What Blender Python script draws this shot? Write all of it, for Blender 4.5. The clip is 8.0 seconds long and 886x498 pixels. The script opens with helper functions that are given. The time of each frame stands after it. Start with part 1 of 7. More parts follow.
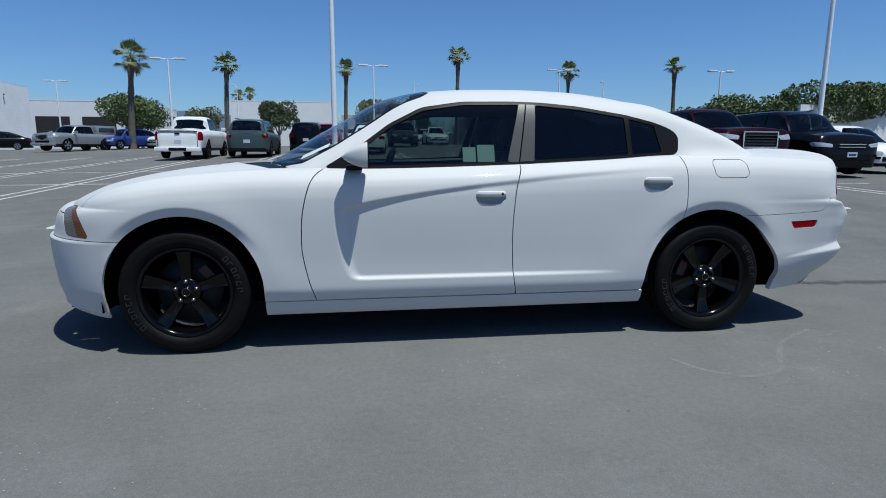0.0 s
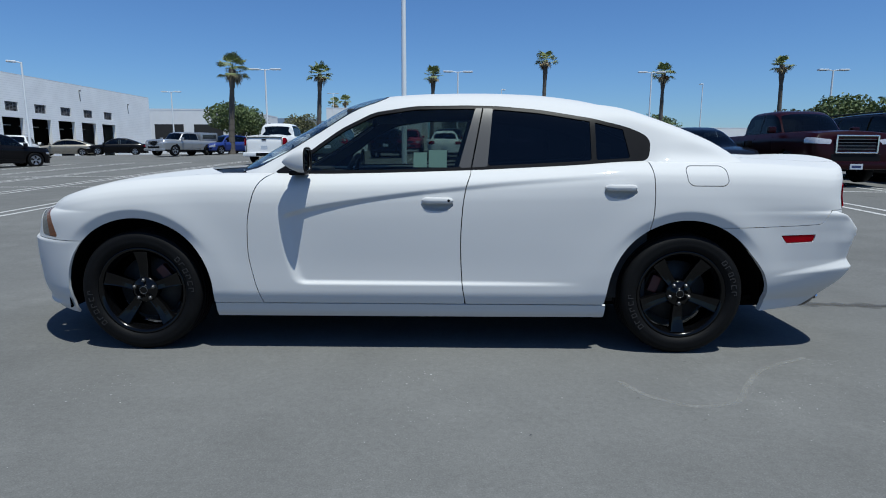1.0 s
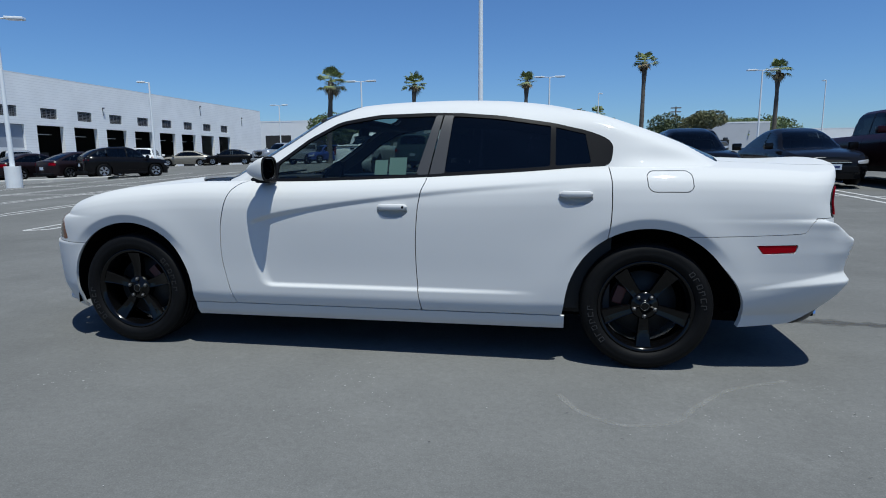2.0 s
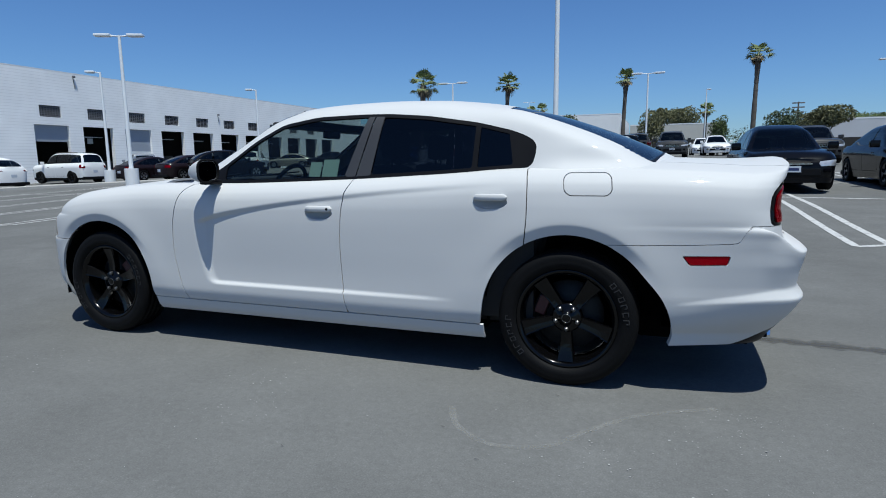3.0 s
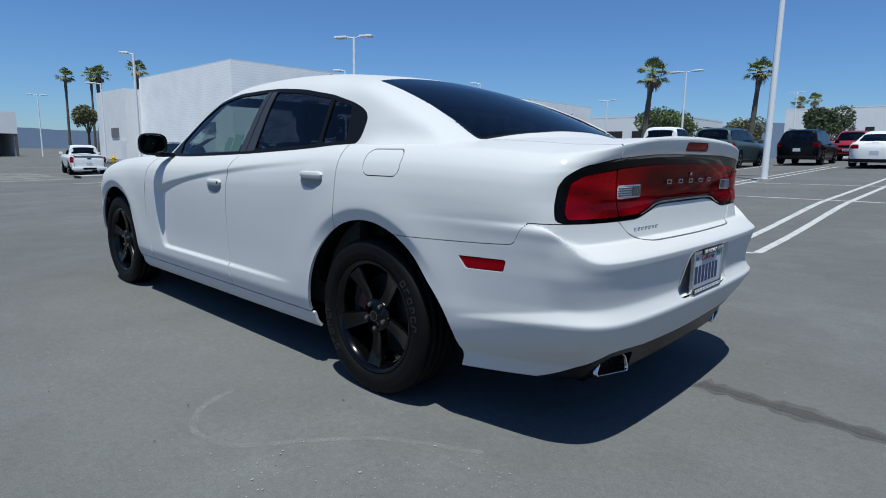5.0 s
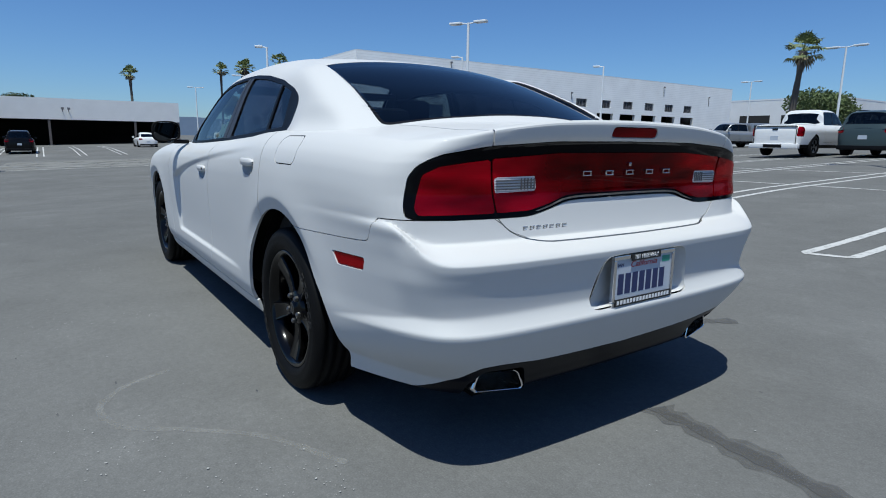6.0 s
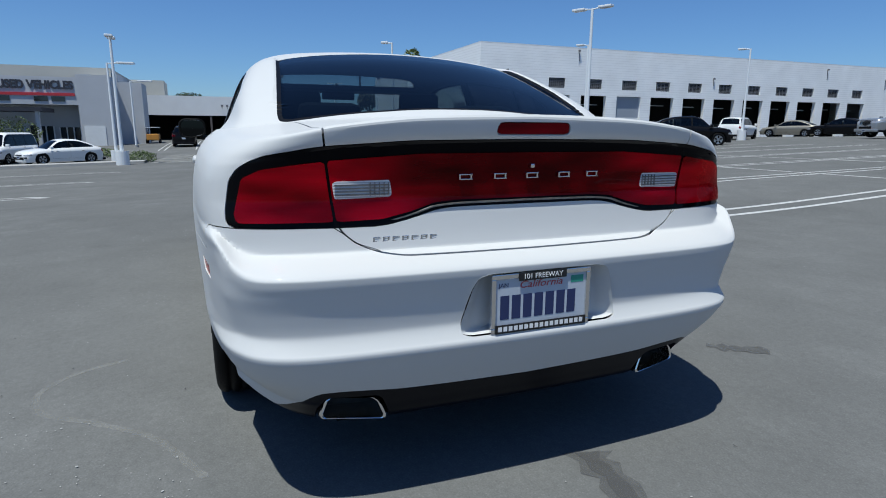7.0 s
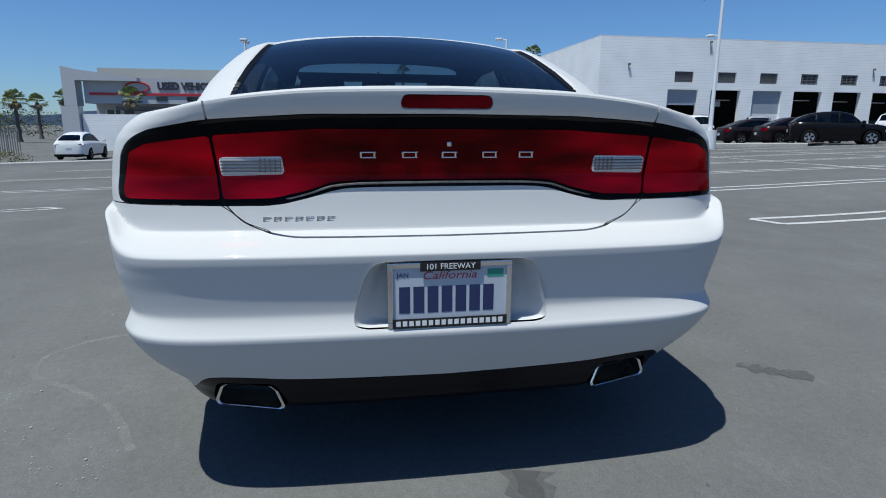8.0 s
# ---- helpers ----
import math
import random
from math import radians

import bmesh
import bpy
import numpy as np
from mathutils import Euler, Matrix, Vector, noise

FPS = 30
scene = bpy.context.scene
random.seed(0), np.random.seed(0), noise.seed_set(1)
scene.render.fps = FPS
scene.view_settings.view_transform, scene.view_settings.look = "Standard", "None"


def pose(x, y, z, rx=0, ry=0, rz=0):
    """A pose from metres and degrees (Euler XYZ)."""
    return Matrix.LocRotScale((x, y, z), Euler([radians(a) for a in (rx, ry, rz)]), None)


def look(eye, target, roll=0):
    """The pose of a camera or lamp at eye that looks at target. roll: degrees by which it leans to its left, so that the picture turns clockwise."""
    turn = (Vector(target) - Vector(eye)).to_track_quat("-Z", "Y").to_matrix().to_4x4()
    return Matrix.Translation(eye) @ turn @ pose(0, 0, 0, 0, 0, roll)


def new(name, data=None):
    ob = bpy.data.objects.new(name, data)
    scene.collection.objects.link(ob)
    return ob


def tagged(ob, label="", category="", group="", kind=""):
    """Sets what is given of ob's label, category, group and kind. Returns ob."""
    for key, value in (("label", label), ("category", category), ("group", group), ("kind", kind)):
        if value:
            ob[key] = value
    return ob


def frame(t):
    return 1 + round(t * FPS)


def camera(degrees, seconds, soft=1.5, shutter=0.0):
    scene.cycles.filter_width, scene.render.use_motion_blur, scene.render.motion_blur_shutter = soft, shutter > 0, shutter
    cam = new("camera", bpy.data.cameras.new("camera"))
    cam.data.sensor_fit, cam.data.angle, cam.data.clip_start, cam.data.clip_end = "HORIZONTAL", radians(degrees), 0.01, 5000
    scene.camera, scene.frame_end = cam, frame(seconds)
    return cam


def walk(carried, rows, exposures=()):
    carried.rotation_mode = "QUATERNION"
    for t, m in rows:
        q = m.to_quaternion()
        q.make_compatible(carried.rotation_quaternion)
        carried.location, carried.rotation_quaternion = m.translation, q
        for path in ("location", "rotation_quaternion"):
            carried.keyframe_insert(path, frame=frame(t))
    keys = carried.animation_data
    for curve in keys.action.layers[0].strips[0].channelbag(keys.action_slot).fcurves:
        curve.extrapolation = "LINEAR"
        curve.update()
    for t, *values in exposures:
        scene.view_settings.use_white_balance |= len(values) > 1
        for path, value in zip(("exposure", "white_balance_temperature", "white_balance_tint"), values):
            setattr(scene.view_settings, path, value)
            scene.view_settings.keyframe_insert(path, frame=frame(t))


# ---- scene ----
cam = camera(75.0, 8.0, soft=1.0)
PATH = [
    (0, (-0.596, -4.104, 1.13), (-0.306, -2.156, 0.781), 0.3),
    (0.5, (-0.176, -4.127, 1.134), (-0.034, -2.162, 0.791), 0.4),
    (1, (0.21, -4.084, 1.134), (0.193, -2.112, 0.801), 0.3),
    (1.5, (0.589, -4.079, 1.135), (0.417, -2.113, 0.808), 0.1),
    (1.7, (0.747, -4.072, 1.135), (0.501, -2.113, 0.816), -0.1),
    (3, (1.921, -3.713, 1.129), (1.236, -1.859, 0.826), -0.7),
    (3.5, (2.357, -3.463, 1.111), (1.499, -1.684, 0.794), -0.2),
    (4, (2.796, -3.177, 1.083), (1.766, -1.489, 0.783), 0.3),
    (4.5, (3.147, -2.844, 1.058), (1.956, -1.268, 0.746), 0.8),
    (4.7, (3.259, -2.692, 1.047), (2.003, -1.169, 0.731), 0.8),
    (6, (3.835, -1.698, 1.06), (2.215, -0.587, 0.685), 0.8),
    (6.5, (3.976, -1.298, 1.076), (2.247, -0.374, 0.679), 0.5),
    (7, (4.026, -0.871, 1.086), (2.204, -0.153, 0.68), 0.3),
    (7.5, (4.078, -0.515, 1.078), (2.188, -0.003, 0.668), 0.2),
    (8, (4.048, -0.266, 1.026), (2.12, 0.067, 0.612), 0.3),
]
walk(cam, [(t, look(eye, target, roll)) for t, eye, target, roll in PATH])

# ---- light ----
world = bpy.data.worlds.new("sky")
scene.world = world
world.use_nodes = True
SUN_DIR = Vector((0.20, -0.27, 1.0)).normalized()
sky = world.node_tree.nodes.new("ShaderNodeTexSky")
sky.sky_type, sky.sun_disc = "NISHITA", False
sky.sun_elevation = math.asin(SUN_DIR.z)
sky.sun_rotation = math.atan2(SUN_DIR.x, SUN_DIR.y)
sky.altitude, sky.air_density, sky.dust_density, sky.ozone_density = 0.0, 1.0, 0.25, 3.0
background = world.node_tree.nodes["Background"]
background.inputs["Strength"].default_value = 0.078
grade = world.node_tree.nodes.new("ShaderNodeVectorMath")
grade.operation = "MULTIPLY"
grade.inputs[1].default_value = (0.69, 0.93, 1.30)
world.node_tree.links.new(sky.outputs[0], grade.inputs[0])
world.node_tree.links.new(grade.outputs[0], background.inputs["Color"])
sun = new("sun", bpy.data.lights.new("sun", "SUN"))
sun.data.energy, sun.data.angle, sun.data.color = 4.9, radians(0.53), (1.0, 0.97, 0.90)
sun.matrix_world = look(SUN_DIR * 50, (0, 0, 0))
scene.view_settings.exposure = 0.0
scene.view_settings.use_white_balance = True
scene.view_settings.white_balance_temperature, scene.view_settings.white_balance_tint = 6150, 4.0

# ---- materials ----


def nodes_of(name):
    m = bpy.data.materials.new(name)
    m.use_nodes = True
    t = m.node_tree
    return m, t, t.nodes["Principled BSDF"], t.nodes["Material Output"]


def plain(name, color, rough=0.5, metal=0.0, coat=0.0, vary=0.06, scale=3.0, bump=0.0, fine=60.0, spec=0.5):
    """A surface with uneven tone at two scales and a fine relief."""
    m, t, b, out = nodes_of(name)
    co = t.nodes.new("ShaderNodeTexCoord")
    a = t.nodes.new("ShaderNodeTexNoise")
    a.inputs["Scale"].default_value, a.inputs["Detail"].default_value = scale, 4
    f = t.nodes.new("ShaderNodeTexNoise")
    f.inputs["Scale"].default_value, f.inputs["Detail"].default_value = fine, 3
    for n in (a, f):
        t.links.new(co.outputs["Object"], n.inputs["Vector"])
    add = t.nodes.new("ShaderNodeMath")
    add.operation = "ADD"
    t.links.new(a.outputs["Fac"], add.inputs[0]), t.links.new(f.outputs["Fac"], add.inputs[1])
    ramp = t.nodes.new("ShaderNodeMapRange")
    ramp.inputs["From Min"].default_value, ramp.inputs["From Max"].default_value = 0.6, 1.4
    ramp.inputs["To Min"].default_value, ramp.inputs["To Max"].default_value = 1 - vary, 1 + vary
    t.links.new(add.outputs[0], ramp.inputs["Value"])
    mul = t.nodes.new("ShaderNodeVectorMath")
    mul.operation = "SCALE"
    mul.inputs[0].default_value = color
    t.links.new(ramp.outputs[0], mul.inputs["Scale"])
    t.links.new(mul.outputs[0], b.inputs["Base Color"])
    b.inputs["Roughness"].default_value, b.inputs["Metallic"].default_value = rough, metal
    b.inputs["Coat Weight"].default_value, b.inputs["Coat Roughness"].default_value = coat, 0.04
    b.inputs["Specular IOR Level"].default_value = spec
    if bump:
        bm = t.nodes.new("ShaderNodeBump")
        bm.inputs["Strength"].default_value, bm.inputs["Distance"].default_value = bump, 0.01
        t.links.new(f.outputs["Fac"], bm.inputs["Height"])
        t.links.new(bm.outputs[0], b.inputs["Normal"])
    return m


def pane(name, tint, rough=0.0, ior=1.5):
    """Thin tinted glass: see-through, with a gloss that grows at a low angle."""
    m, t, b, out = nodes_of(name)
    t.nodes.remove(b)
    clear, gloss, mix, facing = (t.nodes.new("ShaderNode" + k) for k in ("BsdfTransparent", "BsdfGlossy", "MixShader", "LayerWeight"))
    power, fres = t.nodes.new("ShaderNodeMath"), t.nodes.new("ShaderNodeMapRange")
    power.operation, power.inputs[1].default_value = "POWER", 5.0
    facing.inputs["Blend"].default_value = 0.5
    clear.inputs["Color"].default_value = (*tint, 1)
    gloss.inputs["Roughness"].default_value = rough
    fres.inputs["To Min"].default_value, fres.inputs["To Max"].default_value = ((ior - 1) / (ior + 1)) ** 2, 0.9
    t.links.new(facing.outputs["Facing"], power.inputs[0])
    t.links.new(power.outputs[0], fres.inputs["Value"])
    t.links.new(fres.outputs[0], mix.inputs[0])
    t.links.new(clear.outputs[0], mix.inputs[1])
    t.links.new(gloss.outputs[0], mix.inputs[2])
    t.links.new(mix.outputs[0], out.inputs["Surface"])
    return m


def lens(name, color, stripes=0.0, mirror=0.0, dim=None):
    """Coloured lamp plastic with a fine ribbed relief under a clear coat."""
    m, t, b, out = nodes_of(name)
    co = t.nodes.new("ShaderNodeTexCoord")
    w = t.nodes.new("ShaderNodeTexWave")
    w.bands_direction = "Z"
    w.inputs["Scale"].default_value, w.inputs["Distortion"].default_value = 40.0, 0.4
    t.links.new(co.outputs["Object"], w.inputs["Vector"])
    ramp = t.nodes.new("ShaderNodeMapRange")
    ramp.inputs["To Min"].default_value, ramp.inputs["To Max"].default_value = 1 - stripes, 1.0
    t.links.new(w.outputs["Fac"], ramp.inputs["Value"])
    mul = t.nodes.new("ShaderNodeVectorMath")
    mul.operation = "SCALE"
    mul.inputs[0].default_value = color
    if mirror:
        # reflections from the bowl behind the plastic, painted as colour streaks along the lamp
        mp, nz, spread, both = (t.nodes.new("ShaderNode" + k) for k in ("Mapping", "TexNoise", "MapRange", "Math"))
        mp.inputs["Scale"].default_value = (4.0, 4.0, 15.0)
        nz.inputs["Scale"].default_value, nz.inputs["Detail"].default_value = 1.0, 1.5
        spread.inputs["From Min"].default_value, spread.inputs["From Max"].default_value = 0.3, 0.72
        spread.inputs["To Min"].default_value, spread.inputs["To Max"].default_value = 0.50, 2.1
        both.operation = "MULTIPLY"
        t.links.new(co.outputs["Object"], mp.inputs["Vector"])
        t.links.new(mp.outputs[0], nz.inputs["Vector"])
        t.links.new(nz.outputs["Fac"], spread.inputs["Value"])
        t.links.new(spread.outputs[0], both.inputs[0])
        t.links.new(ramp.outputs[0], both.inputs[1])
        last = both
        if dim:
            # colour darkened towards the middle, so the outer reflectors' brightness is painted in
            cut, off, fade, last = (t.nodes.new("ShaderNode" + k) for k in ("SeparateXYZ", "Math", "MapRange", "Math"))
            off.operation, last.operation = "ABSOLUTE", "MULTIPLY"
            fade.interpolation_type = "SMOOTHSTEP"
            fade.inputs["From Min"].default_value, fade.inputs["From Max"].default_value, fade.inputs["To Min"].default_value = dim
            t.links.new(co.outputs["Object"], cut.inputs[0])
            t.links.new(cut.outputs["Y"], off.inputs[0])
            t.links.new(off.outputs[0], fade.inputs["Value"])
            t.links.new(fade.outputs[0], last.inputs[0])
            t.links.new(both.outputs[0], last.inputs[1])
        t.links.new(last.outputs[0], mul.inputs["Scale"])
    else:
        t.links.new(ramp.outputs[0], mul.inputs["Scale"])
    relief = t.nodes.new("ShaderNodeBump")
    relief.inputs["Strength"].default_value, relief.inputs["Distance"].default_value = (0.30, 0.005) if mirror else (0.05, 0.002)
    t.links.new((both if mirror else w).outputs[0 if mirror else "Fac"], relief.inputs["Height"])
    t.links.new(relief.outputs[0], b.inputs["Normal"])
    t.links.new(mul.outputs[0], b.inputs["Base Color"])
    b.inputs["Roughness"].default_value, b.inputs["Specular IOR Level"].default_value = 0.12 + 0.06 * (mirror > 0), 0.05
    b.inputs["Metallic"].default_value = mirror
    b.inputs["Specular Tint"].default_value = (0.75, 0.06, 0.07, 1) if mirror else (1, 1, 1, 1)
    b.inputs["Coat Weight"].default_value, b.inputs["Coat Roughness"].default_value = (0.16 if mirror else 0.2), 0.02
    return m


def paint(name, color, rough=0.3, metal=0.0):
    dark = max(color) < 0.1
    return plain(name, color, rough, metal, coat=0.12 if dark else 0.4, vary=0.02, scale=1.5, fine=900, spec=0.12 if dark else 0.25)


WHITE = plain("white_paint", (0.545, 0.545, 0.540), 0.55, coat=0.15, spec=0.2, vary=0.015, scale=1.2, fine=400)
BLACK_GLOSS = plain("gloss_black_plastic", (0.003, 0.003, 0.004), 0.06, vary=0.1, spec=0.06)
BLACK_TRIM = plain("black_trim", (0.007, 0.007, 0.008), 0.42, vary=0.15, bump=0.05, fine=500, spec=0.1)
PILLAR = plain("satin_dark_grey_trim", (0.034, 0.034, 0.036), 0.45, vary=0.08, fine=300)
RUBBER = plain("tyre_rubber", (0.0034, 0.0034, 0.0037), 0.62, vary=0.5, bump=0.15, fine=200, scale=9, spec=0.14)
RUBBER_PALE = plain("scuffed_tyre_letters", (0.012, 0.012, 0.013), 0.8, vary=0.6, fine=120, scale=30)
BLACK_RIM = plain("black_painted_alloy", (0.0018, 0.0018, 0.0021), 0.15, 0.0, coat=0.10, vary=0.2, fine=150, spec=0.22)
STEEL = plain("bare_steel", (0.17, 0.165, 0.16), 0.4, 1.0, vary=0.15, fine=80)
CHROME = plain("chrome", (0.75, 0.75, 0.76), 0.12, 1.0, vary=0.05)
GAP = plain("dark_seam", (0.006, 0.006, 0.006), 0.9, vary=0.1)
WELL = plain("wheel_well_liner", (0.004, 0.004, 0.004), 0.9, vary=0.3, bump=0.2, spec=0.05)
VALANCE = plain("satin_black_valance", (0.0045, 0.005, 0.008), 0.3, vary=0.2, fine=200, spec=0.12)
SOOT = plain("sooty_pipe", (0.035, 0.034, 0.032), 0.6, 0.6, vary=0.4, fine=60)
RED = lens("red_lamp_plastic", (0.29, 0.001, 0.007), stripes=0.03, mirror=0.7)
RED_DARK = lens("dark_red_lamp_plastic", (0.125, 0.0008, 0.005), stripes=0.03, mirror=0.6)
RED_FADE = lens("mid_darkened_red_plastic", (0.29, 0.001, 0.007), stripes=0.03, mirror=0.7, dim=(0.22, 0.54, 0.26))
LIP_METAL = plain("dull_bright_lip", (0.30, 0.29, 0.285), 0.30, 0.9, vary=0.5, scale=9)
AMBER = lens("amber_lamp_plastic", (0.17, 0.065, 0.03), stripes=0.3)
HEADLAMP = lens("smoky_headlamp_plastic", (0.16, 0.16, 0.15), stripes=0.3)
CLEAR = lens("clear_lamp_plastic", (0.80, 0.78, 0.78), stripes=0.45)
GLASS_SIDE = pane("front_side_glass", (0.33, 0.40, 0.38))
GLASS_DARK = pane("dark_tinted_glass", (0.035, 0.04, 0.055))
GLASS_REAR = pane("rear_tinted_glass", (0.18, 0.23, 0.26))
GLASS_FRONT = pane("windscreen_glass", (0.92, 0.97, 0.95))
CABIN = plain("dark_cabin_plastic", (0.02, 0.02, 0.021), 0.7, vary=0.15, bump=0.1, fine=300)
SEAT = plain("grey_seat_cloth", (0.045, 0.045, 0.048), 0.85, vary=0.15, bump=0.2, fine=250)
HEADLINER = plain("dark_headliner", (0.07, 0.07, 0.07), 0.9, vary=0.08, bump=0.1, fine=300)
PAPER = plain("pale_green_paper", (0.66, 0.78, 0.72), 0.6, vary=0.04)


def worn(name, color, rough=0.85, cover=0.5, scale=9.0, soft=0.2):
    """A thin worn layer that breaks up over what it lies on."""
    m, t, b, out = nodes_of(name)
    co = t.nodes.new("ShaderNodeTexCoord")
    n = t.nodes.new("ShaderNodeTexNoise")
    n.inputs["Scale"].default_value, n.inputs["Detail"].default_value, n.inputs["Roughness"].default_value = scale, 8, 0.7
    t.links.new(co.outputs["Object"], n.inputs["Vector"])
    r = t.nodes.new("ShaderNodeMapRange")
    r.inputs["From Min"].default_value, r.inputs["From Max"].default_value = 0.5 + (0.5 - cover) * 0.5 - soft / 2, 0.5 + (0.5 - cover) * 0.5 + soft / 2
    t.links.new(n.outputs["Fac"], r.inputs["Value"])
    t.links.new(r.outputs[0], b.inputs["Alpha"])
    b.inputs["Base Color"].default_value = (*color, 1)
    b.inputs["Roughness"].default_value, b.inputs["Specular IOR Level"].default_value = rough, 0.05
    return m

# ---- geometry helpers ----


def put(name, V, F, mat, parent=None, label="", smooth=True):
    """One mesh object from points and faces."""
    me = bpy.data.meshes.new(name)
    me.from_pydata([tuple(map(float, v)) for v in V], [], [tuple(map(int, f)) for f in F])
    if smooth:
        me.polygons.foreach_set("use_smooth", [True] * len(me.polygons))
    for one in mat if isinstance(mat, (list, tuple)) else (mat,):
        me.materials.append(one)
    me.update()
    ob = new(name, me)
    if parent is not None:
        ob.parent = parent
    if label:
        tagged(ob, label)
    return ob


def part(name, bm, mat, parent=None, label="", smooth=False):
    """One mesh object from a bmesh, which is used up."""
    me = bpy.data.meshes.new(name)
    bm.normal_update()
    bm.to_mesh(me)
    bm.free()
    if smooth:
        me.polygons.foreach_set("use_smooth", [True] * len(me.polygons))
        me.set_sharp_from_angle(angle=radians(40))
    me.materials.append(mat)
    ob = new(name, me)
    if parent is not None:
        ob.parent = parent
    if label:
        tagged(ob, label)
    return ob


def thing(name, label, category, group="", m=None, kind=""):
    """An Empty that parents the parts of one thing."""
    ob = new(name)
    ob.empty_display_size = 0.2
    if m is not None:
        ob.matrix_basis = m
    return tagged(ob, label, category, group, kind)


def box(bm, x0, x1, y0, y1, z0, z1, bevel=0.0, m=None):
    r = bmesh.ops.create_cube(bm, size=1.0)["verts"]
    for v in r:
        v.co = Vector((x0 + (v.co.x + 0.5) * (x1 - x0), y0 + (v.co.y + 0.5) * (y1 - y0), z0 + (v.co.z + 0.5) * (z1 - z0)))
    if bevel:
        es = list({e for v in r for e in v.link_edges})
        r = bmesh.ops.bevel(bm, geom=es, offset=bevel, segments=2, affect="EDGES", profile=0.6)["verts"]
    if m is not None:
        bmesh.ops.transform(bm, matrix=m, verts=list(r))
    return bm


def a_box(*a, **k):
    return box(bmesh.new(), *a, **k)


def tube(bm, p, q, r0, r1=None, seg=10, caps=True):
    """A tapered rod from p to q."""
    p, q = Vector(p), Vector(q)
    d = q - p
    m = Matrix.Translation((p + q) / 2) @ d.to_track_quat("Z", "Y").to_matrix().to_4x4()
    bmesh.ops.create_cone(bm, cap_ends=caps, segments=seg, radius1=r0, radius2=r0 if r1 is None else r1, depth=d.length, matrix=m)
    return bm


def pchip(pts):
    """A smooth curve through points that never overshoots them."""
    P = np.array(pts, float)
    x, y = P[:, 0], P[:, 1]
    h, s = np.diff(x), np.diff(y) / np.diff(x)
    d = np.zeros(len(x))
    d[0], d[-1] = s[0], s[-1]
    for i in range(1, len(x) - 1):
        if s[i - 1] * s[i] > 0:
            w1, w2 = 2 * h[i] + h[i - 1], h[i] + 2 * h[i - 1]
            d[i] = (w1 + w2) / (w1 / s[i - 1] + w2 / s[i])

    def f(v):
        v = np.clip(np.asarray(v, float), x[0], x[-1])
        i = np.clip(np.searchsorted(x, v, side="right") - 1, 0, len(x) - 2)
        t = (v - x[i]) / h[i]
        return (y[i] * (1 + 2 * t) * (1 - t) ** 2 + d[i] * h[i] * t * (1 - t) ** 2 + y[i + 1] * t * t * (3 - 2 * t) + d[i + 1] * h[i] * t * t * (t - 1))
    return f


def step(v, a, b):
    t = np.clip((np.asarray(v, float) - a) / (b - a), 0, 1)
    return t * t * (3 - 2 * t)


def rounded(pts, r=0.018):
    """A closed outline with its corners cut round to about the radius r."""
    P = [np.array(p, float) for p in pts]
    for k in (1.0, 0.32):
        Q = []
        for i, p in enumerate(P):
            for q in (P[i - 1], P[(i + 1) % len(P)]):
                d = np.linalg.norm(q - p)
                Q.append(p + (q - p) * min(r * k / max(d, 1e-9), 0.3))
        P = Q
    return np.array(P)


def sdf(poly, a, b):
    """Signed distance of the points (a, b) to a closed outline, negative inside."""
    P = np.array(poly, float)
    Q = np.roll(P, -1, axis=0)
    p = np.stack([np.asarray(a, float), np.asarray(b, float)], axis=1)
    best, inside = np.full(len(p), 1e9), np.zeros(len(p), bool)
    for (ax, ay), (bx, by) in zip(P, Q):
        ex, ey = bx - ax, by - ay
        wx, wy = p[:, 0] - ax, p[:, 1] - ay
        t = np.clip((wx * ex + wy * ey) / (ex * ex + ey * ey + 1e-12), 0, 1)
        best = np.minimum(best, np.hypot(wx - t * ex, wy - t * ey))
        if ay != by:
            cross = ((ay > p[:, 1]) != (by > p[:, 1])) & (p[:, 0] < ex * (p[:, 1] - ay) / (by - ay) + ax)
            inside ^= cross
    return np.where(inside, -best, best)


def clip(mesh, d):
    """The part of a mesh where the value d of its points is not above 0, with a clean edge along d = 0."""
    V, F = mesh
    out_v, out_f, index, cache = [], [], {}, {}
    d = np.where(np.abs(d) < 1e-6, -1e-6, d)
    dl = d.tolist()

    def old(i):
        if i not in index:
            index[i] = len(out_v)
            out_v.append(V[i])
        return index[i]

    def edge(i, j):
        k = (i, j) if i < j else (j, i)
        if k not in cache:
            a, b = k
            t = dl[a] / (dl[a] - dl[b])
            cache[k] = len(out_v)
            out_v.append(V[a] * (1 - t) + V[b] * t)
        return cache[k]
    for f in F:
        s = [dl[i] <= 0 for i in f]
        if all(s):
            out_f.append([old(i) for i in f])
        elif any(s):
            g = []
            for k, i in enumerate(f):
                j = f[(k + 1) % len(f)]
                if s[k]:
                    g.append(old(i))
                if s[k] != s[(k + 1) % len(f)]:
                    g.append(edge(i, j))
            if len(g) > 2:
                out_f.append(g)
    return np.array(out_v).reshape(-1, 3), out_f


def split(mesh, fun, gap=0.0):
    """The two parts of a mesh on either side of fun = 0, with a seam of that width between them."""
    d = fun(*mesh[0].T)
    return clip(mesh, d + gap / 2), clip(mesh, gap / 2 - d)


def normals(V, F):
    N = np.zeros_like(V)
    for f in F:
        a, b, c = V[f[0]], V[f[1]], V[f[-1]]
        n = np.cross(b - a, c - a)
        for i in f:
            N[i] += n
    return N / (np.linalg.norm(N, axis=1, keepdims=True) + 1e-12)


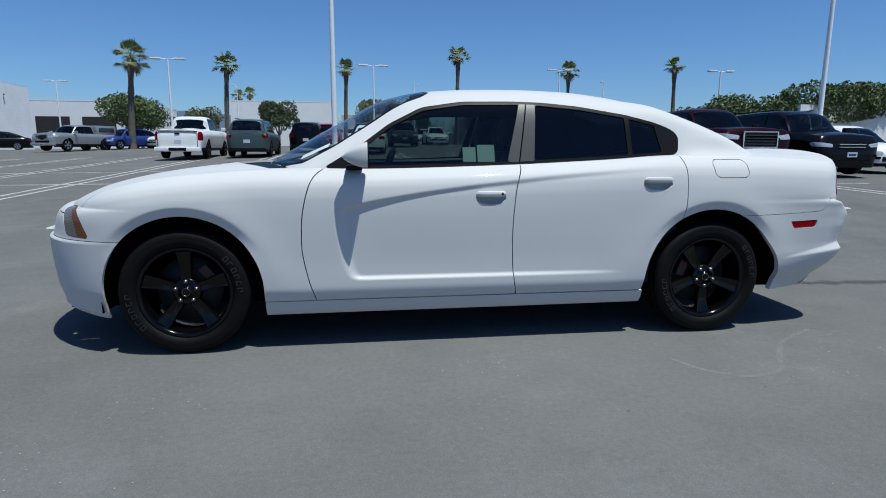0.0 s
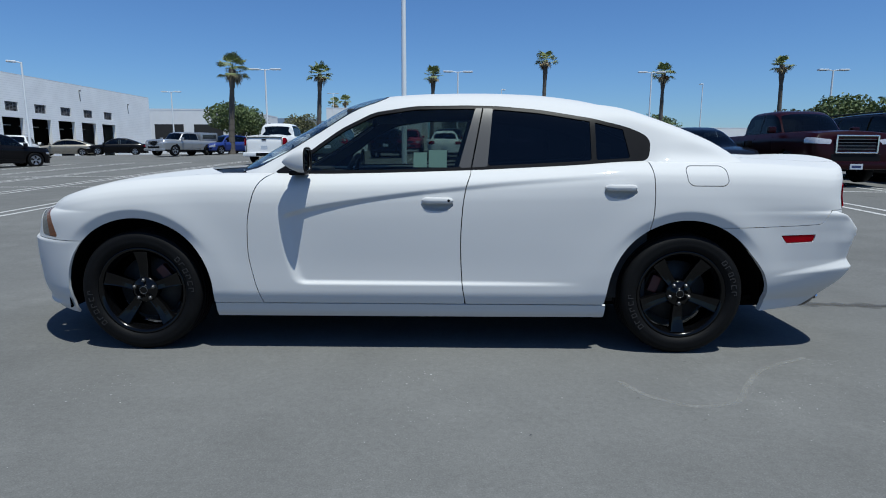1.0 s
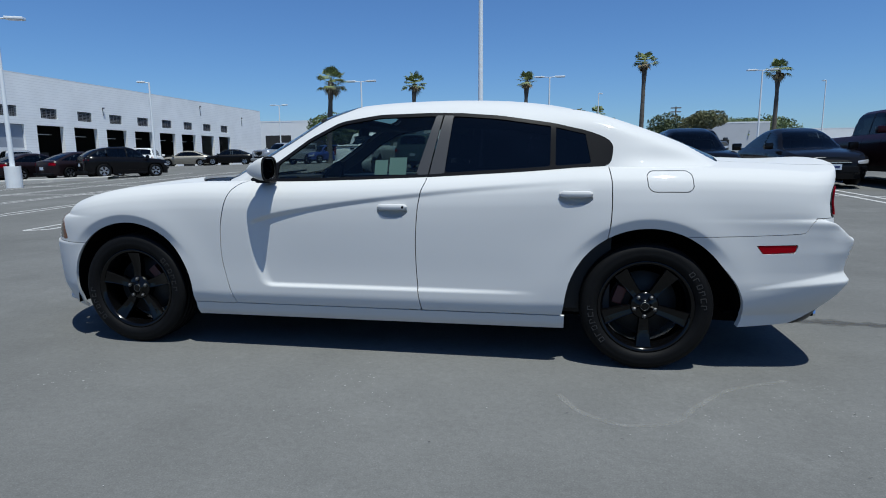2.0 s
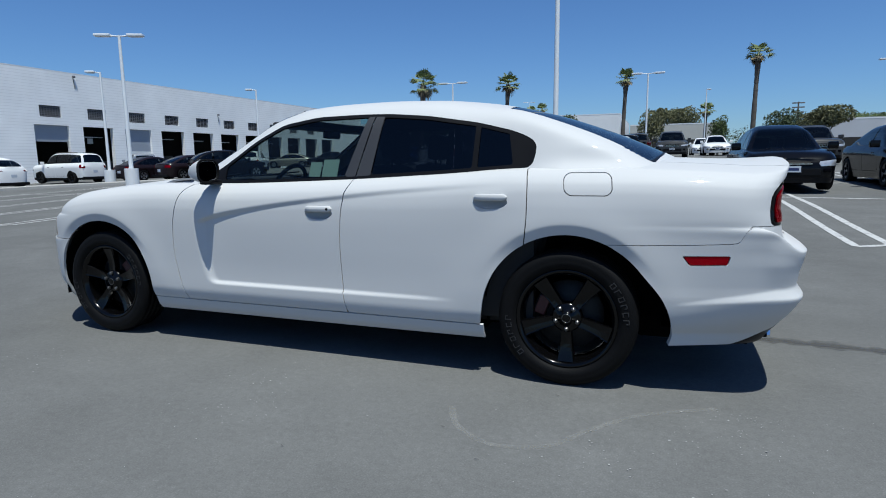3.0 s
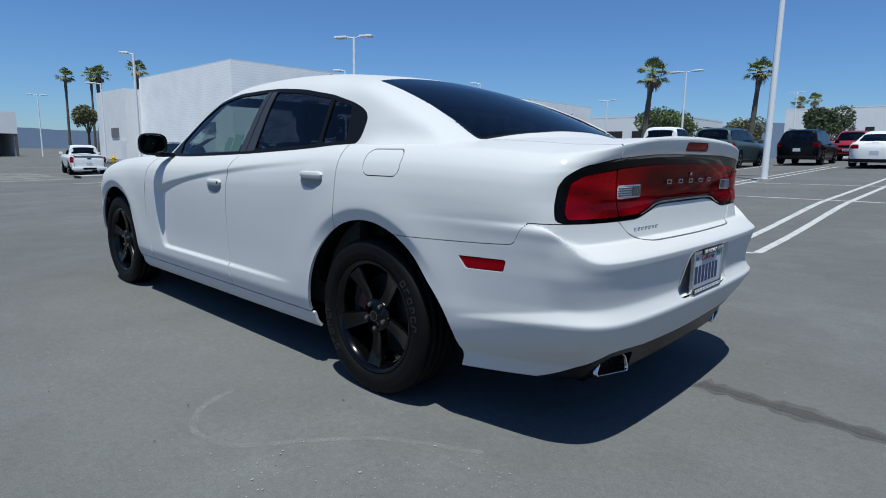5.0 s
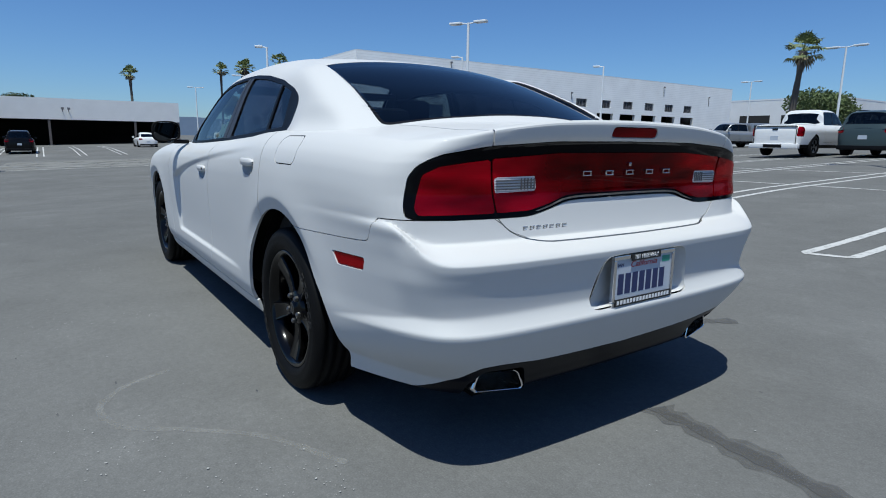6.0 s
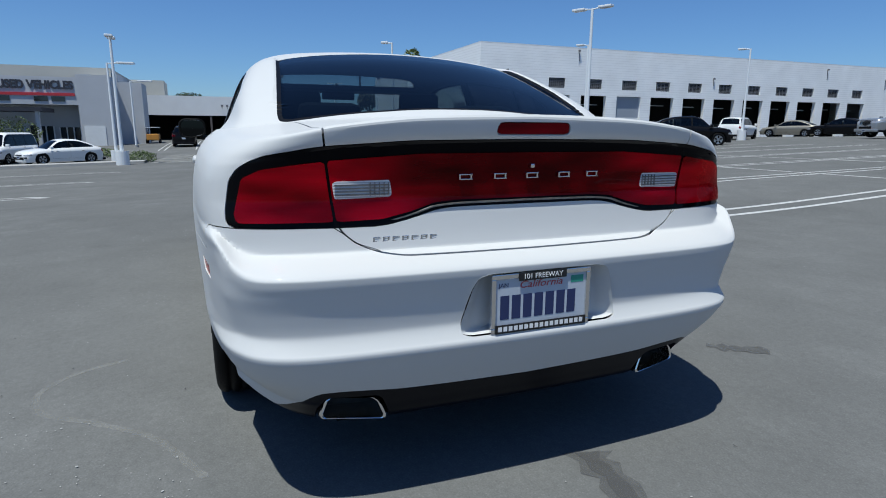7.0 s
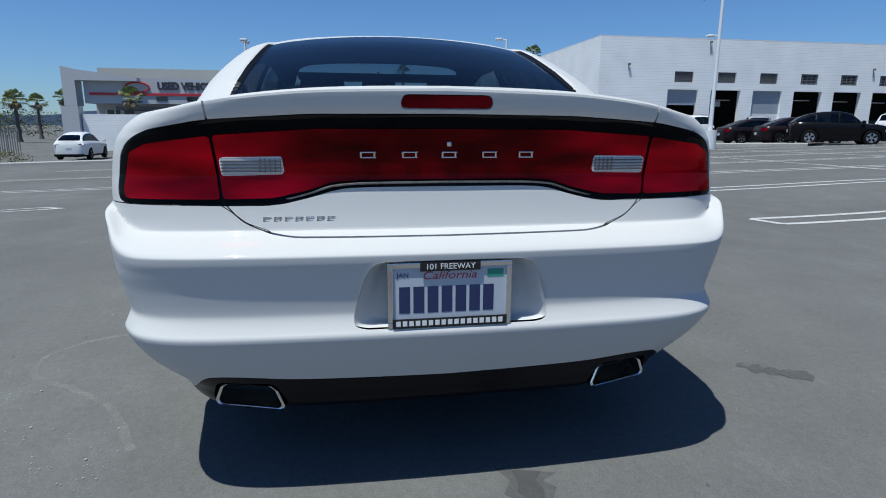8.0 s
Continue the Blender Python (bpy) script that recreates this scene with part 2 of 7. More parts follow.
def grid(P, flip=False):
    """Points and faces of a sheet given as an array of rows of points."""
    r, c = P.shape[:2]
    F = [(i * c + j, i * c + j + 1, (i + 1) * c + j + 1, (i + 1) * c + j) for i in range(r - 1) for j in range(c - 1)]
    return P.reshape(-1, 3), [f[::-1] for f in F] if flip else F


def panel(name, mesh, mat, parent, label="", depth=0.014, lift=0.0, sharp=20):
    """A sheet with its free edges turned inward."""
    V, F = mesh
    if not len(F):
        return None
    N = normals(V, F)
    V = V + N * lift
    count = {}
    for f in F:
        for k, i in enumerate(f):
            j = f[(k + 1) % len(f)]
            key = (min(i, j), max(i, j))
            count[key] = None if key in count else (i, j)
    rim = [e for e in count.values() if e]
    pts, faces, made = list(V), list(F), {}
    for i, j in rim:
        q = []
        for k in (i, j):
            if k not in made:
                made[k] = len(pts)
                pts += [V[k], V[k] - N[k] * depth]
            q.append(made[k])
        faces.append((q[0] + 1, q[1] + 1, q[1], q[0])[::-1])
    ob = put(name, pts, faces, mat, parent, label)
    ob.data.set_sharp_from_angle(angle=radians(sharp))
    return ob


def lathe(profile, seg=48):
    """A body of revolution from (radius, place along the axis) points."""
    P = np.array(profile, float)
    a = np.linspace(0, 2 * math.pi, seg, endpoint=False)
    V = np.array([[(r * math.cos(t), w, r * math.sin(t)) for r, w in P] for t in a])
    n, m = V.shape[:2]
    F = [(i * m + j, ((i + 1) % n) * m + j, ((i + 1) % n) * m + j + 1, i * m + j + 1) for i in range(n) for j in range(m - 1)]
    return V.reshape(-1, 3), F

# ---- the white sedan ----
WHEEL_X, WHEEL_Z, ARCH = 1.526, 0.345, 0.418
ARCH_OUT = pchip([(0.2, 0.050), (0.24, 0.055), (0.29, 0.068), (0.35, 0.063), (0.46, 0.042), (0.60, 0.004), (0.70, 0.0)])  # the rear arch opens backwards low down


def sedan_shell():
    """The lower body as one sheet: half an outline from the nose round the side to the tail, risen from sill to shoulder, then closed over the middle."""
    x0f, x0r, nf, nr = -1.70, 1.60, 2.2, 10.0
    front = pchip([(0.15, -2.36), (0.22, -2.40), (0.40, -2.44), (0.56, -2.455), (0.615, -2.455), (0.635, -2.43), (0.66, -2.42), (0.74, -2.395), (0.79, -2.345), (0.80, -2.30)])
    rear = pchip([(0.235, 2.475), (0.25, 2.495), (0.30, 2.518), (0.345, 2.540), (0.40, 2.572), (0.46, 2.603), (0.484, 2.614), (0.494, 2.614), (0.502, 2.608), (0.538, 2.589), (0.546, 2.587), (0.60, 2.592),
                  (0.66, 2.605), (0.69, 2.612), (0.704, 2.613), (0.711, 2.608), (0.748, 2.537), (0.757, 2.515), (0.77, 2.511), (0.87, 2.492), (0.90, 2.487), (1.05, 2.500), (1.06, 2.508), (1.075, 2.519), (1.10, 2.526), (1.12, 2.529), (1.13, 2.521)])
    width = pchip([(0.20, 0.875), (0.235, 0.902), (0.275, 0.915), (0.31, 0.932), (0.36, 0.943), (0.50, 0.945), (0.65, 0.949), (0.82, 0.951), (0.92, 0.949), (1.0, 0.940), (1.05, 0.925), (1.09, 0.900), (1.115, 0.875), (1.13, 0.855)])
    shoulder = pchip([(-2.35, 0.80), (-2.15, 0.848), (-2.0, 0.885), (-1.5, 0.972), (-1.0, 1.0), (-0.77, 1.0), (0.32, 1.028), (0.85, 1.052), (1.3, 1.080), (1.8, 1.078), (2.2, 1.064), (2.36, 1.053)])
    lip = pchip([(0.0, 1.13), (0.33, 1.122), (0.59, 1.097), (0.74, 1.068), (0.86, 1.05)])
    floor_z = pchip([(-2.4, 0.215), (-2.15, 0.210), (-1.95, 0.195), (-1.7, 0.193), (-1.1, 0.195), (1.1, 0.20), (1.95, 0.236), (2.3, 0.244), (2.45, 0.238)])
    middle = pchip([(-2.33, 0.80), (-2.28, 0.815), (-2.05, 0.91), (-1.6, 0.995), (-1.05, 1.045), (-0.5, 1.055), (1.8, 1.135), (2.0, 1.132), (2.3, 1.122), (2.45, 1.126), (2.53, 1.13)])

    def arc(a, n, count):
        c1 = np.linspace(0, 0.93, 3000)
        s1 = (1 - c1 ** n) ** (1 / n)
        s2 = np.linspace(s1[-1], 0, 3000)[1:]
        c, s = np.concatenate([c1, (1 - s2 ** n) ** (1 / n)])[::-1], np.concatenate([s1, s2])[::-1]
        length = np.concatenate([[0], np.cumsum(np.hypot(np.diff(c * a), np.diff(s * 0.93)))])
        q = np.linspace(0, length[-1], count)
        return np.interp(q, length, c), np.interp(q, length, s)
    NF, NS, NR = 70, 262, 150
    cf, sf = arc(0.75, nf, NF)
    cr, sr = arc(1.0, nr, NR)
    cr, sr = cr[::-1], sr[::-1]
    side = np.linspace(x0f, x0r, NS)[1:-1]
    base = np.concatenate([np.full(NF, x0f), side, np.full(NR, x0r)])
    kf = np.concatenate([cf, np.zeros(NS - 2 + NR)])
    kr = np.concatenate([np.zeros(NF + NS - 2), cr])
    ky = np.concatenate([sf, np.ones(NS - 2), sr])
    ky[0] = ky[-1] = 0.0
    nominal = base - kf * 0.73 + kr * 0.95
    zs = np.where(nominal > 2.36, lip(ky * 0.86), shoulder(nominal))
    zb = floor_z(nominal)
    zn = np.concatenate([np.linspace(0.20, 0.39, 20)[:-1], np.linspace(0.39, 0.64, 44)[:-1], np.linspace(0.64, 0.78, 56)[:-1], np.linspace(0.78, 1.02, 34)[:-1], np.linspace(1.02, 1.13, 18)])
    U, Z = np.meshgrid(np.arange(len(base)), zn)
    z = np.where(Z < 0.39, zb[U] + (Z - 0.20) * (0.39 - zb[U]) / 0.19, Z)
    z = np.where(Z > 0.62, 0.62 + (Z - 0.62) * (zs[U] - 0.62) / 0.51, z)
    zr = np.where(z > 0.9, 0.9 + (z - 0.9) * 0.23 / np.maximum(zs[U] - 0.9, 0.01), z)
    zr = zr - 0.085 * (1 - step(kr[U], 0.82, 0.975)) * step(z, 0.64, 0.72) * (1 - step(z, 0.80, 0.86)) * (kr[U] > 0)
    x = base[U] + kf[U] * (front(np.minimum(z, 0.80)) - x0f) + kr[U] * (rear(zr) - x0r)
    y = ky[U] * width(np.maximum(Z, 0.285 * step(nominal[U], 1.8, 1.95)))
    tuck = pchip([(0.2, 0.23), (0.35, 0.140), (0.40, 0.100), (0.48, 0.055), (0.55, 0.038), (0.66, 0.02), (0.76, 0.004), (0.8, 0.0)])(np.minimum(z, 0.8))
    y *= 1 - tuck * kr[U] ** 2.0
    y *= 1 - (0.052 - 0.017 * step(z, 0.76, 0.86)) * np.clip((nominal[U] - 1.65) / 0.80, 0, 1) ** 1.5
    x = np.where(kr[U] > 0, x - 0.030 * kr[U] ** 3 * (y / 0.75) ** 2 - 0.8 * kr[U] * np.maximum(rear(zr) - 2.497, 0) * step(zr, 1.0, 1.06) * step(y, 0.5, 0.82), x)
    # hips, wheel flares and the scooped doors
    y += 0.004 * np.exp(-((x - 1.55) / 0.55) ** 2) * step(z, 0.5, 0.8) * ky[U]
    for xc, lip_w in ((-WHEEL_X, 0.048), (WHEEL_X, 0.056)):
        dz = np.maximum(z - WHEEL_Z, 0)
        r = np.hypot(x - xc, dz)
        brow = ARCH + lip_w
        y += 0.008 * np.exp(-(np.maximum(r - brow, 0) / 0.10) ** 2) * step(z, 0.25, 0.5) * ky[U]
        y -= 0.017 * np.clip((brow - r) / lip_w, 0, 1.2) * step(dz / np.maximum(r, 1e-6), 0.40, 0.85) * ky[U]
    # the sloping ledge round the rear bumper and the chin winglets in front
    wedge = np.clip((x - 2.02) / 0.42, 0, 1)
    y += (0.020 * wedge * np.clip((0.462 + 0.076 * wedge - z) / (0.010 + 0.030 * wedge), 0, 1) * step(z, 0.28, 0.44) + 0.008 * step(x, 2.36, 2.46) * step(z, 0.50, 0.66) * (1 - step(z, 0.70, 0.78))) * ky[U]
    y -= 0.012 * step(x, 1.75, 1.95) * step(0.43 - z, 0, 0.18) * ky[U]
    y += 0.022 * np.exp(-((z - 0.240) / 0.010) ** 2) * step(-x, 2.04, 2.12) * ky[U]
    crest = pchip([(-0.75, 0.770), (-0.57, 0.826), (0.32, 0.952), (1.27, 1.035)])(x)
    edge = pchip([(0.36, -0.56), (0.385, -0.60), (0.44, -0.655), (0.60, -0.695), (0.77, -0.71), (0.9, -0.70)])(z)
    high = pchip([(-0.75, 0.030), (-0.55, 0.018), (-0.3, 0.013), (0.3, 0.012), (0.8, 0.008), (1.15, 0.002), (1.3, 0.0)])(x)
    low = pchip([(-0.75, 0.020), (-0.4, 0.018), (0.3, 0.014), (0.75, 0.007), (0.98, 0.0), (1.3, 0.0)])(x)
    scoop = step(crest - z, -0.004, 0.030) * step(z, 0.395, 0.418) * step(x - edge, -0.01, 0.055)
    y -= scoop * (low + (high - low) * step(z, 0.45, 0.80))
    lower = np.stack([x, -y, z], axis=2)
    # the top: hood and boot lid
    t = np.linspace(0, 1, 46)[1:]
    top = lower[-1]
    rows = []
    for s in t:
        yy = top[:, 1] * (1 - s)
        crown = np.maximum(middle(top[:, 0]) - top[:, 2], 0) * (1 - (1 - s) ** 2.6)
        rows.append(np.stack([top[:, 0], yy, top[:, 2] + crown], axis=1))
    P = np.concatenate([lower, np.array(rows)])
    V, F = grid(P)
    return mirrored(V, F)


def mirrored(V, F):
    """Both halves of a sheet that was made for the near side, joined along the middle."""
    n = len(V)
    near = np.abs(V[:, 1]) < 1e-4
    V[near, 1] = 0.0
    W = V * np.array([1, -1, 1])
    remap = [i if near[i] else n + i for i in range(n)]
    F2 = [tuple(remap[i] for i in f)[::-1] for f in F]
    faces = []
    for f in [*F, *F2]:
        g = [i for k, i in enumerate(f) if i != f[k - 1]]
        if len(g) > 2:
            faces.append(g)
    return np.concatenate([V, W]), faces


def cabin_top():
    """The sheet of roof, pillars and glass over the shoulder line."""
    ridge = pchip([(-1.35, 0.90), (-1.25, 0.965), (-1.1, 1.06), (-0.7, 1.285), (-0.41, 1.435), (-0.2, 1.482), (0.1, 1.499), (0.4, 1.503), (0.7, 1.495), (1.0, 1.468), (1.3, 1.405), (1.64, 1.295), (1.95, 1.165), (2.1, 1.09), (2.3, 1.0)])
    belt = pchip([(-1.25, 0.72), (-0.8, 0.80), (-0.4, 0.835), (0.3, 0.85), (1.3, 0.846), (1.6, 0.83), (1.9, 0.79), (2.2, 0.74)])
    z0, p = 0.955, 9.0
    x = np.concatenate([np.linspace(-1.24, 0.94, 150)[:-1], np.linspace(0.94, 2.16, 190)])
    a = np.concatenate([np.linspace(0, 0.34, 18)[:-1], np.linspace(0.34, 0.82, 110)[:-1], np.linspace(0.82, math.pi / 2, 46)])
    X, A = np.meshgrid(x, a, indexing="ij")

    p = p + 9.0 * step(X, 0.9, 1.35)

    def excess(r):
        y, z = r * np.cos(A), z0 + r * np.sin(A)
        shift = -0.35 * (1 - step(X, -0.2, 0.5)) + 0.22 * step(X, 0.6, 1.1)
        roof = np.maximum(ridge(X + shift * y * y) - 0.03 * (y / 0.6) ** 2 - z0, 0.01)
        rim_y = np.interp(X, [0.99, 1.05, 1.5, 1.85], [0.57, 0.588, 0.630, 0.668])
        roof = roof + 0.019 * step(y, rim_y - 0.036, rim_y - 0.002) * step(X, 0.98, 1.25) * (1 - step(X, 1.70, 1.92))
        flare = 0.062 * np.exp(-np.maximum(z - 1.06, 0) / 0.055) * step(X, 1.28, 1.5)
        wall = belt(X) - 0.385 * (z - 1.0) + flare + 0.014 * step(X, 1.25, 1.6) * step(z, 1.10, 1.20)
        return np.maximum(y / wall, 0) ** p + ((z - z0) / roof) ** p - 1
    lo, hi = np.zeros_like(X), np.full_like(X, 1.6)
    for _ in range(40):
        mid = (lo + hi) / 2
        out = excess(mid) > 0
        lo, hi = np.where(out, lo, mid), np.where(out, mid, hi)
    r = (lo + hi) / 2
    P = np.stack([X, -r * np.cos(A), z0 + r * np.sin(A)], axis=2)
    V, F = grid(P, flip=True)
    return mirrored(V, F)


WINDOWS = [(-0.79, 1.006), (-0.59, 1.125), (-0.41, 1.258), (-0.22, 1.355), (0.02, 1.392), (0.32, 1.397), (0.5, 1.393), (0.73, 1.373), (1.02, 1.327), (1.21, 1.280),
           (1.30, 1.245), (1.342, 1.212), (1.346, 1.17), (1.328, 1.090), (0.85, 1.058), (0.32, 1.03), (-0.11, 1.012), (-0.57, 1.004)]
BACKLIGHT = [(1.12, 0.0), (1.13, 0.40), (1.15, 0.54), (1.19, 0.585), (1.5, 0.618), (1.885, 0.662), (1.908, 0.645), (1.918, 0.60), (1.955, 0.30), (1.965, 0.0)]
SCREEN = [(-1.16, 0.0), (-1.13, 0.3), (-1.02, 0.58), (-0.90, 0.70), (-0.72, 0.70), (-0.20, 0.57), (-0.15, 0.50), (-0.19, 0.2), (-0.20, 0.0)]
TAIL = [(-0.4, 1.062), (0.36, 1.056), (0.62, 1.040), (0.780, 1.012), (0.844, 0.970), (0.864, 0.85), (0.854, 0.826), (0.58, 0.822), (0.45, 0.822), (0.36, 0.842), (0.29, 0.864), (0.22, 0.868), (-0.4, 0.870)]


def dish(V, hx, hz, s):
    """A shallow cup behind a door handle."""
    y0, rows = np.abs(V[:, 1]).max(), []
    slope = np.polyfit(V[:, 2], np.abs(V[:, 1]), 1)
    for k in (1, 0.985, 0.96, 0.92, 0.85, 0.7, 0.4, 0.0):
        a = np.linspace(0, 2 * math.pi, 29)
        x, z = hx + 0.088 * k * np.cos(a), hz + 0.036 * k * np.sin(a)
        rows.append(np.stack([x, s * (np.polyval(slope, z) - 0.048 * (1 - k ** 5)), z], axis=1))
    return grid(np.array(rows), flip=s > 0)


def handle(door, hx, hz, s, y0, lock):
    """A bridge handle in the body colour, with its keyhole on the driver's door."""
    rows = []
    for t in np.linspace(-1, 1, 17):
        out = 0.015 * (1 - abs(t) ** 4)
        r = 0.0150 * (1 - abs(t) ** 8) ** 0.5 + 0.002
        a = np.linspace(0, 2 * math.pi, 15)
        rows.append(np.stack([np.full(15, hx + 0.086 * t), s * (y0 - 0.006 + out + np.where(np.cos(a) > 0, 0.008, 0.020) * np.cos(a)), hz + r * np.sin(a)], axis=1))
    V, F = grid(np.array(rows), flip=s < 0)
    h = put("door_handle", V, F, WHITE, door)
    if lock:
        bm = bmesh.new()
        tube(bm, (hx + 0.062, s * (y0 + 0.000), hz), (hx + 0.062, s * (y0 + 0.0142), hz), 0.0075, seg=12)
        part("keyhole", bm, BLACK_TRIM, door, "dark keyhole")


def white_sedan():
    car = thing("sedan", "white four-door sedan with black alloy wheels parked on grey asphalt", "car", m=pose(0, 0.008, 0))
    shell = sedan_shell()
    gap = 0.0055

    def arches(x, y, z):
        d = np.full(len(x), 9.0)
        for xc in (-WHEEL_X, WHEEL_X):
            low_out = ARCH_OUT(z) * ((x > xc) & (xc > 0))
            d = np.minimum(d, np.hypot(x - xc, np.maximum(z - WHEEL_Z, 0)) - ARCH - (0.006 if xc > 0 else 0.0) - low_out)
        return d
    _, shell = split(shell, arches)
    # the opening under the cabin
    hole = rounded([(-0.98, -0.68), (-0.80, -0.765), (0.3, -0.80), (1.35, -0.80), (1.75, -0.66), (1.90, -0.4), (1.90, 0.4), (1.75, 0.66), (1.35, 0.80), (0.3, 0.80), (-0.80, 0.765), (-0.98, 0.68)])
    _, shell = split(shell, lambda x, y, z: np.maximum(sdf(hole, x, y), 0.93 - z))
    # the tail lamp band
    tail = rounded(TAIL, 0.02)
    band, shell = split(shell, lambda x, y, z: np.maximum(sdf(tail, np.abs(y), z), 2.0 - x), gap * 0.4)
    # the rear bumper below its seam
    seam_side, seam_back = pchip([(1.7, 0.727), (2.2, 0.745), (2.27, 0.752), (2.30, 0.80), (2.32, 0.826)]), pchip([(0, 0.742), (0.38, 0.744), (0.46, 0.752), (0.53, 0.778), (0.57, 0.81), (0.60, 0.826), (0.9, 0.826)])

    def bumper_line(x, y, z):
        s = np.where((x > 2.33) & (np.abs(y) < 0.80), seam_back(np.abs(y)), seam_side(x))
        return np.maximum(z - s, 1.65 - x)
    rear_bumper, shell = split(shell, bumper_line, gap * 0.6)
    lid_edge = pchip([(0.70, 0.44), (0.75, 0.46), (0.78, 0.53), (0.81, 0.565), (0.83, 0.578), (0.99, 0.600), (1.08, 0.612), (1.2, 0.615)])
    lid, shell = split(shell, lambda x, y, z: np.maximum(np.abs(y) - lid_edge(z), 1.93 - x), gap)
    # the front
    nose, shell = split(shell, lambda x, y, z: np.maximum(z - 0.632, x + 1.70), gap * 0.6)
    eye = rounded([(-2.150, 0.652), (-1.992, 0.645), (-2.047, 0.748), (-2.085, 0.800), (-2.12, 0.805), (-2.185, 0.79)], 0.012)
    lamps, shell = split(shell, lambda x, y, z: np.maximum(np.maximum(sdf(eye, x, z), 0.42 - np.abs(y)), x + 1.9), gap * 0.6)
    grille_hole = rounded([(-0.40, 0.655), (0.40, 0.655), (0.40, 0.765), (-0.40, 0.765)])
    grille, shell = split(shell, lambda x, y, z: np.maximum(sdf(grille_hole, y, z), x + 2.2), gap * 0.6)
    hood_edge = pchip([(-2.4, 0.70), (-2.0, 0.80), (-1.4, 0.815), (-0.9, 0.80)])
    hood, shell = split(shell, lambda x, y, z: np.maximum(np.maximum(np.abs(y) - hood_edge(x), x + 1.36 - 0.46 * y * y), 0.765 - z), gap * 0.7)
    cowl, shell = split(shell, lambda x, y, z: np.maximum(np.maximum(np.abs(y) - 0.79, x + 0.6), np.maximum(-1.40 + 0.46 * y * y - x, 0.94 - z)), 0.002)
    # the doors and sills
    front_edge = [(-0.83, 0.283), (-0.87, 0.41), (-0.90, 0.60), (-0.896, 0.72), (-0.866, 0.88), (-0.836, 0.955), (-0.806, 0.988), (-0.77, 1.009), (-0.765, 1.2)]
    middle_edge = [(0.32, 1.2), (0.335, 1.03), (0.31, 0.95), (0.29, 0.83), (0.28, 0.64), (0.29, 0.41), (0.31, 0.283)]
    back_edge = [(1.305, 1.2), (1.318, 1.08), (1.330, 1.0), (1.332, 0.89), (1.315, 0.70), (1.20, 0.60), (1.12, 0.46), (1.09, 0.283)]
    def smooth_edge(pts, rising):
        f = pchip([(z, x) for x, z in (pts if rising else pts[::-1])])
        zs_ = np.linspace(0.283, 1.2, 40)
        line = [(float(f(z)), float(z)) for z in zs_]
        return line if rising else line[::-1]
    front_edge, middle_edge, back_edge = smooth_edge(front_edge, True), smooth_edge(middle_edge, False), smooth_edge(back_edge, False)
    one = np.array(front_edge + middle_edge)
    two = np.array(middle_edge[::-1] + back_edge)

    def outer(d):
        return lambda x, y, z: np.maximum(sdf(d, x, z), 0.5 - np.abs(y))
    front_doors, shell = split(shell, outer(one), gap)
    rear_doors, shell = split(shell, outer(two), gap)
    sills, shell = split(shell, lambda x, y, z: np.maximum(z - 0.281, np.abs(x) - 1.3), gap)
    fuel = rounded([(1.512, 0.957), (1.732, 0.957), (1.722, 1.064), (1.500, 1.064)], 0.022)
    flap, shell = split(shell, lambda x, y, z: np.maximum(sdf(fuel, x, z), y + 0.6), gap * 0.8)
    fenders, quarters = split(shell, lambda x, y, z: x - 0.2)
    quarters, _ = split(quarters, lambda x, y, z: np.maximum(1.25 - x, -z))

    def sides(mesh):
        return split(mesh, lambda x, y, z: y)
    for name, both, hx, hz in (("front_door", front_doors, 0.150, 0.846), ("rear_door", rear_doors, 1.148, 0.922)):
        cup = np.array([(hx + 0.088 * math.cos(a), hz + 0.036 * math.sin(a)) for a in np.linspace(0, 2 * math.pi, 28, endpoint=False)])
        hollow, both = split(both, lambda x, y, z: sdf(cup, x, z))
        for m, bowl in zip(sides(both), sides(hollow)):
            door = panel(name, m, WHITE, car, sharp=50)
            V, F = bowl
            s = 1 if V[:, 1].mean() > 0 else -1
            V, F = dish(V, hx, hz, s)
            put("handle_cup", V, F, WHITE, door)
            handle(door, hx, hz + 0.024, s, float(np.abs(V[:, 1]).max()), name == "front_door" and s < 0)
    for m in sides(sills):
        panel("rocker_panel", m, WHITE, car)
    for m in sides(fenders):
        panel("front_fender", m, WHITE, car, sharp=50)
    for m in sides(quarters):
        panel("quarter_panel", m, WHITE, car, sharp=50)
    for m in sides(lamps):
        clear, corner_lens = split(m, lambda x, y, z: x + 2.062 + (z - 0.65) * 0.35)
        lamp = panel("headlight", clear, HEADLAMP, car, "smoky headlight", 0.03)
        panel("corner_lens", corner_lens, AMBER, lamp, "amber corner lens", 0.02)
    panel("cowl", cowl, BLACK_TRIM, car, "black louvred cowl under the windscreen", 0.01, -0.020)
    panel("hood", hood, WHITE, car)
    panel("fuel_door", flap, WHITE, car, sharp=50)
    panel("grille", grille, BLACK_TRIM, car, "black grille", 0.03)
    panel("front_bumper", nose, WHITE, car)
    # rear bumper with its black lower valance
    low = pchip([(0.0, 0.338), (0.40, 0.348), (0.60, 0.364), (0.64, 0.362), (0.67, 0.345), (0.70, 0.305), (0.73, 0.268), (0.77, 0.232), (0.95, 0.225)])
    valance, rear_bumper = split(rear_bumper, lambda x, y, z: np.maximum(z - low(np.abs(y)), 2.1 - x), 0.002)
    mark = np.array([(2.047, 0.686), (2.243, 0.691), (2.232, 0.651), (2.078, 0.645)])
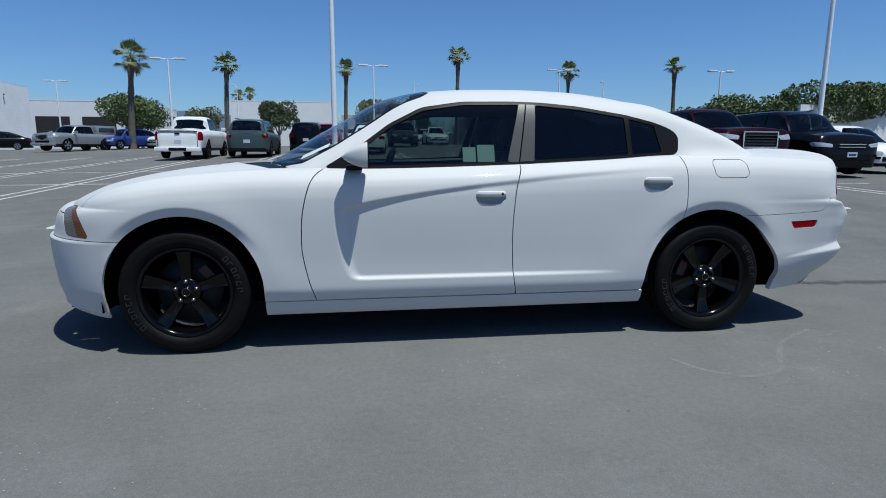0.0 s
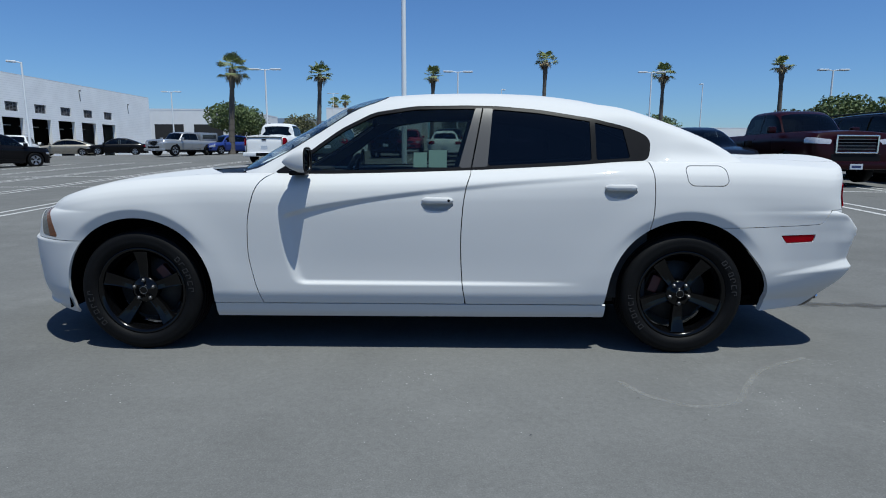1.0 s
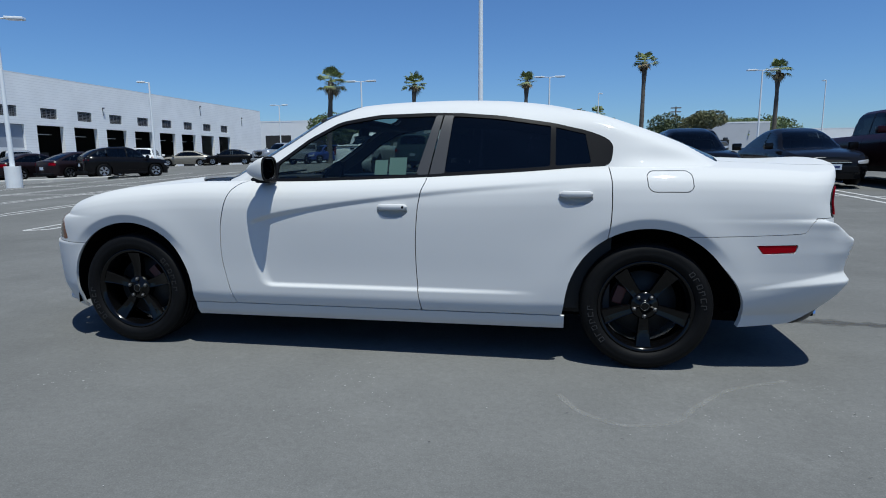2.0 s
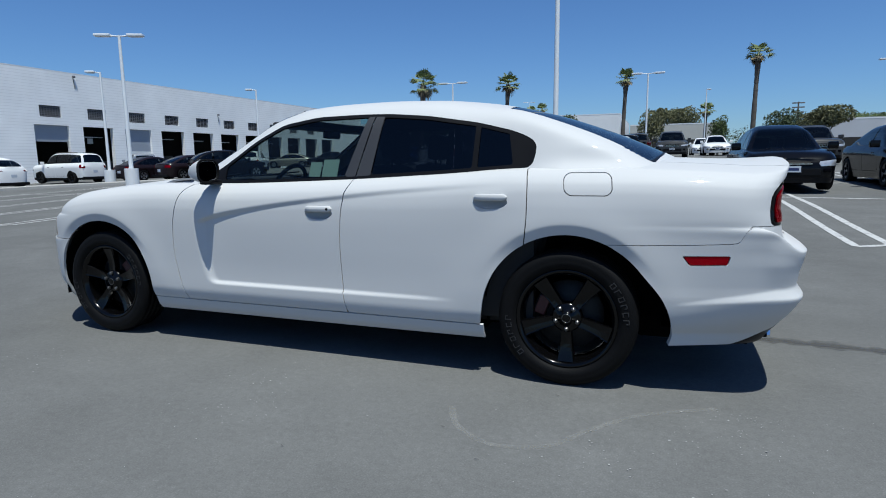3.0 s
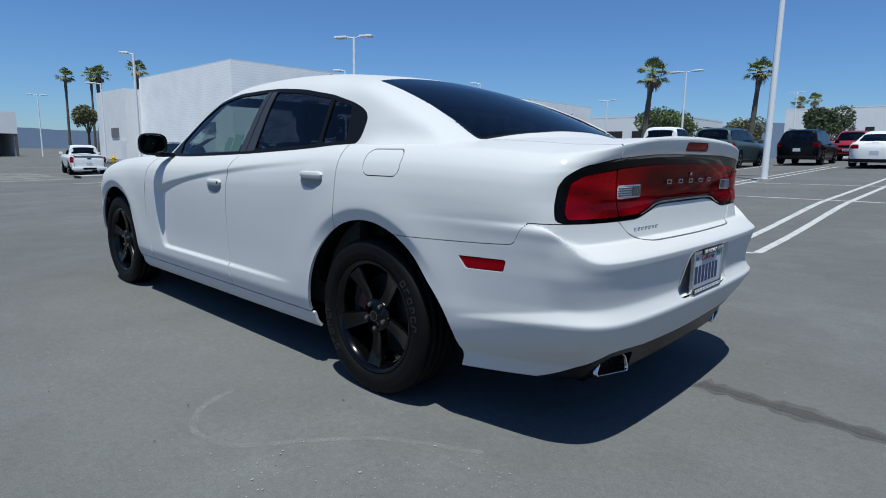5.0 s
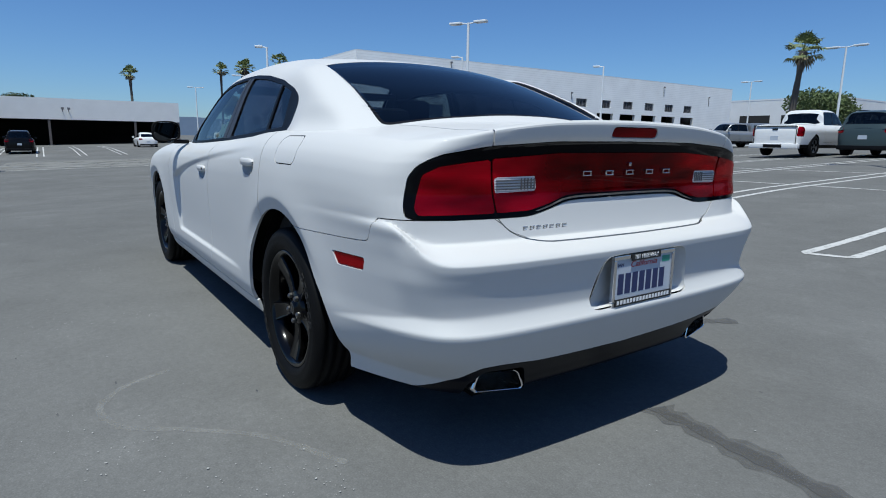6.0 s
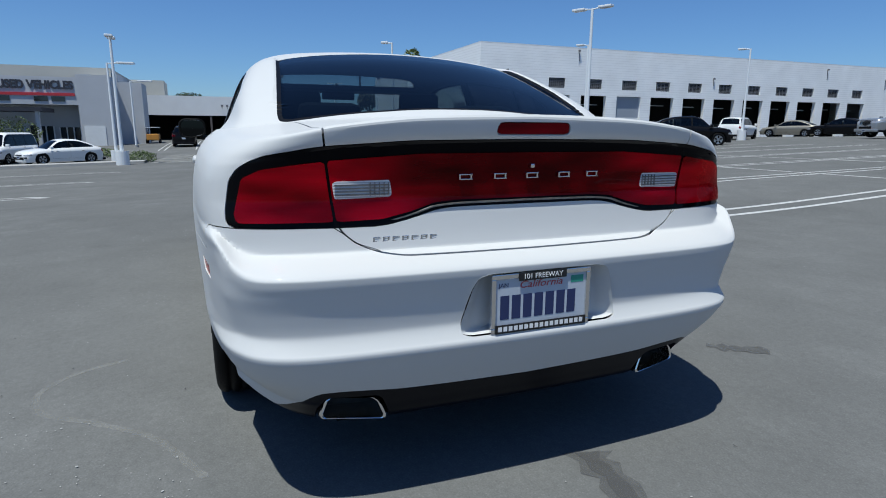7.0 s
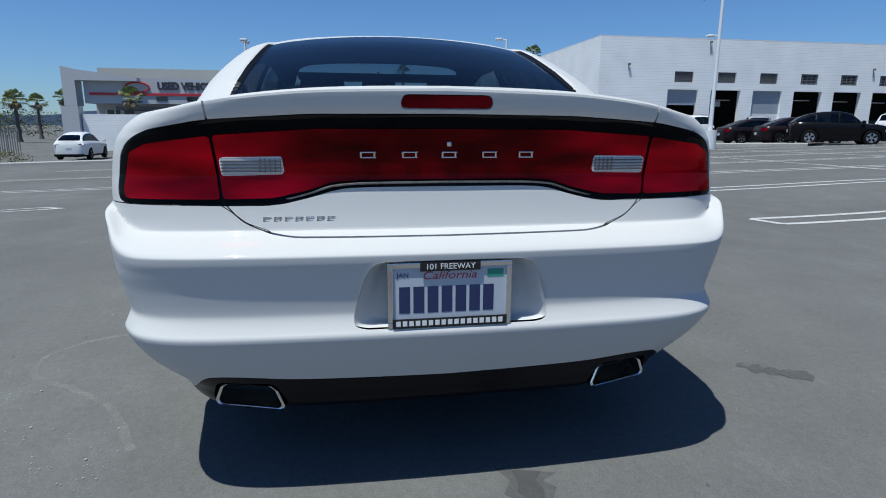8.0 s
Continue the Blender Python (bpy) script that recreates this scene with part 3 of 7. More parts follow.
    marks, rear_bumper = split(rear_bumper, lambda x, y, z: np.maximum(sdf(mark, x, z), 0.6 - np.abs(y)), 0.004)
    for m in sides(marks):
        panel("side_marker", m, RED, car, "red side marker lamp", 0.02, -0.003)
    tray = rounded([(-0.245, 0.506), (-0.262, 0.525), (-0.222, 0.665), (-0.195, 0.688), (0.205, 0.688), (0.232, 0.665), (0.275, 0.525), (0.258, 0.506)], 0.02)
    hollow, rear_bumper = split(rear_bumper, lambda x, y, z: np.maximum(sdf(tray, y, z), 2.2 - x))
    bumper = panel("rear_bumper", rear_bumper, WHITE, car, "", 0.03, sharp=45)
    ring = np.concatenate([tray, tray[:1]])
    mid_y, mid_z = 0.006, 0.595
    rows = []
    for k, back in ((1.0, 0.0), (0.985, 0.004), (0.93, 0.018), (0.86, 0.034), (0.82, 0.041), (0.76, 0.043), (0.4, 0.043), (0.01, 0.043)):
        yy, zz = mid_y + (ring[:, 0] - mid_y) * k, mid_z + (ring[:, 1] - mid_z) * (1 - (1 - k) * 0.55 if k > 0.5 else k)
        face = np.interp(ring[:, 1], [0.506, 0.546, 0.62, 0.688], [2.592, 2.590, 2.602, 2.613]) - 0.030 * (ring[:, 0] / 0.75) ** 2
        flat = 2.598
        rows.append(np.stack([face * max(0, 1 - back / 0.03) + flat * min(1, back / 0.03) - back, yy, zz], axis=1))
    V, F = grid(np.array(rows))
    put("plate_hollow", V, F, WHITE, bumper)
    holes = rounded([(0.440, 0.22), (0.442, 0.258), (0.476, 0.334), (0.630, 0.343), (0.656, 0.275), (0.648, 0.22)], 0.012)
    _, valance = split(valance, lambda x, y, z: np.maximum(sdf(holes, np.abs(y), z), 2.2 - x))
    panel("valance", valance, VALANCE, car, "black plastic lower valance", 0.03)
    high = rounded([(-0.122, 1.071), (0.122, 1.071), (0.118, 1.106), (-0.118, 1.106)], 0.008)
    stop, lid = split(lid, lambda x, y, z: np.maximum(sdf(high, y, z), 2.4 - x), 0.003)
    panel("stop_lamp", stop, RED_DARK, car, "dark red high stop lamp in the spoiler edge", 0.02, -0.003)
    panel("trunk_lid", lid, WHITE, car)
    # lamp band: gloss black surround, red lenses, clear reversing lamps
    panel("tail_lamp_surround", band, BLACK_GLOSS, car, "gloss black tail lamp surround")
    outer_lens = rounded([(0.608, 1.002), (0.769, 0.980), (0.814, 0.957), (0.837, 0.86), (0.830, 0.840), (0.589, 0.838)], 0.004)
    inner_lens = rounded([(-0.4, 1.022), (0.34, 1.020), (0.600, 1.003), (0.581, 0.838), (0.455, 0.841), (0.375, 0.858), (0.30, 0.881), (0.23, 0.886), (-0.4, 0.888)], 0.004)
    reverse = rounded([(0.424, 0.902), (0.583, 0.899), (0.589, 0.947), (0.430, 0.949)], 0.003)
    a, rest = split(band, lambda x, y, z: sdf(outer_lens, np.abs(y), z))
    for m in sides(a):
        panel("tail_lens", m, RED, car, "red tail lamp lens", 0.01, 0.006)
    b, rest = split(rest, lambda x, y, z: sdf(inner_lens, np.abs(y), z))
    c, b = split(b, lambda x, y, z: sdf(reverse, np.abs(y), z))
    # a bright lip along the lower edge of the lenses
    lip_z = pchip([(0.0, 0.8795), (0.22, 0.8775), (0.295, 0.872), (0.37, 0.850), (0.45, 0.834), (0.50, 0.832), (0.578, 0.831)])
    ys = np.linspace(-0.578, 0.578, 90)
    bm = bmesh.new()
    for p, q in zip(ys, ys[1:]):
        tube(bm, (2.4965 - 0.036 * (p / 0.75) ** 2, p, float(lip_z(abs(p)))), (2.4965 - 0.036 * (q / 0.75) ** 2, q, float(lip_z(abs(q)))), 0.0032, seg=6, caps=False)
    part("lens_lip", bm, LIP_METAL, car, "thin bright lip under the tail lenses", smooth=True)
    panel("centre_lens", b, RED_FADE, car, "red lens across the trunk lid, colour darkened towards the middle", 0.01, 0.005)
    for m in sides(c):
        panel("reversing_lamp", m, CLEAR, car, "clear ribbed reversing lamp lens", 0.01, 0.006)
    # roof and glass
    top = cabin_top()
    win = rounded(WINDOWS, 0.02)
    light = rounded(BACKLIGHT + [(x, -y) for x, y in BACKLIGHT[::-1][1:-1]], 0.03)
    glass_s, top = split(top, lambda x, y, z: np.maximum(sdf(win, x, z), 0.5 - np.abs(y)))
    glass_b, top = split(top, lambda x, y, z: np.maximum(sdf(light, x, y), np.maximum(0.6 - x, 1.0 - z)))
    shield = rounded(SCREEN + [(x, -y) for x, y in SCREEN[::-1][1:-1]])
    glass_f, top = split(top, lambda x, y, z: np.maximum(sdf(shield, x, y), np.maximum(x - 0.2, 0.98 - z)))
    panel("roof", top, WHITE, car, "", 0.012)
    panel("headliner", top, HEADLINER, car, "pale cloth headliner", 0.004, -0.022)
    panes_b, trim_b = split(glass_b, lambda x, y, z: sdf(light, x, y) + 0.012 + 0.004 * step(np.abs(y), 0.45, 0.6))
    panel("backlight_seal", trim_b, BLACK_TRIM, car, "black seal round the rear window")
    panel("rear_window", panes_b, GLASS_REAR, car, "tinted rear window", 0.004)
    panes_f, trim_f = split(glass_f, lambda x, y, z: sdf(shield, x, y) + 0.02)
    panel("windscreen_seal", trim_f, BLACK_TRIM, car, "black windscreen seal")
    panel("windscreen", panes_f, GLASS_FRONT, car, "", 0.004)
    inset = 0.020
    front_pane = lambda x, y, z: np.maximum(np.maximum(sdf(win, x, z) + inset, -0.585 - x), x - np.interp(z, [1.03, 1.38], [0.262, 0.362]))
    back_pane = lambda x, y, z: np.maximum(np.maximum(sdf(win, x, z) + inset, np.interp(z, [1.03, 1.38], [0.425, 0.462]) - x), x - 1.012)
    corner = lambda x, y, z: np.maximum(np.maximum(sdf(win, x, z) + inset, 1.04 - x), x - np.interp(z, [1.08, 1.25], [1.235, 1.20]))
    a, rest = split(glass_s, front_pane)
    b, rest = split(rest, back_pane)
    c, rest = split(rest, corner)
    pillar, rest = split(rest, lambda x, y, z: np.maximum(np.maximum(sdf(win, x, z) + 0.016, np.interp(z, [1.03, 1.38], [0.262, 0.362]) - x), x - np.interp(z, [1.03, 1.38], [0.425, 0.462])))
    post_a, post_b = split(pillar, lambda x, y, z: x - np.interp(z, [1.03, 1.38], [0.335, 0.405]), 0.008)
    for m in sides(a):
        panel("front_window", m, GLASS_SIDE, car, "clear front side window", 0.004, -0.006)
    for m in sides(b):
        panel("rear_side_window", m, GLASS_DARK, car, "dark tinted rear side window", 0.004, -0.006)
    for m in sides(c):
        panel("quarter_window", m, GLASS_DARK, car, "dark tinted quarter window", 0.004, -0.006)
    for q in (post_a, post_b):
        for m in sides(q):
            panel("pillar_cover", m, PILLAR, car, "satin dark grey pillar cover", 0.01, 0.001)
    for m in sides(rest):
        panel("window_frame", m, BLACK_TRIM, car, "black window frame", 0.01)
    return car



def wheel_at(car, x, s, turn, caliper_at):
    """One wheel with its tyre, spokes, nuts and brake, its outer face towards the side s."""
    barrel = [(0.200, 0.03), (0.206, 0.09), (0.216, 0.1), (0.2165, -0.0), (0.204, -0.02), (0.206, -0.07), (0.222, -0.084), (0.2265, -0.090), (0.224, -0.097), (0.216, -0.098), (0.207, -0.088), (0.196, -0.06), (0.194, 0.0)]
    V, F = lathe([(1.112 * r, w) for r, w in barrel], 64)
    if "wheel" not in SHARED:
        SHARED["wheel"] = put("wheel", V, F, BLACK_RIM, car, "black alloy wheel")
        wheel = SHARED["wheel"]
        # tyre with tread grooves
        t = [(0.245, 0.09), (0.258, 0.100), (0.28, 0.112), (0.305, 0.110), (0.330, 0.100), (0.3415, 0.086)]
        for g in (0.06, 0.02, -0.02, -0.06):
            t += [(0.3445, g + 0.006), (0.337, g + 0.0045), (0.337, g - 0.0045), (0.3445, g - 0.006)]
        t += [(0.3415, -0.086), (0.333, -0.099), (0.318, -0.107), (0.305, -0.1105), (0.300, -0.1095), (0.288, -0.1120), (0.277, -0.1110), (0.266, -0.1065), (0.257, -0.100), (0.248, -0.091)]
        V, F = lathe(t, 96)
        tyre = put("tyre", V, F, RUBBER, wheel, "black rubber tyre with scuffed sidewall")
        for start in (2, 182):
            for k in range(6):
                a = radians(start + k * 7.5)
                spin = pose(0.288 * math.cos(a), -0.1125, 0.288 * math.sin(a), 0, 90 - math.degrees(a), 0)
                bm = a_box(-0.013, -0.008, -0.001, 0.001, -0.015, 0.015, bevel=0.0008, m=spin)
                box(bm, -0.008, 0.010, -0.001, 0.001, 0.010, 0.015, bevel=0.0008, m=spin)
                if k % 3 != 1:
                    box(bm, 0.006, 0.011, -0.001, 0.001, -0.015 if k % 2 else 0.0, 0.010, bevel=0.0008, m=spin)
                if k % 2:
                    box(bm, -0.008, 0.010, -0.001, 0.001, -0.015, -0.010, bevel=0.0008, m=spin)
                part("tyre_letter", bm, RUBBER_PALE, tyre, "pale raised sidewall mark")
        # broad spokes with raised edges
        spoke = None
        for k in range(5):
            if spoke is None:
                rows = []
                for r in np.linspace(0.035, 0.223, 12):
                    q = (r - 0.035) / 0.188
                    half = 0.025 + 0.012 * q + 0.008 * q ** 3
                    line = []
                    for u, drop in ((-1, 0.024), (-0.95, 0.006), (-0.86, -0.001), (-0.70, 0.001), (0, 0.006 - 0.004 * q), (0.70, 0.001), (0.86, -0.001), (0.95, 0.006), (1, 0.024)):
                        line.append((half * u, -0.066 - 0.018 * q + 0.014 * math.sin(math.pi * q) + drop, r))
                    line += [(half * 0.8 * u, line[4][1] + 0.036, r) for u in (1, 0, -1)] + [line[0]]
                    rows.append(line)
                V, F = grid(np.array(rows))
                spoke = put("spoke", V, F, BLACK_RIM, wheel, smooth=False)
                one = spoke
            else:
                one = new("spoke", spoke.data)
                one.parent = wheel
            one.matrix_basis = pose(0, 0, 0, 0, 72 * k, 0)
        V, F = lathe([(0.0005, -0.079), (0.024, -0.079), (0.029, -0.077), (0.031, -0.070), (0.064, -0.066), (0.074, -0.060), (0.078, -0.03), (0.07, 0.0)], 40)
        hub = put("hub", V, F, BLACK_RIM, wheel)
        V, F = lathe([(0.020, -0.0792), (0.0206, -0.0800), (0.0214, -0.0800), (0.022, -0.0792)], 32)
        put("cap_ring", V, F, STEEL, wheel, "thin bright ring on the hub cap")
        nut = None
        for k in range(5):
            a = radians(90 + 72 * k)
            if nut is None:
                bm = bmesh.new()
                tube(bm, (0, -0.058, 0), (0, -0.078, 0), 0.0125, 0.0115, 6)
                tube(bm, (0, -0.078, 0), (0, -0.083, 0), 0.0105, 0.005, 10)
                nut = part("lug_nut", bm, STEEL, wheel, "dull steel lug nut")
                one = nut
            else:
                one = new("lug_nut", nut.data)
                one.parent = wheel
            one.location = (0.0565 * math.cos(a), 0, 0.0565 * math.sin(a))
        V, F = lathe([(0.05, 0.015), (0.175, 0.012), (0.177, 0.018), (0.175, 0.034), (0.05, 0.036)], 48)
        put("brake_disc", V, F, DISC, wheel, "dull dark steel brake disc")
        bm = a_box(-0.05, 0.05, -0.03, 0.06, -0.025, 0.03, bevel=0.008)
        c = part("brake_caliper", bm, CALIPER, wheel, "dark red brake caliper")
    else:
        src = SHARED["wheel"]
        wheel = new("wheel", src.data)
        wheel.parent = car
        tagged(wheel, "black alloy wheel")
        for ch in src.children:
            o = ch.copy()
            scene.collection.objects.link(o)
            o.parent = wheel
            for sub in ch.children:
                p = sub.copy()
                scene.collection.objects.link(p)
                p.parent = o
    for ch in wheel.children:
        if ch.name.startswith("brake_caliper"):
            a = radians(caliper_at - turn)
            ch.matrix_basis = pose(0.135 * math.cos(a), 0, 0.135 * math.sin(a), 0, 90 - math.degrees(a), 0)
    wheel.matrix_basis = pose(x, s * 0.818, WHEEL_Z, 0, 0, 0 if s < 0 else 180) @ pose(0, 0, 0, 0, -turn, 0)
    return wheel


SHARED = {}
DISC = plain("dull_brake_steel", (0.03, 0.03, 0.03), 0.6, 0.6, vary=0.2, fine=60)
CALIPER = plain("dark_red_caliper", (0.045, 0.004, 0.006), 0.5, vary=0.2)
LAMP_GREY = plain("lamp_grey", (0.10, 0.095, 0.10), 0.3)
MIRROR = plain("dark_mirror_glass", (0.02, 0.022, 0.024), 0.03, 1.0, vary=0.01)
PLATE = plain("plate_white", (0.46, 0.50, 0.56), 0.45, vary=0.05, fine=90)
NAVY = plain("plate_navy", (0.02, 0.03, 0.10), 0.5)
PLATE_RED = plain("plate_red", (0.42, 0.05, 0.06), 0.5)
PLATE_GREEN = plain("plate_green", (0.04, 0.28, 0.20), 0.5)
PLATE_BLACK = plain("plate_black", (0.012, 0.012, 0.013), 0.35)
LETTER_WHITE = plain("letter_white", (0.75, 0.75, 0.75), 0.5)


def words(name, body, size, m, mat, parent=None, label="", stretch=1.0, deep=0.0006, lean=0.0, bold=0.0):
    """Flat letters in the built-in font, as a mesh, centred at m, facing its local z."""
    cu = bpy.data.curves.new(name, "FONT")
    cu.body, cu.size, cu.extrude, cu.align_x, cu.align_y = body, size, deep, "CENTER", "CENTER"
    cu.offset = bold
    tmp = bpy.data.objects.new(name, cu)
    me = bpy.data.meshes.new_from_object(tmp)
    bpy.data.objects.remove(tmp)
    bpy.data.curves.remove(cu)
    me.transform(Matrix(((stretch, lean, 0, 0), (0, 1, 0, 0), (0, 0, 1, 0), (0, 0, 0, 1))))
    me.materials.append(mat)
    ob = new(name, me)
    if parent is not None:
        ob.parent = parent
    ob.matrix_basis = m
    if label:
        tagged(ob, label)
    return ob


BACKWARD = pose(0, 0, 0, 90, 0, 90)  # letters that face +x


def sedan_details(car):
    for x, s, turn, cal in ((-WHEEL_X, -1, 0, 40), (WHEEL_X, -1, 180, 160), (-WHEEL_X, 1, 20, 140), (WHEEL_X, 1, 50, 20)):
        wheel_at(car, x, s, turn, cal)
    # wheel wells
    for xc in (-WHEEL_X, WHEEL_X):
        for s in (-1, 1):
            r = ARCH + 0.018
            line = [(xc - r, 0.235)] + [(xc + r * math.cos(a), WHEEL_Z + r * math.sin(a)) for a in np.linspace(math.pi, 0, 30)] + [(xc + r, 0.255 if xc > 0 else 0.235)]
            line = [(x + (float(ARCH_OUT(z)) if x > xc > 0 else 0.0), z) for x, z in line]
            P = np.array([[(x, s * (y - (0.085 if y > 0.8 and z < 0.40 and x > 0 else 0.0)), z) for x, z in line] for y in (0.885, 0.75, 0.60)] + [[(xc + (x - xc) * 0.02, s * 0.58, z * 0.3 + 0.2) for x, z in line]])
            V, F = grid(P)
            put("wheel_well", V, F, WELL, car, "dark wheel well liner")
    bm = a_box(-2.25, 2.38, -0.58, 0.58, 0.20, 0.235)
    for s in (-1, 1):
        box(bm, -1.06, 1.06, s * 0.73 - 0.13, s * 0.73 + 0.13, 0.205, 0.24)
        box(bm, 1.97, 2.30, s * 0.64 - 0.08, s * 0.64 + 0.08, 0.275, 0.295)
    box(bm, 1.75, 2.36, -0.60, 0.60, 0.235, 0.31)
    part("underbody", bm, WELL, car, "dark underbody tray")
    # hidden plates added to stop sunlight leaking through the bumper seams
    part("bumper_tray", a_box(2.05, 2.50, -0.56, 0.56, 0.40, 0.41), WELL, car, "added dark plate blocking sun leaks inside the rear bumper")
    part("bumper_tray", a_box(-2.04, -1.94, -0.74, 0.74, 0.415, 0.425), WELL, car, "added dark plate blocking sun leaks inside the front bumper")
    part("bumper_tray", a_box(-2.25, -1.95, -0.42, 0.42, 0.40, 0.41), WELL, car, "added dark plate blocking sun leaks inside the front bumper")
    # door mirrors
    for s in (-1, 1):
        rows = []
        for t in np.linspace(0, 1, 14):
            x = -0.672 + 0.135 * t
            k = (1 - (1 - t) ** 1.4) ** 0.75
            a = np.linspace(0, 2 * math.pi, 33)
            c, q = np.cos(a), np.sin(a)
            yy = np.sign(c) * np.abs(c) ** 0.62 * 0.090 * k
            zz = np.sign(q) * np.abs(q) ** 0.62 * 0.070 * k
            zz = np.where(zz < 0, zz * (0.92 + 0.06 * np.sign(yy) * s), zz)
            rows.append(np.stack([np.full(33, x), s * (1.005 + 0.010 * (1 - t)) + yy, 1.083 + zz - 0.008 * (1 - t)], axis=1))
        V, F = grid(np.array(rows))
        low, up = split((V, F), lambda x, y, z: z - 1.022)
        house = panel("door_mirror", up, WHITE, car, "white door mirror", 0.012, 0.0, 60)
        panel("mirror_base", low, BLACK_TRIM, house, "black underside", 0.012, 0.0, 60)
        ring = np.array(rows[-1])
        mid = ring.mean(axis=0)
        inner = [np.stack([np.full(33, -0.545), mid[1] + (ring[:, 1] - mid[1]) * k, mid[2] + (ring[:, 2] - mid[2]) * k], axis=1) for k in (0.85, 0.6, 0.02)]
        V, F = grid(np.array(inner))
        put("mirror_glass", V, F, MIRROR, house, "mirror glass")
        outer = [np.stack([np.full(33, -0.5365 + d), mid[1] + (ring[:, 1] - mid[1]) * k, mid[2] + (ring[:, 2] - mid[2]) * k], axis=1) for k, d in ((0.97, -0.004), (1.0, -0.003), (1.005, -0.001), (1.0, 0.002), (0.86, 0.003), (0.85, -0.006))]
        V, F = grid(np.array(outer))
        put("mirror_rim", V, F, RUBBER, house, "black rim")
        bm = a_box(-0.655, -0.565, s * 0.905 - 0.05, s * 0.905 + 0.05, 1.002, 1.030, bevel=0.01)
        part("mirror_foot", bm, BLACK_TRIM, house, "black mirror foot")
    # wipers on the cowl and washer nozzles on the hood
    for y0, y1 in ((-0.60, -0.05), (0.05, 0.58)):
        x0, x1 = -1.08 + 0.30 * y0 * y0, -1.08 + 0.30 * y1 * y1
        bm = bmesh.new()
        tube(bm, (x0 - 0.04, y0, 1.004), (0.5 * (x0 + x1) - 0.05, 0.5 * (y0 + y1), 1.036), 0.009, 0.007, 8)
        arm = part("wiper_arm", bm, BLACK_TRIM, car, "black wiper arm", smooth=True)
        bm = bmesh.new()
        tube(bm, (x0 - 0.03, y0 + 0.06, 1.022), (x1 - 0.05, y1 + 0.06, 1.046), 0.007, 0.007, 6)
        part("wiper_blade", bm, RUBBER, arm, "black wiper blade")
    for s in (-1, 1):
        bm = a_box(-1.484, -1.468, s * 0.15 - 0.011, s * 0.15 + 0.011, 0.996, 1.013, bevel=0.004)
        part("washer_nozzle", bm, BLACK_TRIM, car, "small black washer nozzle", smooth=True)
    # exhaust tips
    for s in (-1, 1):
        shape = rounded([(0.448, 0.243), (0.477, 0.317), (0.626, 0.327), (0.651, 0.261)], 0.012)
        c = shape.mean(axis=0)
        rows = [[(x - 0.16 * (y - 0.45), s * (c[0] + (y - c[0]) * k), c[1] + (z - c[1]) * k) for y, z in [*shape, shape[0]]] for x, k in ((2.33, 0.98), (2.490, 1.0), (2.497, 0.985), (2.499, 0.940), (2.497, 0.895), (2.488, 0.875), (2.38, 0.87))]
        V, F = grid(np.array(rows), flip=s < 0)
        tip = put("exhaust_tip", V, F, CHROME, car, "bright exhaust tip", smooth=False)
        sleeve = [[(x - 0.16 * (y - 0.45), s * (c[0] + (y - c[0]) * k), c[1] + (z - c[1]) * k) for y, z in [*shape, shape[0]]] for x, k in ((2.33, 0.99), (2.482, 1.012), (2.486, 0.99))]
        V, F = grid(np.array(sleeve), flip=s < 0)
        put("exhaust_sleeve", V, F, BLACK_TRIM, tip, "black outer sleeve", smooth=False)
        rows = [[(x, s * (c[0] + (y - c[0]) * k), c[1] + (z - c[1]) * k) for y, z in [*shape, shape[0]]] for x, k in ((2.440, 0.89), (2.38, 0.87), (2.375, 0.02))]
        V, F = grid(np.array(rows), flip=s < 0)
        put("exhaust_bore", V, F, SOOT, tip, "sooty bore", smooth=False)
    # number plate, its frame and its writing
    holder = part("number_plate", a_box(2.598, 2.602, -0.146, 0.162, 0.520, 0.668, bevel=0.001), PLATE, car, "white plate with blue marks in a bright frame")
    bm = bmesh.new()
    for y0, y1, z0, z1 in ((-0.158, 0.174, 0.668, 0.682), (-0.158, 0.174, 0.506, 0.522), (-0.158, -0.144, 0.522, 0.668), (0.160, 0.174, 0.522, 0.668)):
        box(bm, 2.594, 2.608, y0, y1, z0, z1, bevel=0.002)
    holder.matrix_basis = pose(0, -0.012, 0)
    part("plate_frame", bm, CHROME, holder, "bright metal plate frame")
    part("name_bar", a_box(2.6085, 2.611, -0.073, 0.087, 0.659, 0.683, bevel=0.001), PLATE_BLACK, holder, "black bar with white letters")
    words("plate_lettering", "101 FREEWAY", 0.0215, pose(2.6115, 0.007, 0.671) @ BACKWARD, LETTER_WHITE, holder, "white letters on a black bar", 1.0)
    part("web_bar", a_box(2.6085, 2.611, -0.146, 0.162, 0.506, 0.532, bevel=0.001), PLATE_BLACK, holder, "black bar with white marks")
    for k in range(17):
        y = -0.137 + k * 0.0172
        part("web_mark", a_box(2.611, 2.6116, y, y + 0.0118, 0.5125, 0.5265), LETTER_WHITE, holder)
    for k in range(7):
        y = -0.128 + k * 0.0375
        part("plate_mark", a_box(2.602, 2.6028, y, y + 0.029, 0.545, 0.617, bevel=0.0004), NAVY, holder, "navy mark")
    words("plate_state", "California", 0.030, pose(2.6026, 0.008, 0.645) @ BACKWARD, PLATE_RED, holder, "red script", 1.25, lean=0.3)
    words("plate_month", "JAN", 0.017, pose(2.6026, -0.118, 0.648) @ BACKWARD, NAVY, holder, "blue letters", 1.1)
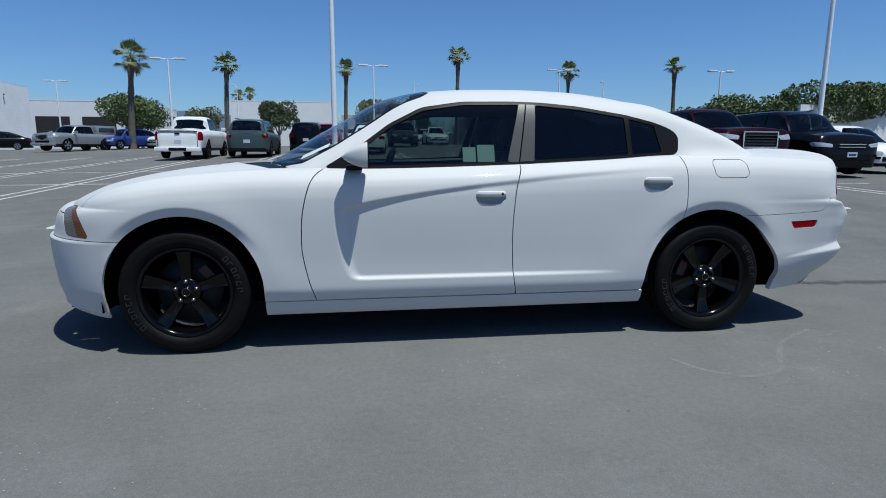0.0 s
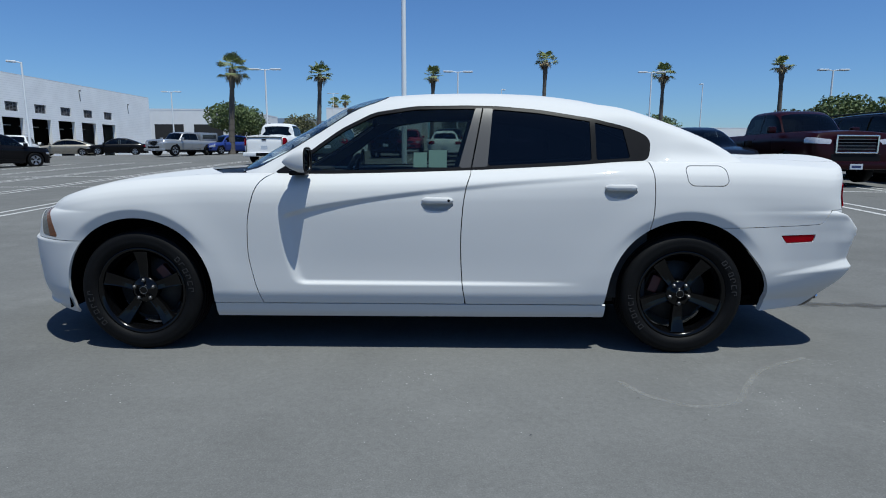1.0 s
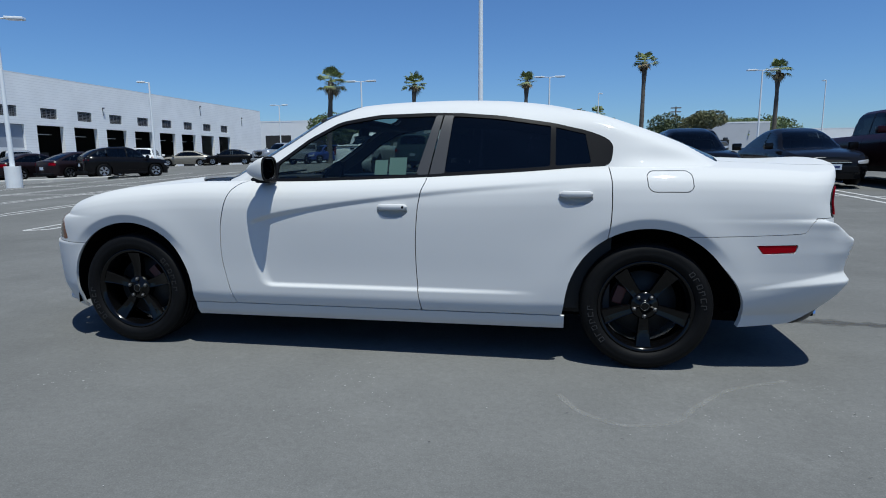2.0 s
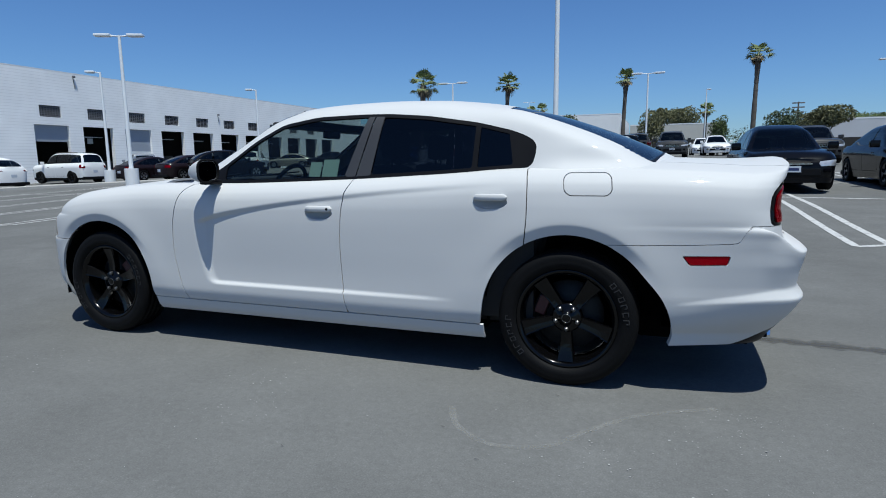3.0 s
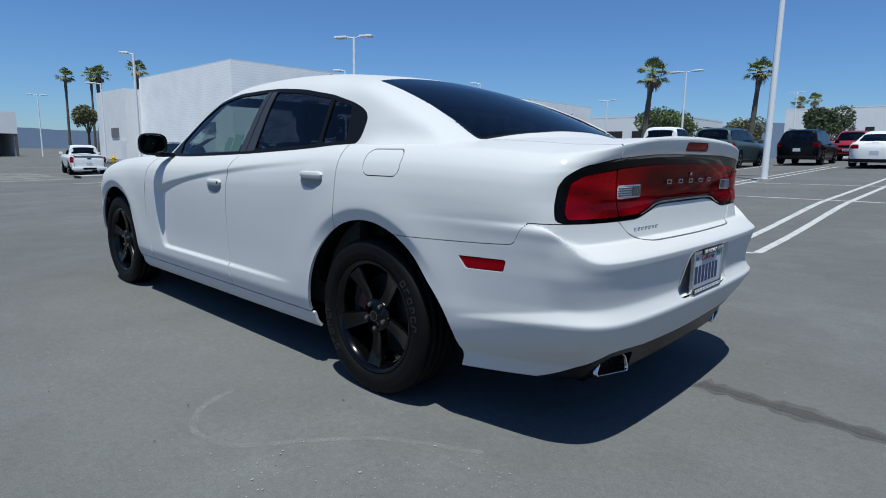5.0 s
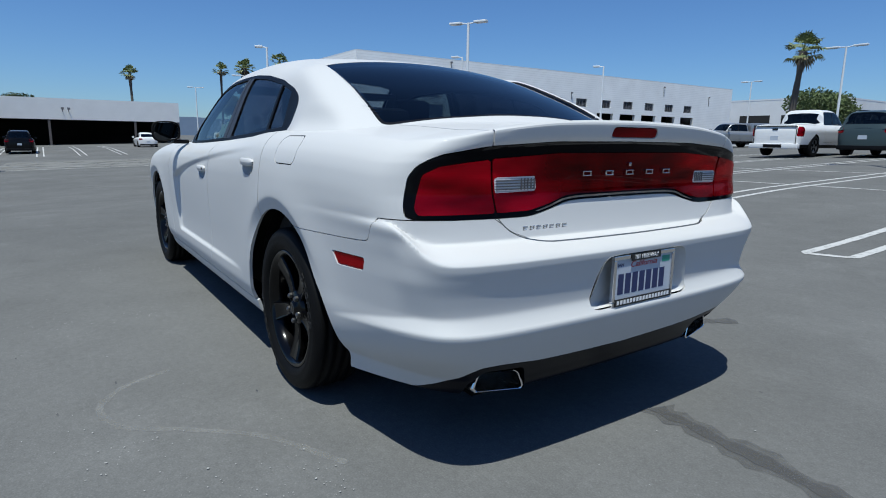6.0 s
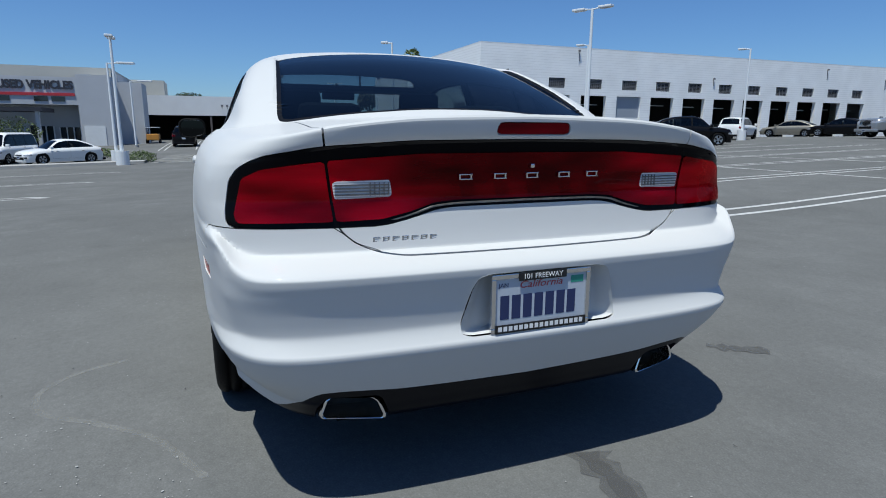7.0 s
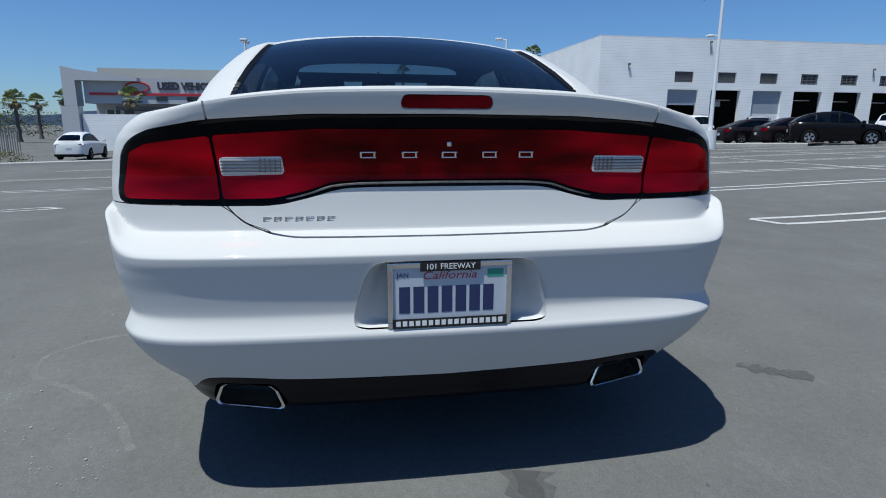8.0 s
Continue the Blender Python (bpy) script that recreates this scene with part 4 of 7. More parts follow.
    part("plate_sticker", a_box(2.602, 2.6026, 0.108, 0.152, 0.637, 0.659), PLATE_GREEN, holder, "green sticker")
    # ribs in the reversing lamps
    for s in (-1, 1):
        for k in range(5):
            y = 0.434 + k * 0.013
            x = 2.4925 - 0.030 * (y / 0.75) ** 2
            part("lamp_rib", a_box(x - 0.004, x + 0.0052, s * y - 0.0010, s * y + 0.0010, 0.907, 0.943), LAMP_GREY, car, "grey rib in the reversing lamp")
        for z in (0.910, 0.919, 0.928, 0.937):
            bm = bmesh.new()
            for k in range(6):
                y = 0.436 + k * 0.0245
                x = 2.4925 - 0.030 * ((y + 0.012) / 0.75) ** 2
                box(bm, x - 0.004, x + 0.0046, s * (y + 0.012) - 0.0122, s * (y + 0.012) + 0.0122, z - 0.0016, z + 0.0016)
            part("lamp_rib", bm, LAMP_GREY, car, "grey rib in the reversing lamp")
    # badges: plain bright shapes
    for y in (-0.208, -0.098, 0.009, 0.121, 0.224):
        bm = bmesh.new()
        for z0, z1 in ((0.944, 0.9475), (0.9575, 0.961)):
            box(bm, 2.492 - 0.03 * y * y, 2.503 - 0.05 * y * y, y - 0.021, y + 0.021, z0, z1, bevel=0.0012)
        for yy in (y - 0.0185, y + 0.0165):
            box(bm, 2.492 - 0.03 * y * y, 2.503 - 0.05 * y * y, yy - 0.0026, yy + 0.0026, 0.9445, 0.9605, bevel=0.0012)
        part("badge", bm, CHROME, car, "bright badge letter shape")
    part("emblem", a_box(2.494, 2.504, 0.002, 0.015, 0.974, 0.987, bevel=0.003), CHROME, car, "small bright emblem")
    for k in range(7):
        y = -0.485 + k * 0.0275
        x = 2.509 - 0.030 * (y / 0.75) ** 2 - 0.004
        bm = a_box(x - 0.006, x + 0.004, y + 0.002, y + 0.022, 0.7895, 0.793, bevel=0.0008)
        box(bm, x - 0.006, x + 0.004, y, y + 0.020, 0.779, 0.7825, bevel=0.0008)
        box(bm, x - 0.006, x + 0.004, y + 0.001, y + 0.006, 0.780, 0.792, bevel=0.0008)
        if k % 2:
            box(bm, x - 0.006, x + 0.004, y + 0.015, y + 0.020, 0.780, 0.792, bevel=0.0008)
        part("script_badge", bm, CHROME, car, "bright script badge shape")
    # cabin
    bm = a_box(-0.95, 1.4, -0.74, 0.74, 0.26, 0.30)
    for s in (-1, 1):
        box(bm, -0.9, 1.35, s * 0.80 - 0.03, s * 0.80 + 0.03, 0.30, 0.985, bevel=0.02)
    box(bm, -1.0, -0.62, -0.76, 0.76, 0.55, 0.985, bevel=0.05)
    box(bm, -0.75, -0.55, -0.62, -0.12, 0.90, 1.035, bevel=0.04)
    box(bm, -0.6, 0.4, -0.13, 0.13, 0.30, 0.66, bevel=0.04)
    box(bm, 1.42, 1.90, -0.70, 0.70, 1.015, 1.045, bevel=0.01)
    box(bm, -0.40, -0.12, -0.56, 0.56, 1.345, 1.385, bevel=0.015)
    part("cabin_trim", bm, CABIN, car, "black cabin trim and dashboard", smooth=True)
    for s in (-1, 1):
        bm = a_box(-0.30, 0.22, s * 0.38 - 0.25, s * 0.38 + 0.25, 0.36, 0.56, bevel=0.06)
        box(bm, -0.07, 0.10, -0.25, 0.25, 0.0, 0.62, bevel=0.06, m=pose(0.20, s * 0.38, 0.50, 0, 14, 0))
        seat = part("front_seat", bm, SEAT, car, "dark grey front seat", smooth=True)
        bm = a_box(-0.05, 0.05, -0.13, 0.13, 0.0, 0.18, bevel=0.04, m=pose(0.375, s * 0.38, 1.135, 0, 6, 0))
        for q in (-0.05, 0.05):
            tube(bm, (0.37, s * 0.38 + q, 1.07), (0.38, s * 0.38 + q, 1.16), 0.007)
        part("headrest", bm, SEAT, seat, smooth=True)
        bm = a_box(-0.05, 0.05, -0.14, 0.14, 0.0, 0.14, bevel=0.04, m=pose(1.36, s * 0.38, 1.06, 0, 6, 0))
        part("rear_headrest", bm, SEAT, car, "dark grey rear headrest", smooth=True)
    bm = a_box(0.80, 1.30, -0.70, 0.70, 0.36, 0.58, bevel=0.06)
    box(bm, -0.07, 0.10, -0.70, 0.70, 0.0, 0.60, bevel=0.06, m=pose(1.22, 0, 0.50, 0, 14, 0))
    part("rear_seat", bm, SEAT, car, "dark grey rear bench seat", smooth=True)
    bm = bmesh.new()
    ring = [(0.185 * math.cos(a), 0.185 * math.sin(a)) for a in np.linspace(0, 2 * math.pi, 28, endpoint=False)]
    tilt = pose(-0.44, -0.37, 0.94, 0, -65, 0)
    for k in range(28):
        tube(bm, tilt @ Vector((*ring[k], 0)), tilt @ Vector((*ring[(k + 1) % 28], 0)), 0.015, seg=8, caps=False)
    box(bm, -0.06, 0.06, -0.17, 0.17, -0.03, 0.01, bevel=0.01, m=tilt)
    part("steering_wheel", bm, CABIN, car, "black steering wheel", smooth=True)
    bm = a_box(-0.012, 0.012, -0.12, 0.12, -0.032, 0.032, bevel=0.01, m=pose(-0.30, 0.0, 1.325, 0, 8, 4))
    tube(bm, (-0.30, 0, 1.34), (-0.36, 0, 1.41), 0.008)
    part("cabin_mirror", bm, CABIN, car, "black rear-view mirror", smooth=True)
    for x0, x1, z1, lab in ((0.012, 0.088, 1.128, "pale green paper stuck inside the window"), (0.098, 0.200, 1.142, "larger pale green paper stuck inside the window")):
        rows = np.array([[(x, -(0.846 - 0.42 * (z - 1.0) - 0.025), z) for x in (x0, x1)] for z in (1.045, z1)])
        V, F = grid(rows)
        put("window_paper", V, F, PAPER, car, lab)
    V, F = grid(np.array([[(-0.92 + 0.16 * u, -0.60 + 0.05 * u, 1.052 + 0.075 * u + 0.01 * v) for u in (0, 1)] if v == 0 else [(-0.91 + 0.16 * u, -0.52 + 0.05 * u, 1.075 + 0.075 * u) for u in (0, 1)] for v in (0, 1)]))
    put("dash_paper", V, F, LETTER_WHITE, car, "white slip of paper behind the windscreen")


sedan = white_sedan()
sedan_details(sedan)

# ---- the lot ----


def ground_z(x, y):
    """The lot rises to the far side and falls towards the showroom."""
    r = np.hypot(x, y)
    return step(r, 3, 10) * (0.02 * np.clip(x, -38, 2) + 0.018 * np.clip(-38 - x, 0, 22) + 0.028 * np.clip(y, -30, 45))


def gz(x, y):
    return float(ground_z(np.array(x, float), np.array(y, float)))


def asphalt_material():
    m, t, b, out = nodes_of("weathered_asphalt")
    co = t.nodes.new("ShaderNodeTexCoord")

    def noise_of(scale, detail, rough=0.55, stretch=None):
        n = t.nodes.new("ShaderNodeTexNoise")
        n.inputs["Scale"].default_value, n.inputs["Detail"].default_value, n.inputs["Roughness"].default_value = scale, detail, rough
        if stretch:
            mp = t.nodes.new("ShaderNodeMapping")
            mp.inputs["Scale"].default_value = stretch
            t.links.new(co.outputs["Object"], mp.inputs["Vector"])
            t.links.new(mp.outputs[0], n.inputs["Vector"])
        else:
            t.links.new(co.outputs["Object"], n.inputs["Vector"])
        return n

    def ramp(src, a, b_, lo, hi):
        r = t.nodes.new("ShaderNodeMapRange")
        for k, v in zip(("From Min", "From Max", "To Min", "To Max"), (a, b_, lo, hi)):
            r.inputs[k].default_value = v
        t.links.new(src, r.inputs["Value"])
        return r.outputs[0]

    def times(p, q):
        k = t.nodes.new("ShaderNodeMath")
        k.operation = "MULTIPLY"
        t.links.new(p, k.inputs[0]), t.links.new(q, k.inputs[1])
        return k.outputs[0]
    big = ramp(noise_of(0.35, 5).outputs["Fac"], 0.3, 0.7, 0.88, 1.12)
    mid = ramp(noise_of(2.2, 6, 0.65).outputs["Fac"], 0.3, 0.72, 0.93, 1.08)
    drag = ramp(noise_of(1.0, 4, 0.6, (0.6, 4.0, 1)).outputs["Fac"], 0.35, 0.7, 0.985, 1.015)
    grain = ramp(noise_of(140, 3, 0.7).outputs["Fac"], 0.3, 0.7, 0.86, 1.14)
    chips = t.nodes.new("ShaderNodeTexVoronoi")
    chips.inputs["Scale"].default_value = 90
    t.links.new(co.outputs["Object"], chips.inputs["Vector"])
    stone = ramp(chips.outputs["Distance"], 0.05, 0.35, 1.16, 0.97)
    stains = ramp(noise_of(1.3, 3, 0.5).outputs["Fac"], 0.64, 0.80, 1.0, 0.88)
    speckle = ramp(noise_of(32, 4, 0.75).outputs["Fac"], 0.3, 0.7, 0.90, 1.10)
    pale = ramp(noise_of(0.8, 7, 0.72).outputs["Fac"], 0.54, 0.72, 1.0, 1.20)
    v = times(times(times(times(big, mid), times(drag, grain)), times(stone, stains)), times(speckle, pale))
    mul = t.nodes.new("ShaderNodeVectorMath")
    mul.operation = "SCALE"
    mul.inputs[0].default_value = (0.134, 0.135, 0.132)
    t.links.new(v, mul.inputs["Scale"])
    t.links.new(mul.outputs[0], b.inputs["Base Color"])
    b.inputs["Roughness"].default_value, b.inputs["Specular IOR Level"].default_value = 0.95, 0.05
    bm = t.nodes.new("ShaderNodeBump")
    bm.inputs["Strength"].default_value, bm.inputs["Distance"].default_value = 0.35, 0.004
    t.links.new(stone, bm.inputs["Height"])
    t.links.new(bm.outputs[0], b.inputs["Normal"])
    return m


ASPHALT = asphalt_material()
STRIPE = worn("worn_white_stripe", (0.48, 0.48, 0.47), 0.8, 0.85, 14, 0.35)
SCUFF = worn("pale_tyre_scuff", (0.25, 0.25, 0.24), 0.9, 0.42, 11, 0.7)
TAR = worn("dark_tar_seam", (0.10, 0.10, 0.10), 0.85, 0.55, 7, 0.6)
TAR_FAINT = worn("faint_tar_edge", (0.112, 0.112, 0.112), 0.9, 0.30, 9, 0.7)
GUTTER = worn("pale_gutter", (0.30, 0.30, 0.285), 0.9, 0.9, 3, 0.6)
APRON = worn("pale_apron", (0.22, 0.22, 0.21), 0.9, 0.75, 0.9, 0.6)
OIL = worn("faint_oil_stain", (0.114, 0.114, 0.114), 0.7, 0.5, 14, 0.5)
CONCRETE = plain("pale_concrete", (0.36, 0.35, 0.33), 0.85, vary=0.12, bump=0.15, fine=40)
FLECK = plain("white_paint_fleck", (0.34, 0.34, 0.33), 0.8, vary=0.2)
gx = np.concatenate([np.linspace(-4000, -120, 7)[:-1], np.linspace(-120, -12, 46)[:-1], np.linspace(-12, 12, 73), np.linspace(12, 120, 46)[1:], np.linspace(120, 4000, 7)[1:]])
GX, GY = np.meshgrid(gx, gx, indexing="ij")
V, F = grid(np.stack([GX, GY, ground_z(GX, GY)], axis=2))
tagged(put("ground", V, F, ASPHALT), "weathered grey asphalt of a dealership lot", "ground", kind="structure")


def strip(name, pts, width, mat, label, lift=0.004, group="", parent=None, fray=0.0, pitch=0.35):
    """A thin painted or tarred strip that lies along points of the ground."""
    P = np.array(pts, float)
    seg = np.concatenate([[0], np.cumsum(np.hypot(*np.diff(P, axis=0).T))])
    n = max(2, int(seg[-1] / pitch) + 1)
    q = np.linspace(0, seg[-1], n)
    x, y = np.interp(q, seg, P[:, 0]), np.interp(q, seg, P[:, 1])
    dx, dy = np.gradient(x), np.gradient(y)
    k = np.hypot(dx, dy) + 1e-9
    rng = np.random.default_rng(int(abs(P.sum()) * 97) + 3)
    w = width / 2 * (1 + fray * rng.uniform(-1, 1, n))
    rows = []
    for s in (-1, 1):
        xs, ys = x - s * dy / k * w, y + s * dx / k * w
        rows.append(np.stack([xs, ys, ground_z(xs, ys) + lift], axis=1))
    V, F = grid(np.array(rows), flip=True)
    ob = put(name, V, F, mat, parent)
    return tagged(ob, label, "road marking", group, "structure") if parent is None else ob


for x in (10.3, 7.35, 4.36, 1.46, -1.6, -4.55, -7.6, -10.8, -13.9, -17.0, -20.1, -23.2):
    w = 0.19
    strip("stall_stripe", [(x - w, 27.5), (x - w, 4.30), (x + w, 4.42), (x + w, 27.5)], 0.095, STRIPE, "worn white double parking stripe on asphalt", group="parking stripes", fray=0.06, pitch=0.10)
for x, y1 in ((-4.6, -10), (-9.8, -10), (-14.6, -10), (-20.3, -11)):
    w = 0.2
    strip("stall_stripe", [(x - w, y1), (x - w, -4.42), (x + w, -4.0), (x + w, y1)], 0.095, STRIPE, "worn white double parking stripe on asphalt", group="parking stripes", fray=0.06, pitch=0.10)
for y in (-4.75, -1.93, 0.78, 3.5):
    for w in (-0.22, 0.22):
        strip("stall_stripe", [(-72, y + w), (-48, y + w)], 0.10, STRIPE, "worn white parking stripe before the shed", group="parking stripes", fray=0.05, pitch=1.0)
strip("gutter", [(-29.9, -3.9), (-29.7, 6.0)], 0.7, GUTTER, "pale concrete gutter across the drive", fray=0.05, pitch=0.6)
strip("gutter", [(-36.4, -3.8), (-36.0, 6.2)], 11.0, APRON, "pale worn concrete apron across the drive", fray=0.03, pitch=0.6)
strip("cross_stripe", [(12, 8.6), (-24, 13.6)], 0.09, STRIPE, "worn thin white line across the stalls", fray=0.3)
strip("cross_stripe", [(12, 13.2), (-24, 17.6)], 0.09, STRIPE, "worn thin white line across the stalls", fray=0.3)
seam = [(2.53, 0.255), (2.60, 0.236), (2.68, 0.246), (2.80, 0.222), (2.93, 0.226), (3.1, 0.205), (3.6, 0.16), (5, 0.03), (9, -0.3)]
strip("tar_seam", seam, 0.07, TAR, "dark tar seam in the asphalt", fray=0.35, pitch=0.05)
strip("tar_seam", seam, 0.14, TAR_FAINT, "faint dark edge of a tar seam", fray=0.4, pitch=0.05, lift=0.003)
a = np.linspace(0, 1, 40)
arc_x = pchip([(0, 1.07), (0.18, 1.16), (0.36, 1.36), (0.52, 1.54), (0.68, 1.70), (0.84, 1.90), (1, 2.22)])(a)
arc_y = pchip([(0, -1.32), (0.18, -1.50), (0.36, -1.615), (0.52, -1.565), (0.68, -1.36), (0.84, -1.14), (1, -0.965)])(a)
strip("tyre_scuff", list(zip(arc_x, arc_y)), 0.03, SCUFF, "thin pale curved scuff on the asphalt", fray=0.3, pitch=0.02, lift=0.0009)
strip("oil_stain", [(1.90, 1.43), (1.96, 1.49), (2.02, 1.57), (2.07, 1.67)], 0.075, OIL, "small dark oil stain on the asphalt", fray=0.7, pitch=0.02)
rng = np.random.default_rng(5)
V, F = [], []
spots = [(rng.uniform(-3, 4), rng.uniform(-4, -1.2)) for _ in range(26)] + [(2.3, -1.1), (2.15, -1.25), (2.4, -0.95)]
for n in range(1700):
    x, y = rng.uniform(-3.5, 6.5), rng.uniform(-4.5, 4.5)
    if n % 3:
        sx, sy = spots[n % len(spots)]
        x, y = sx + rng.normal(0, 0.16), sy + rng.normal(0, 0.10)
    if abs(y) < 1.0 and abs(x) < 2.6:
        continue
    r = rng.uniform(0.0012, 0.0032) * (1.0 if rng.random() < 0.9 else 1.7)
    k = rng.integers(4, 7)
    base = len(V)
    for j in range(k):
        t = 2 * math.pi * j / k + rng.uniform(0, 0.5)
        V.append((x + r * math.cos(t) * rng.uniform(0.6, 1.3), y + r * math.sin(t) * rng.uniform(0.6, 1.3), gz(x, y) + 0.0045))
    F.append(tuple(range(base, base + k)))
tagged(put("paint_flecks", V, F, FLECK, smooth=False), "tiny pale flecks and grit on the asphalt", "grit", kind="stuff")
V, F = [], []
for x, y in ((1.105, -1.535), (1.515, -1.05), (2.69, 0.76), (2.15, -1.9), (0.55, -1.9), (1.32, -1.75), (3.2, -1.2)):
    base = len(V)
    for j in range(6):
        t = 2 * math.pi * j / 6
        V.append((x + 0.013 * math.cos(t) * rng.uniform(0.3, 1.0), y + 0.004 * math.sin(t) * rng.uniform(0.5, 1.4), 0.006))
    F.append(tuple(range(base, base + 6)))
tagged(put("debris", V, F, TAR, smooth=False), "small dark bits of debris on the asphalt", "debris", kind="stuff")


def kerb(name, pts, width, high=0.14, label="pale concrete kerb along the lot"):
    """A raised kerb or walk whose first side follows the points."""
    P = np.array(pts, float)
    seg = np.concatenate([[0], np.cumsum(np.hypot(*np.diff(P, axis=0).T))])
    q = np.linspace(0, seg[-1], max(2, int(seg[-1] / 1.0) + 1))
    x, y = np.interp(q, seg, P[:, 0]), np.interp(q, seg, P[:, 1])
    dx, dy = np.gradient(x), np.gradient(y)
    k = np.hypot(dx, dy)
    nx, ny = -dy / k, dx / k
    rows = []
    for off, up in ((0, -0.3), (0, high - 0.02), (0.02, high), (width - 0.02, high), (width, high - 0.02), (width, -0.3)):
        xs, ys = x + nx * off, y + ny * off
        rows.append(np.stack([xs, ys, ground_z(xs, ys) + up], axis=1))
    V, F = grid(np.array(rows), flip=True)
    ob = put(name, V, F, CONCRETE, smooth=False)
    return tagged(ob, label, "kerb", kind="structure")


kerb("pavement_showroom", [(-29.6, -32), (-29.6, -4.2)], 1.6)
kerb("pavement_workshop", [(-29.4, 6.2), (-29.6, 15.8), (-28.6, 17.8), (-22.5, 21.6), (-21.0, 22.0)], 1.2)

# ---- buildings ----


def block_wall(name, color, course=0.2, vary=0.05):
    """Painted block wall with shallow bed joints."""
    m, t, b, out = nodes_of(name)
    co = t.nodes.new("ShaderNodeTexCoord")
    sep = t.nodes.new("ShaderNodeSeparateXYZ")
    t.links.new(co.outputs["Object"], sep.inputs[0])
    fr = t.nodes.new("ShaderNodeMath")
    fr.operation = "PINGPONG"
    fr.inputs[1].default_value = course
    t.links.new(sep.outputs["Z"], fr.inputs[0])
    joint = t.nodes.new("ShaderNodeMapRange")
    joint.inputs["From Min"].default_value, joint.inputs["From Max"].default_value = 0.0, 0.018
    joint.inputs["To Min"].default_value, joint.inputs["To Max"].default_value = 0.80, 1.0
    t.links.new(fr.outputs[0], joint.inputs["Value"])
    n = t.nodes.new("ShaderNodeTexNoise")
    n.inputs["Scale"].default_value, n.inputs["Detail"].default_value = 0.6, 6
    t.links.new(co.outputs["Object"], n.inputs["Vector"])
    r = t.nodes.new("ShaderNodeMapRange")
    r.inputs["From Min"].default_value, r.inputs["From Max"].default_value = 0.3, 0.7
    r.inputs["To Min"].default_value, r.inputs["To Max"].default_value = 1 - vary, 1 + vary
    t.links.new(n.outputs["Fac"], r.inputs["Value"])
    k = t.nodes.new("ShaderNodeMath")
    k.operation = "MULTIPLY"
    t.links.new(joint.outputs[0], k.inputs[0]), t.links.new(r.outputs[0], k.inputs[1])
    mul = t.nodes.new("ShaderNodeVectorMath")
    mul.operation = "SCALE"
    mul.inputs[0].default_value = color
    t.links.new(k.outputs[0], mul.inputs["Scale"])
    t.links.new(mul.outputs[0], b.inputs["Base Color"])
    b.inputs["Roughness"].default_value = 0.8
    bm = t.nodes.new("ShaderNodeBump")
    bm.inputs["Strength"].default_value, bm.inputs["Distance"].default_value = 0.6, 0.02
    t.links.new(joint.outputs[0], bm.inputs["Height"])
    t.links.new(bm.outputs[0], b.inputs["Normal"])
    return m


BLOCK = block_wall("white_block_wall", (0.88, 0.88, 0.87), 0.1)
STUCCO = plain("pale_stucco", (0.74, 0.74, 0.73), 0.9, vary=0.06, scale=0.7, bump=0.2, fine=30)
GREY_WALL = plain("grey_panel_wall", (0.46, 0.47, 0.49), 0.7, vary=0.06, scale=0.6, fine=20)
BEIGE_WALL = plain("beige_wall", (0.46, 0.45, 0.41), 0.85, vary=0.06, scale=0.6, fine=20)
# near-black: the shade inside rooms and openings is put into the colour
INSIDE_SHADE = plain("interior_shade", (0.02, 0.02, 0.02), 0.9, vary=0.2)
DOOR_GREY = plain("grey_roller_door", (0.30, 0.33, 0.38), 0.6, vary=0.06, scale=1)
LOUVRE = plain("grey_louvre", (0.16, 0.16, 0.17), 0.6, vary=0.1)
SIGN_RED = plain("sign_red", (0.45, 0.03, 0.04), 0.5)
SIGN_DARK = plain("sign_dark", (0.035, 0.035, 0.045), 0.5)
ROOF_GREY = plain("flat_roof", (0.45, 0.45, 0.44), 0.9)
METAL_WHITE = plain("white_painted_steel", (0.72, 0.73, 0.73), 0.45, vary=0.05)
WINDOW_DARK = plain("dark_window_glass", (0.02, 0.025, 0.03), 0.06, vary=0.1)


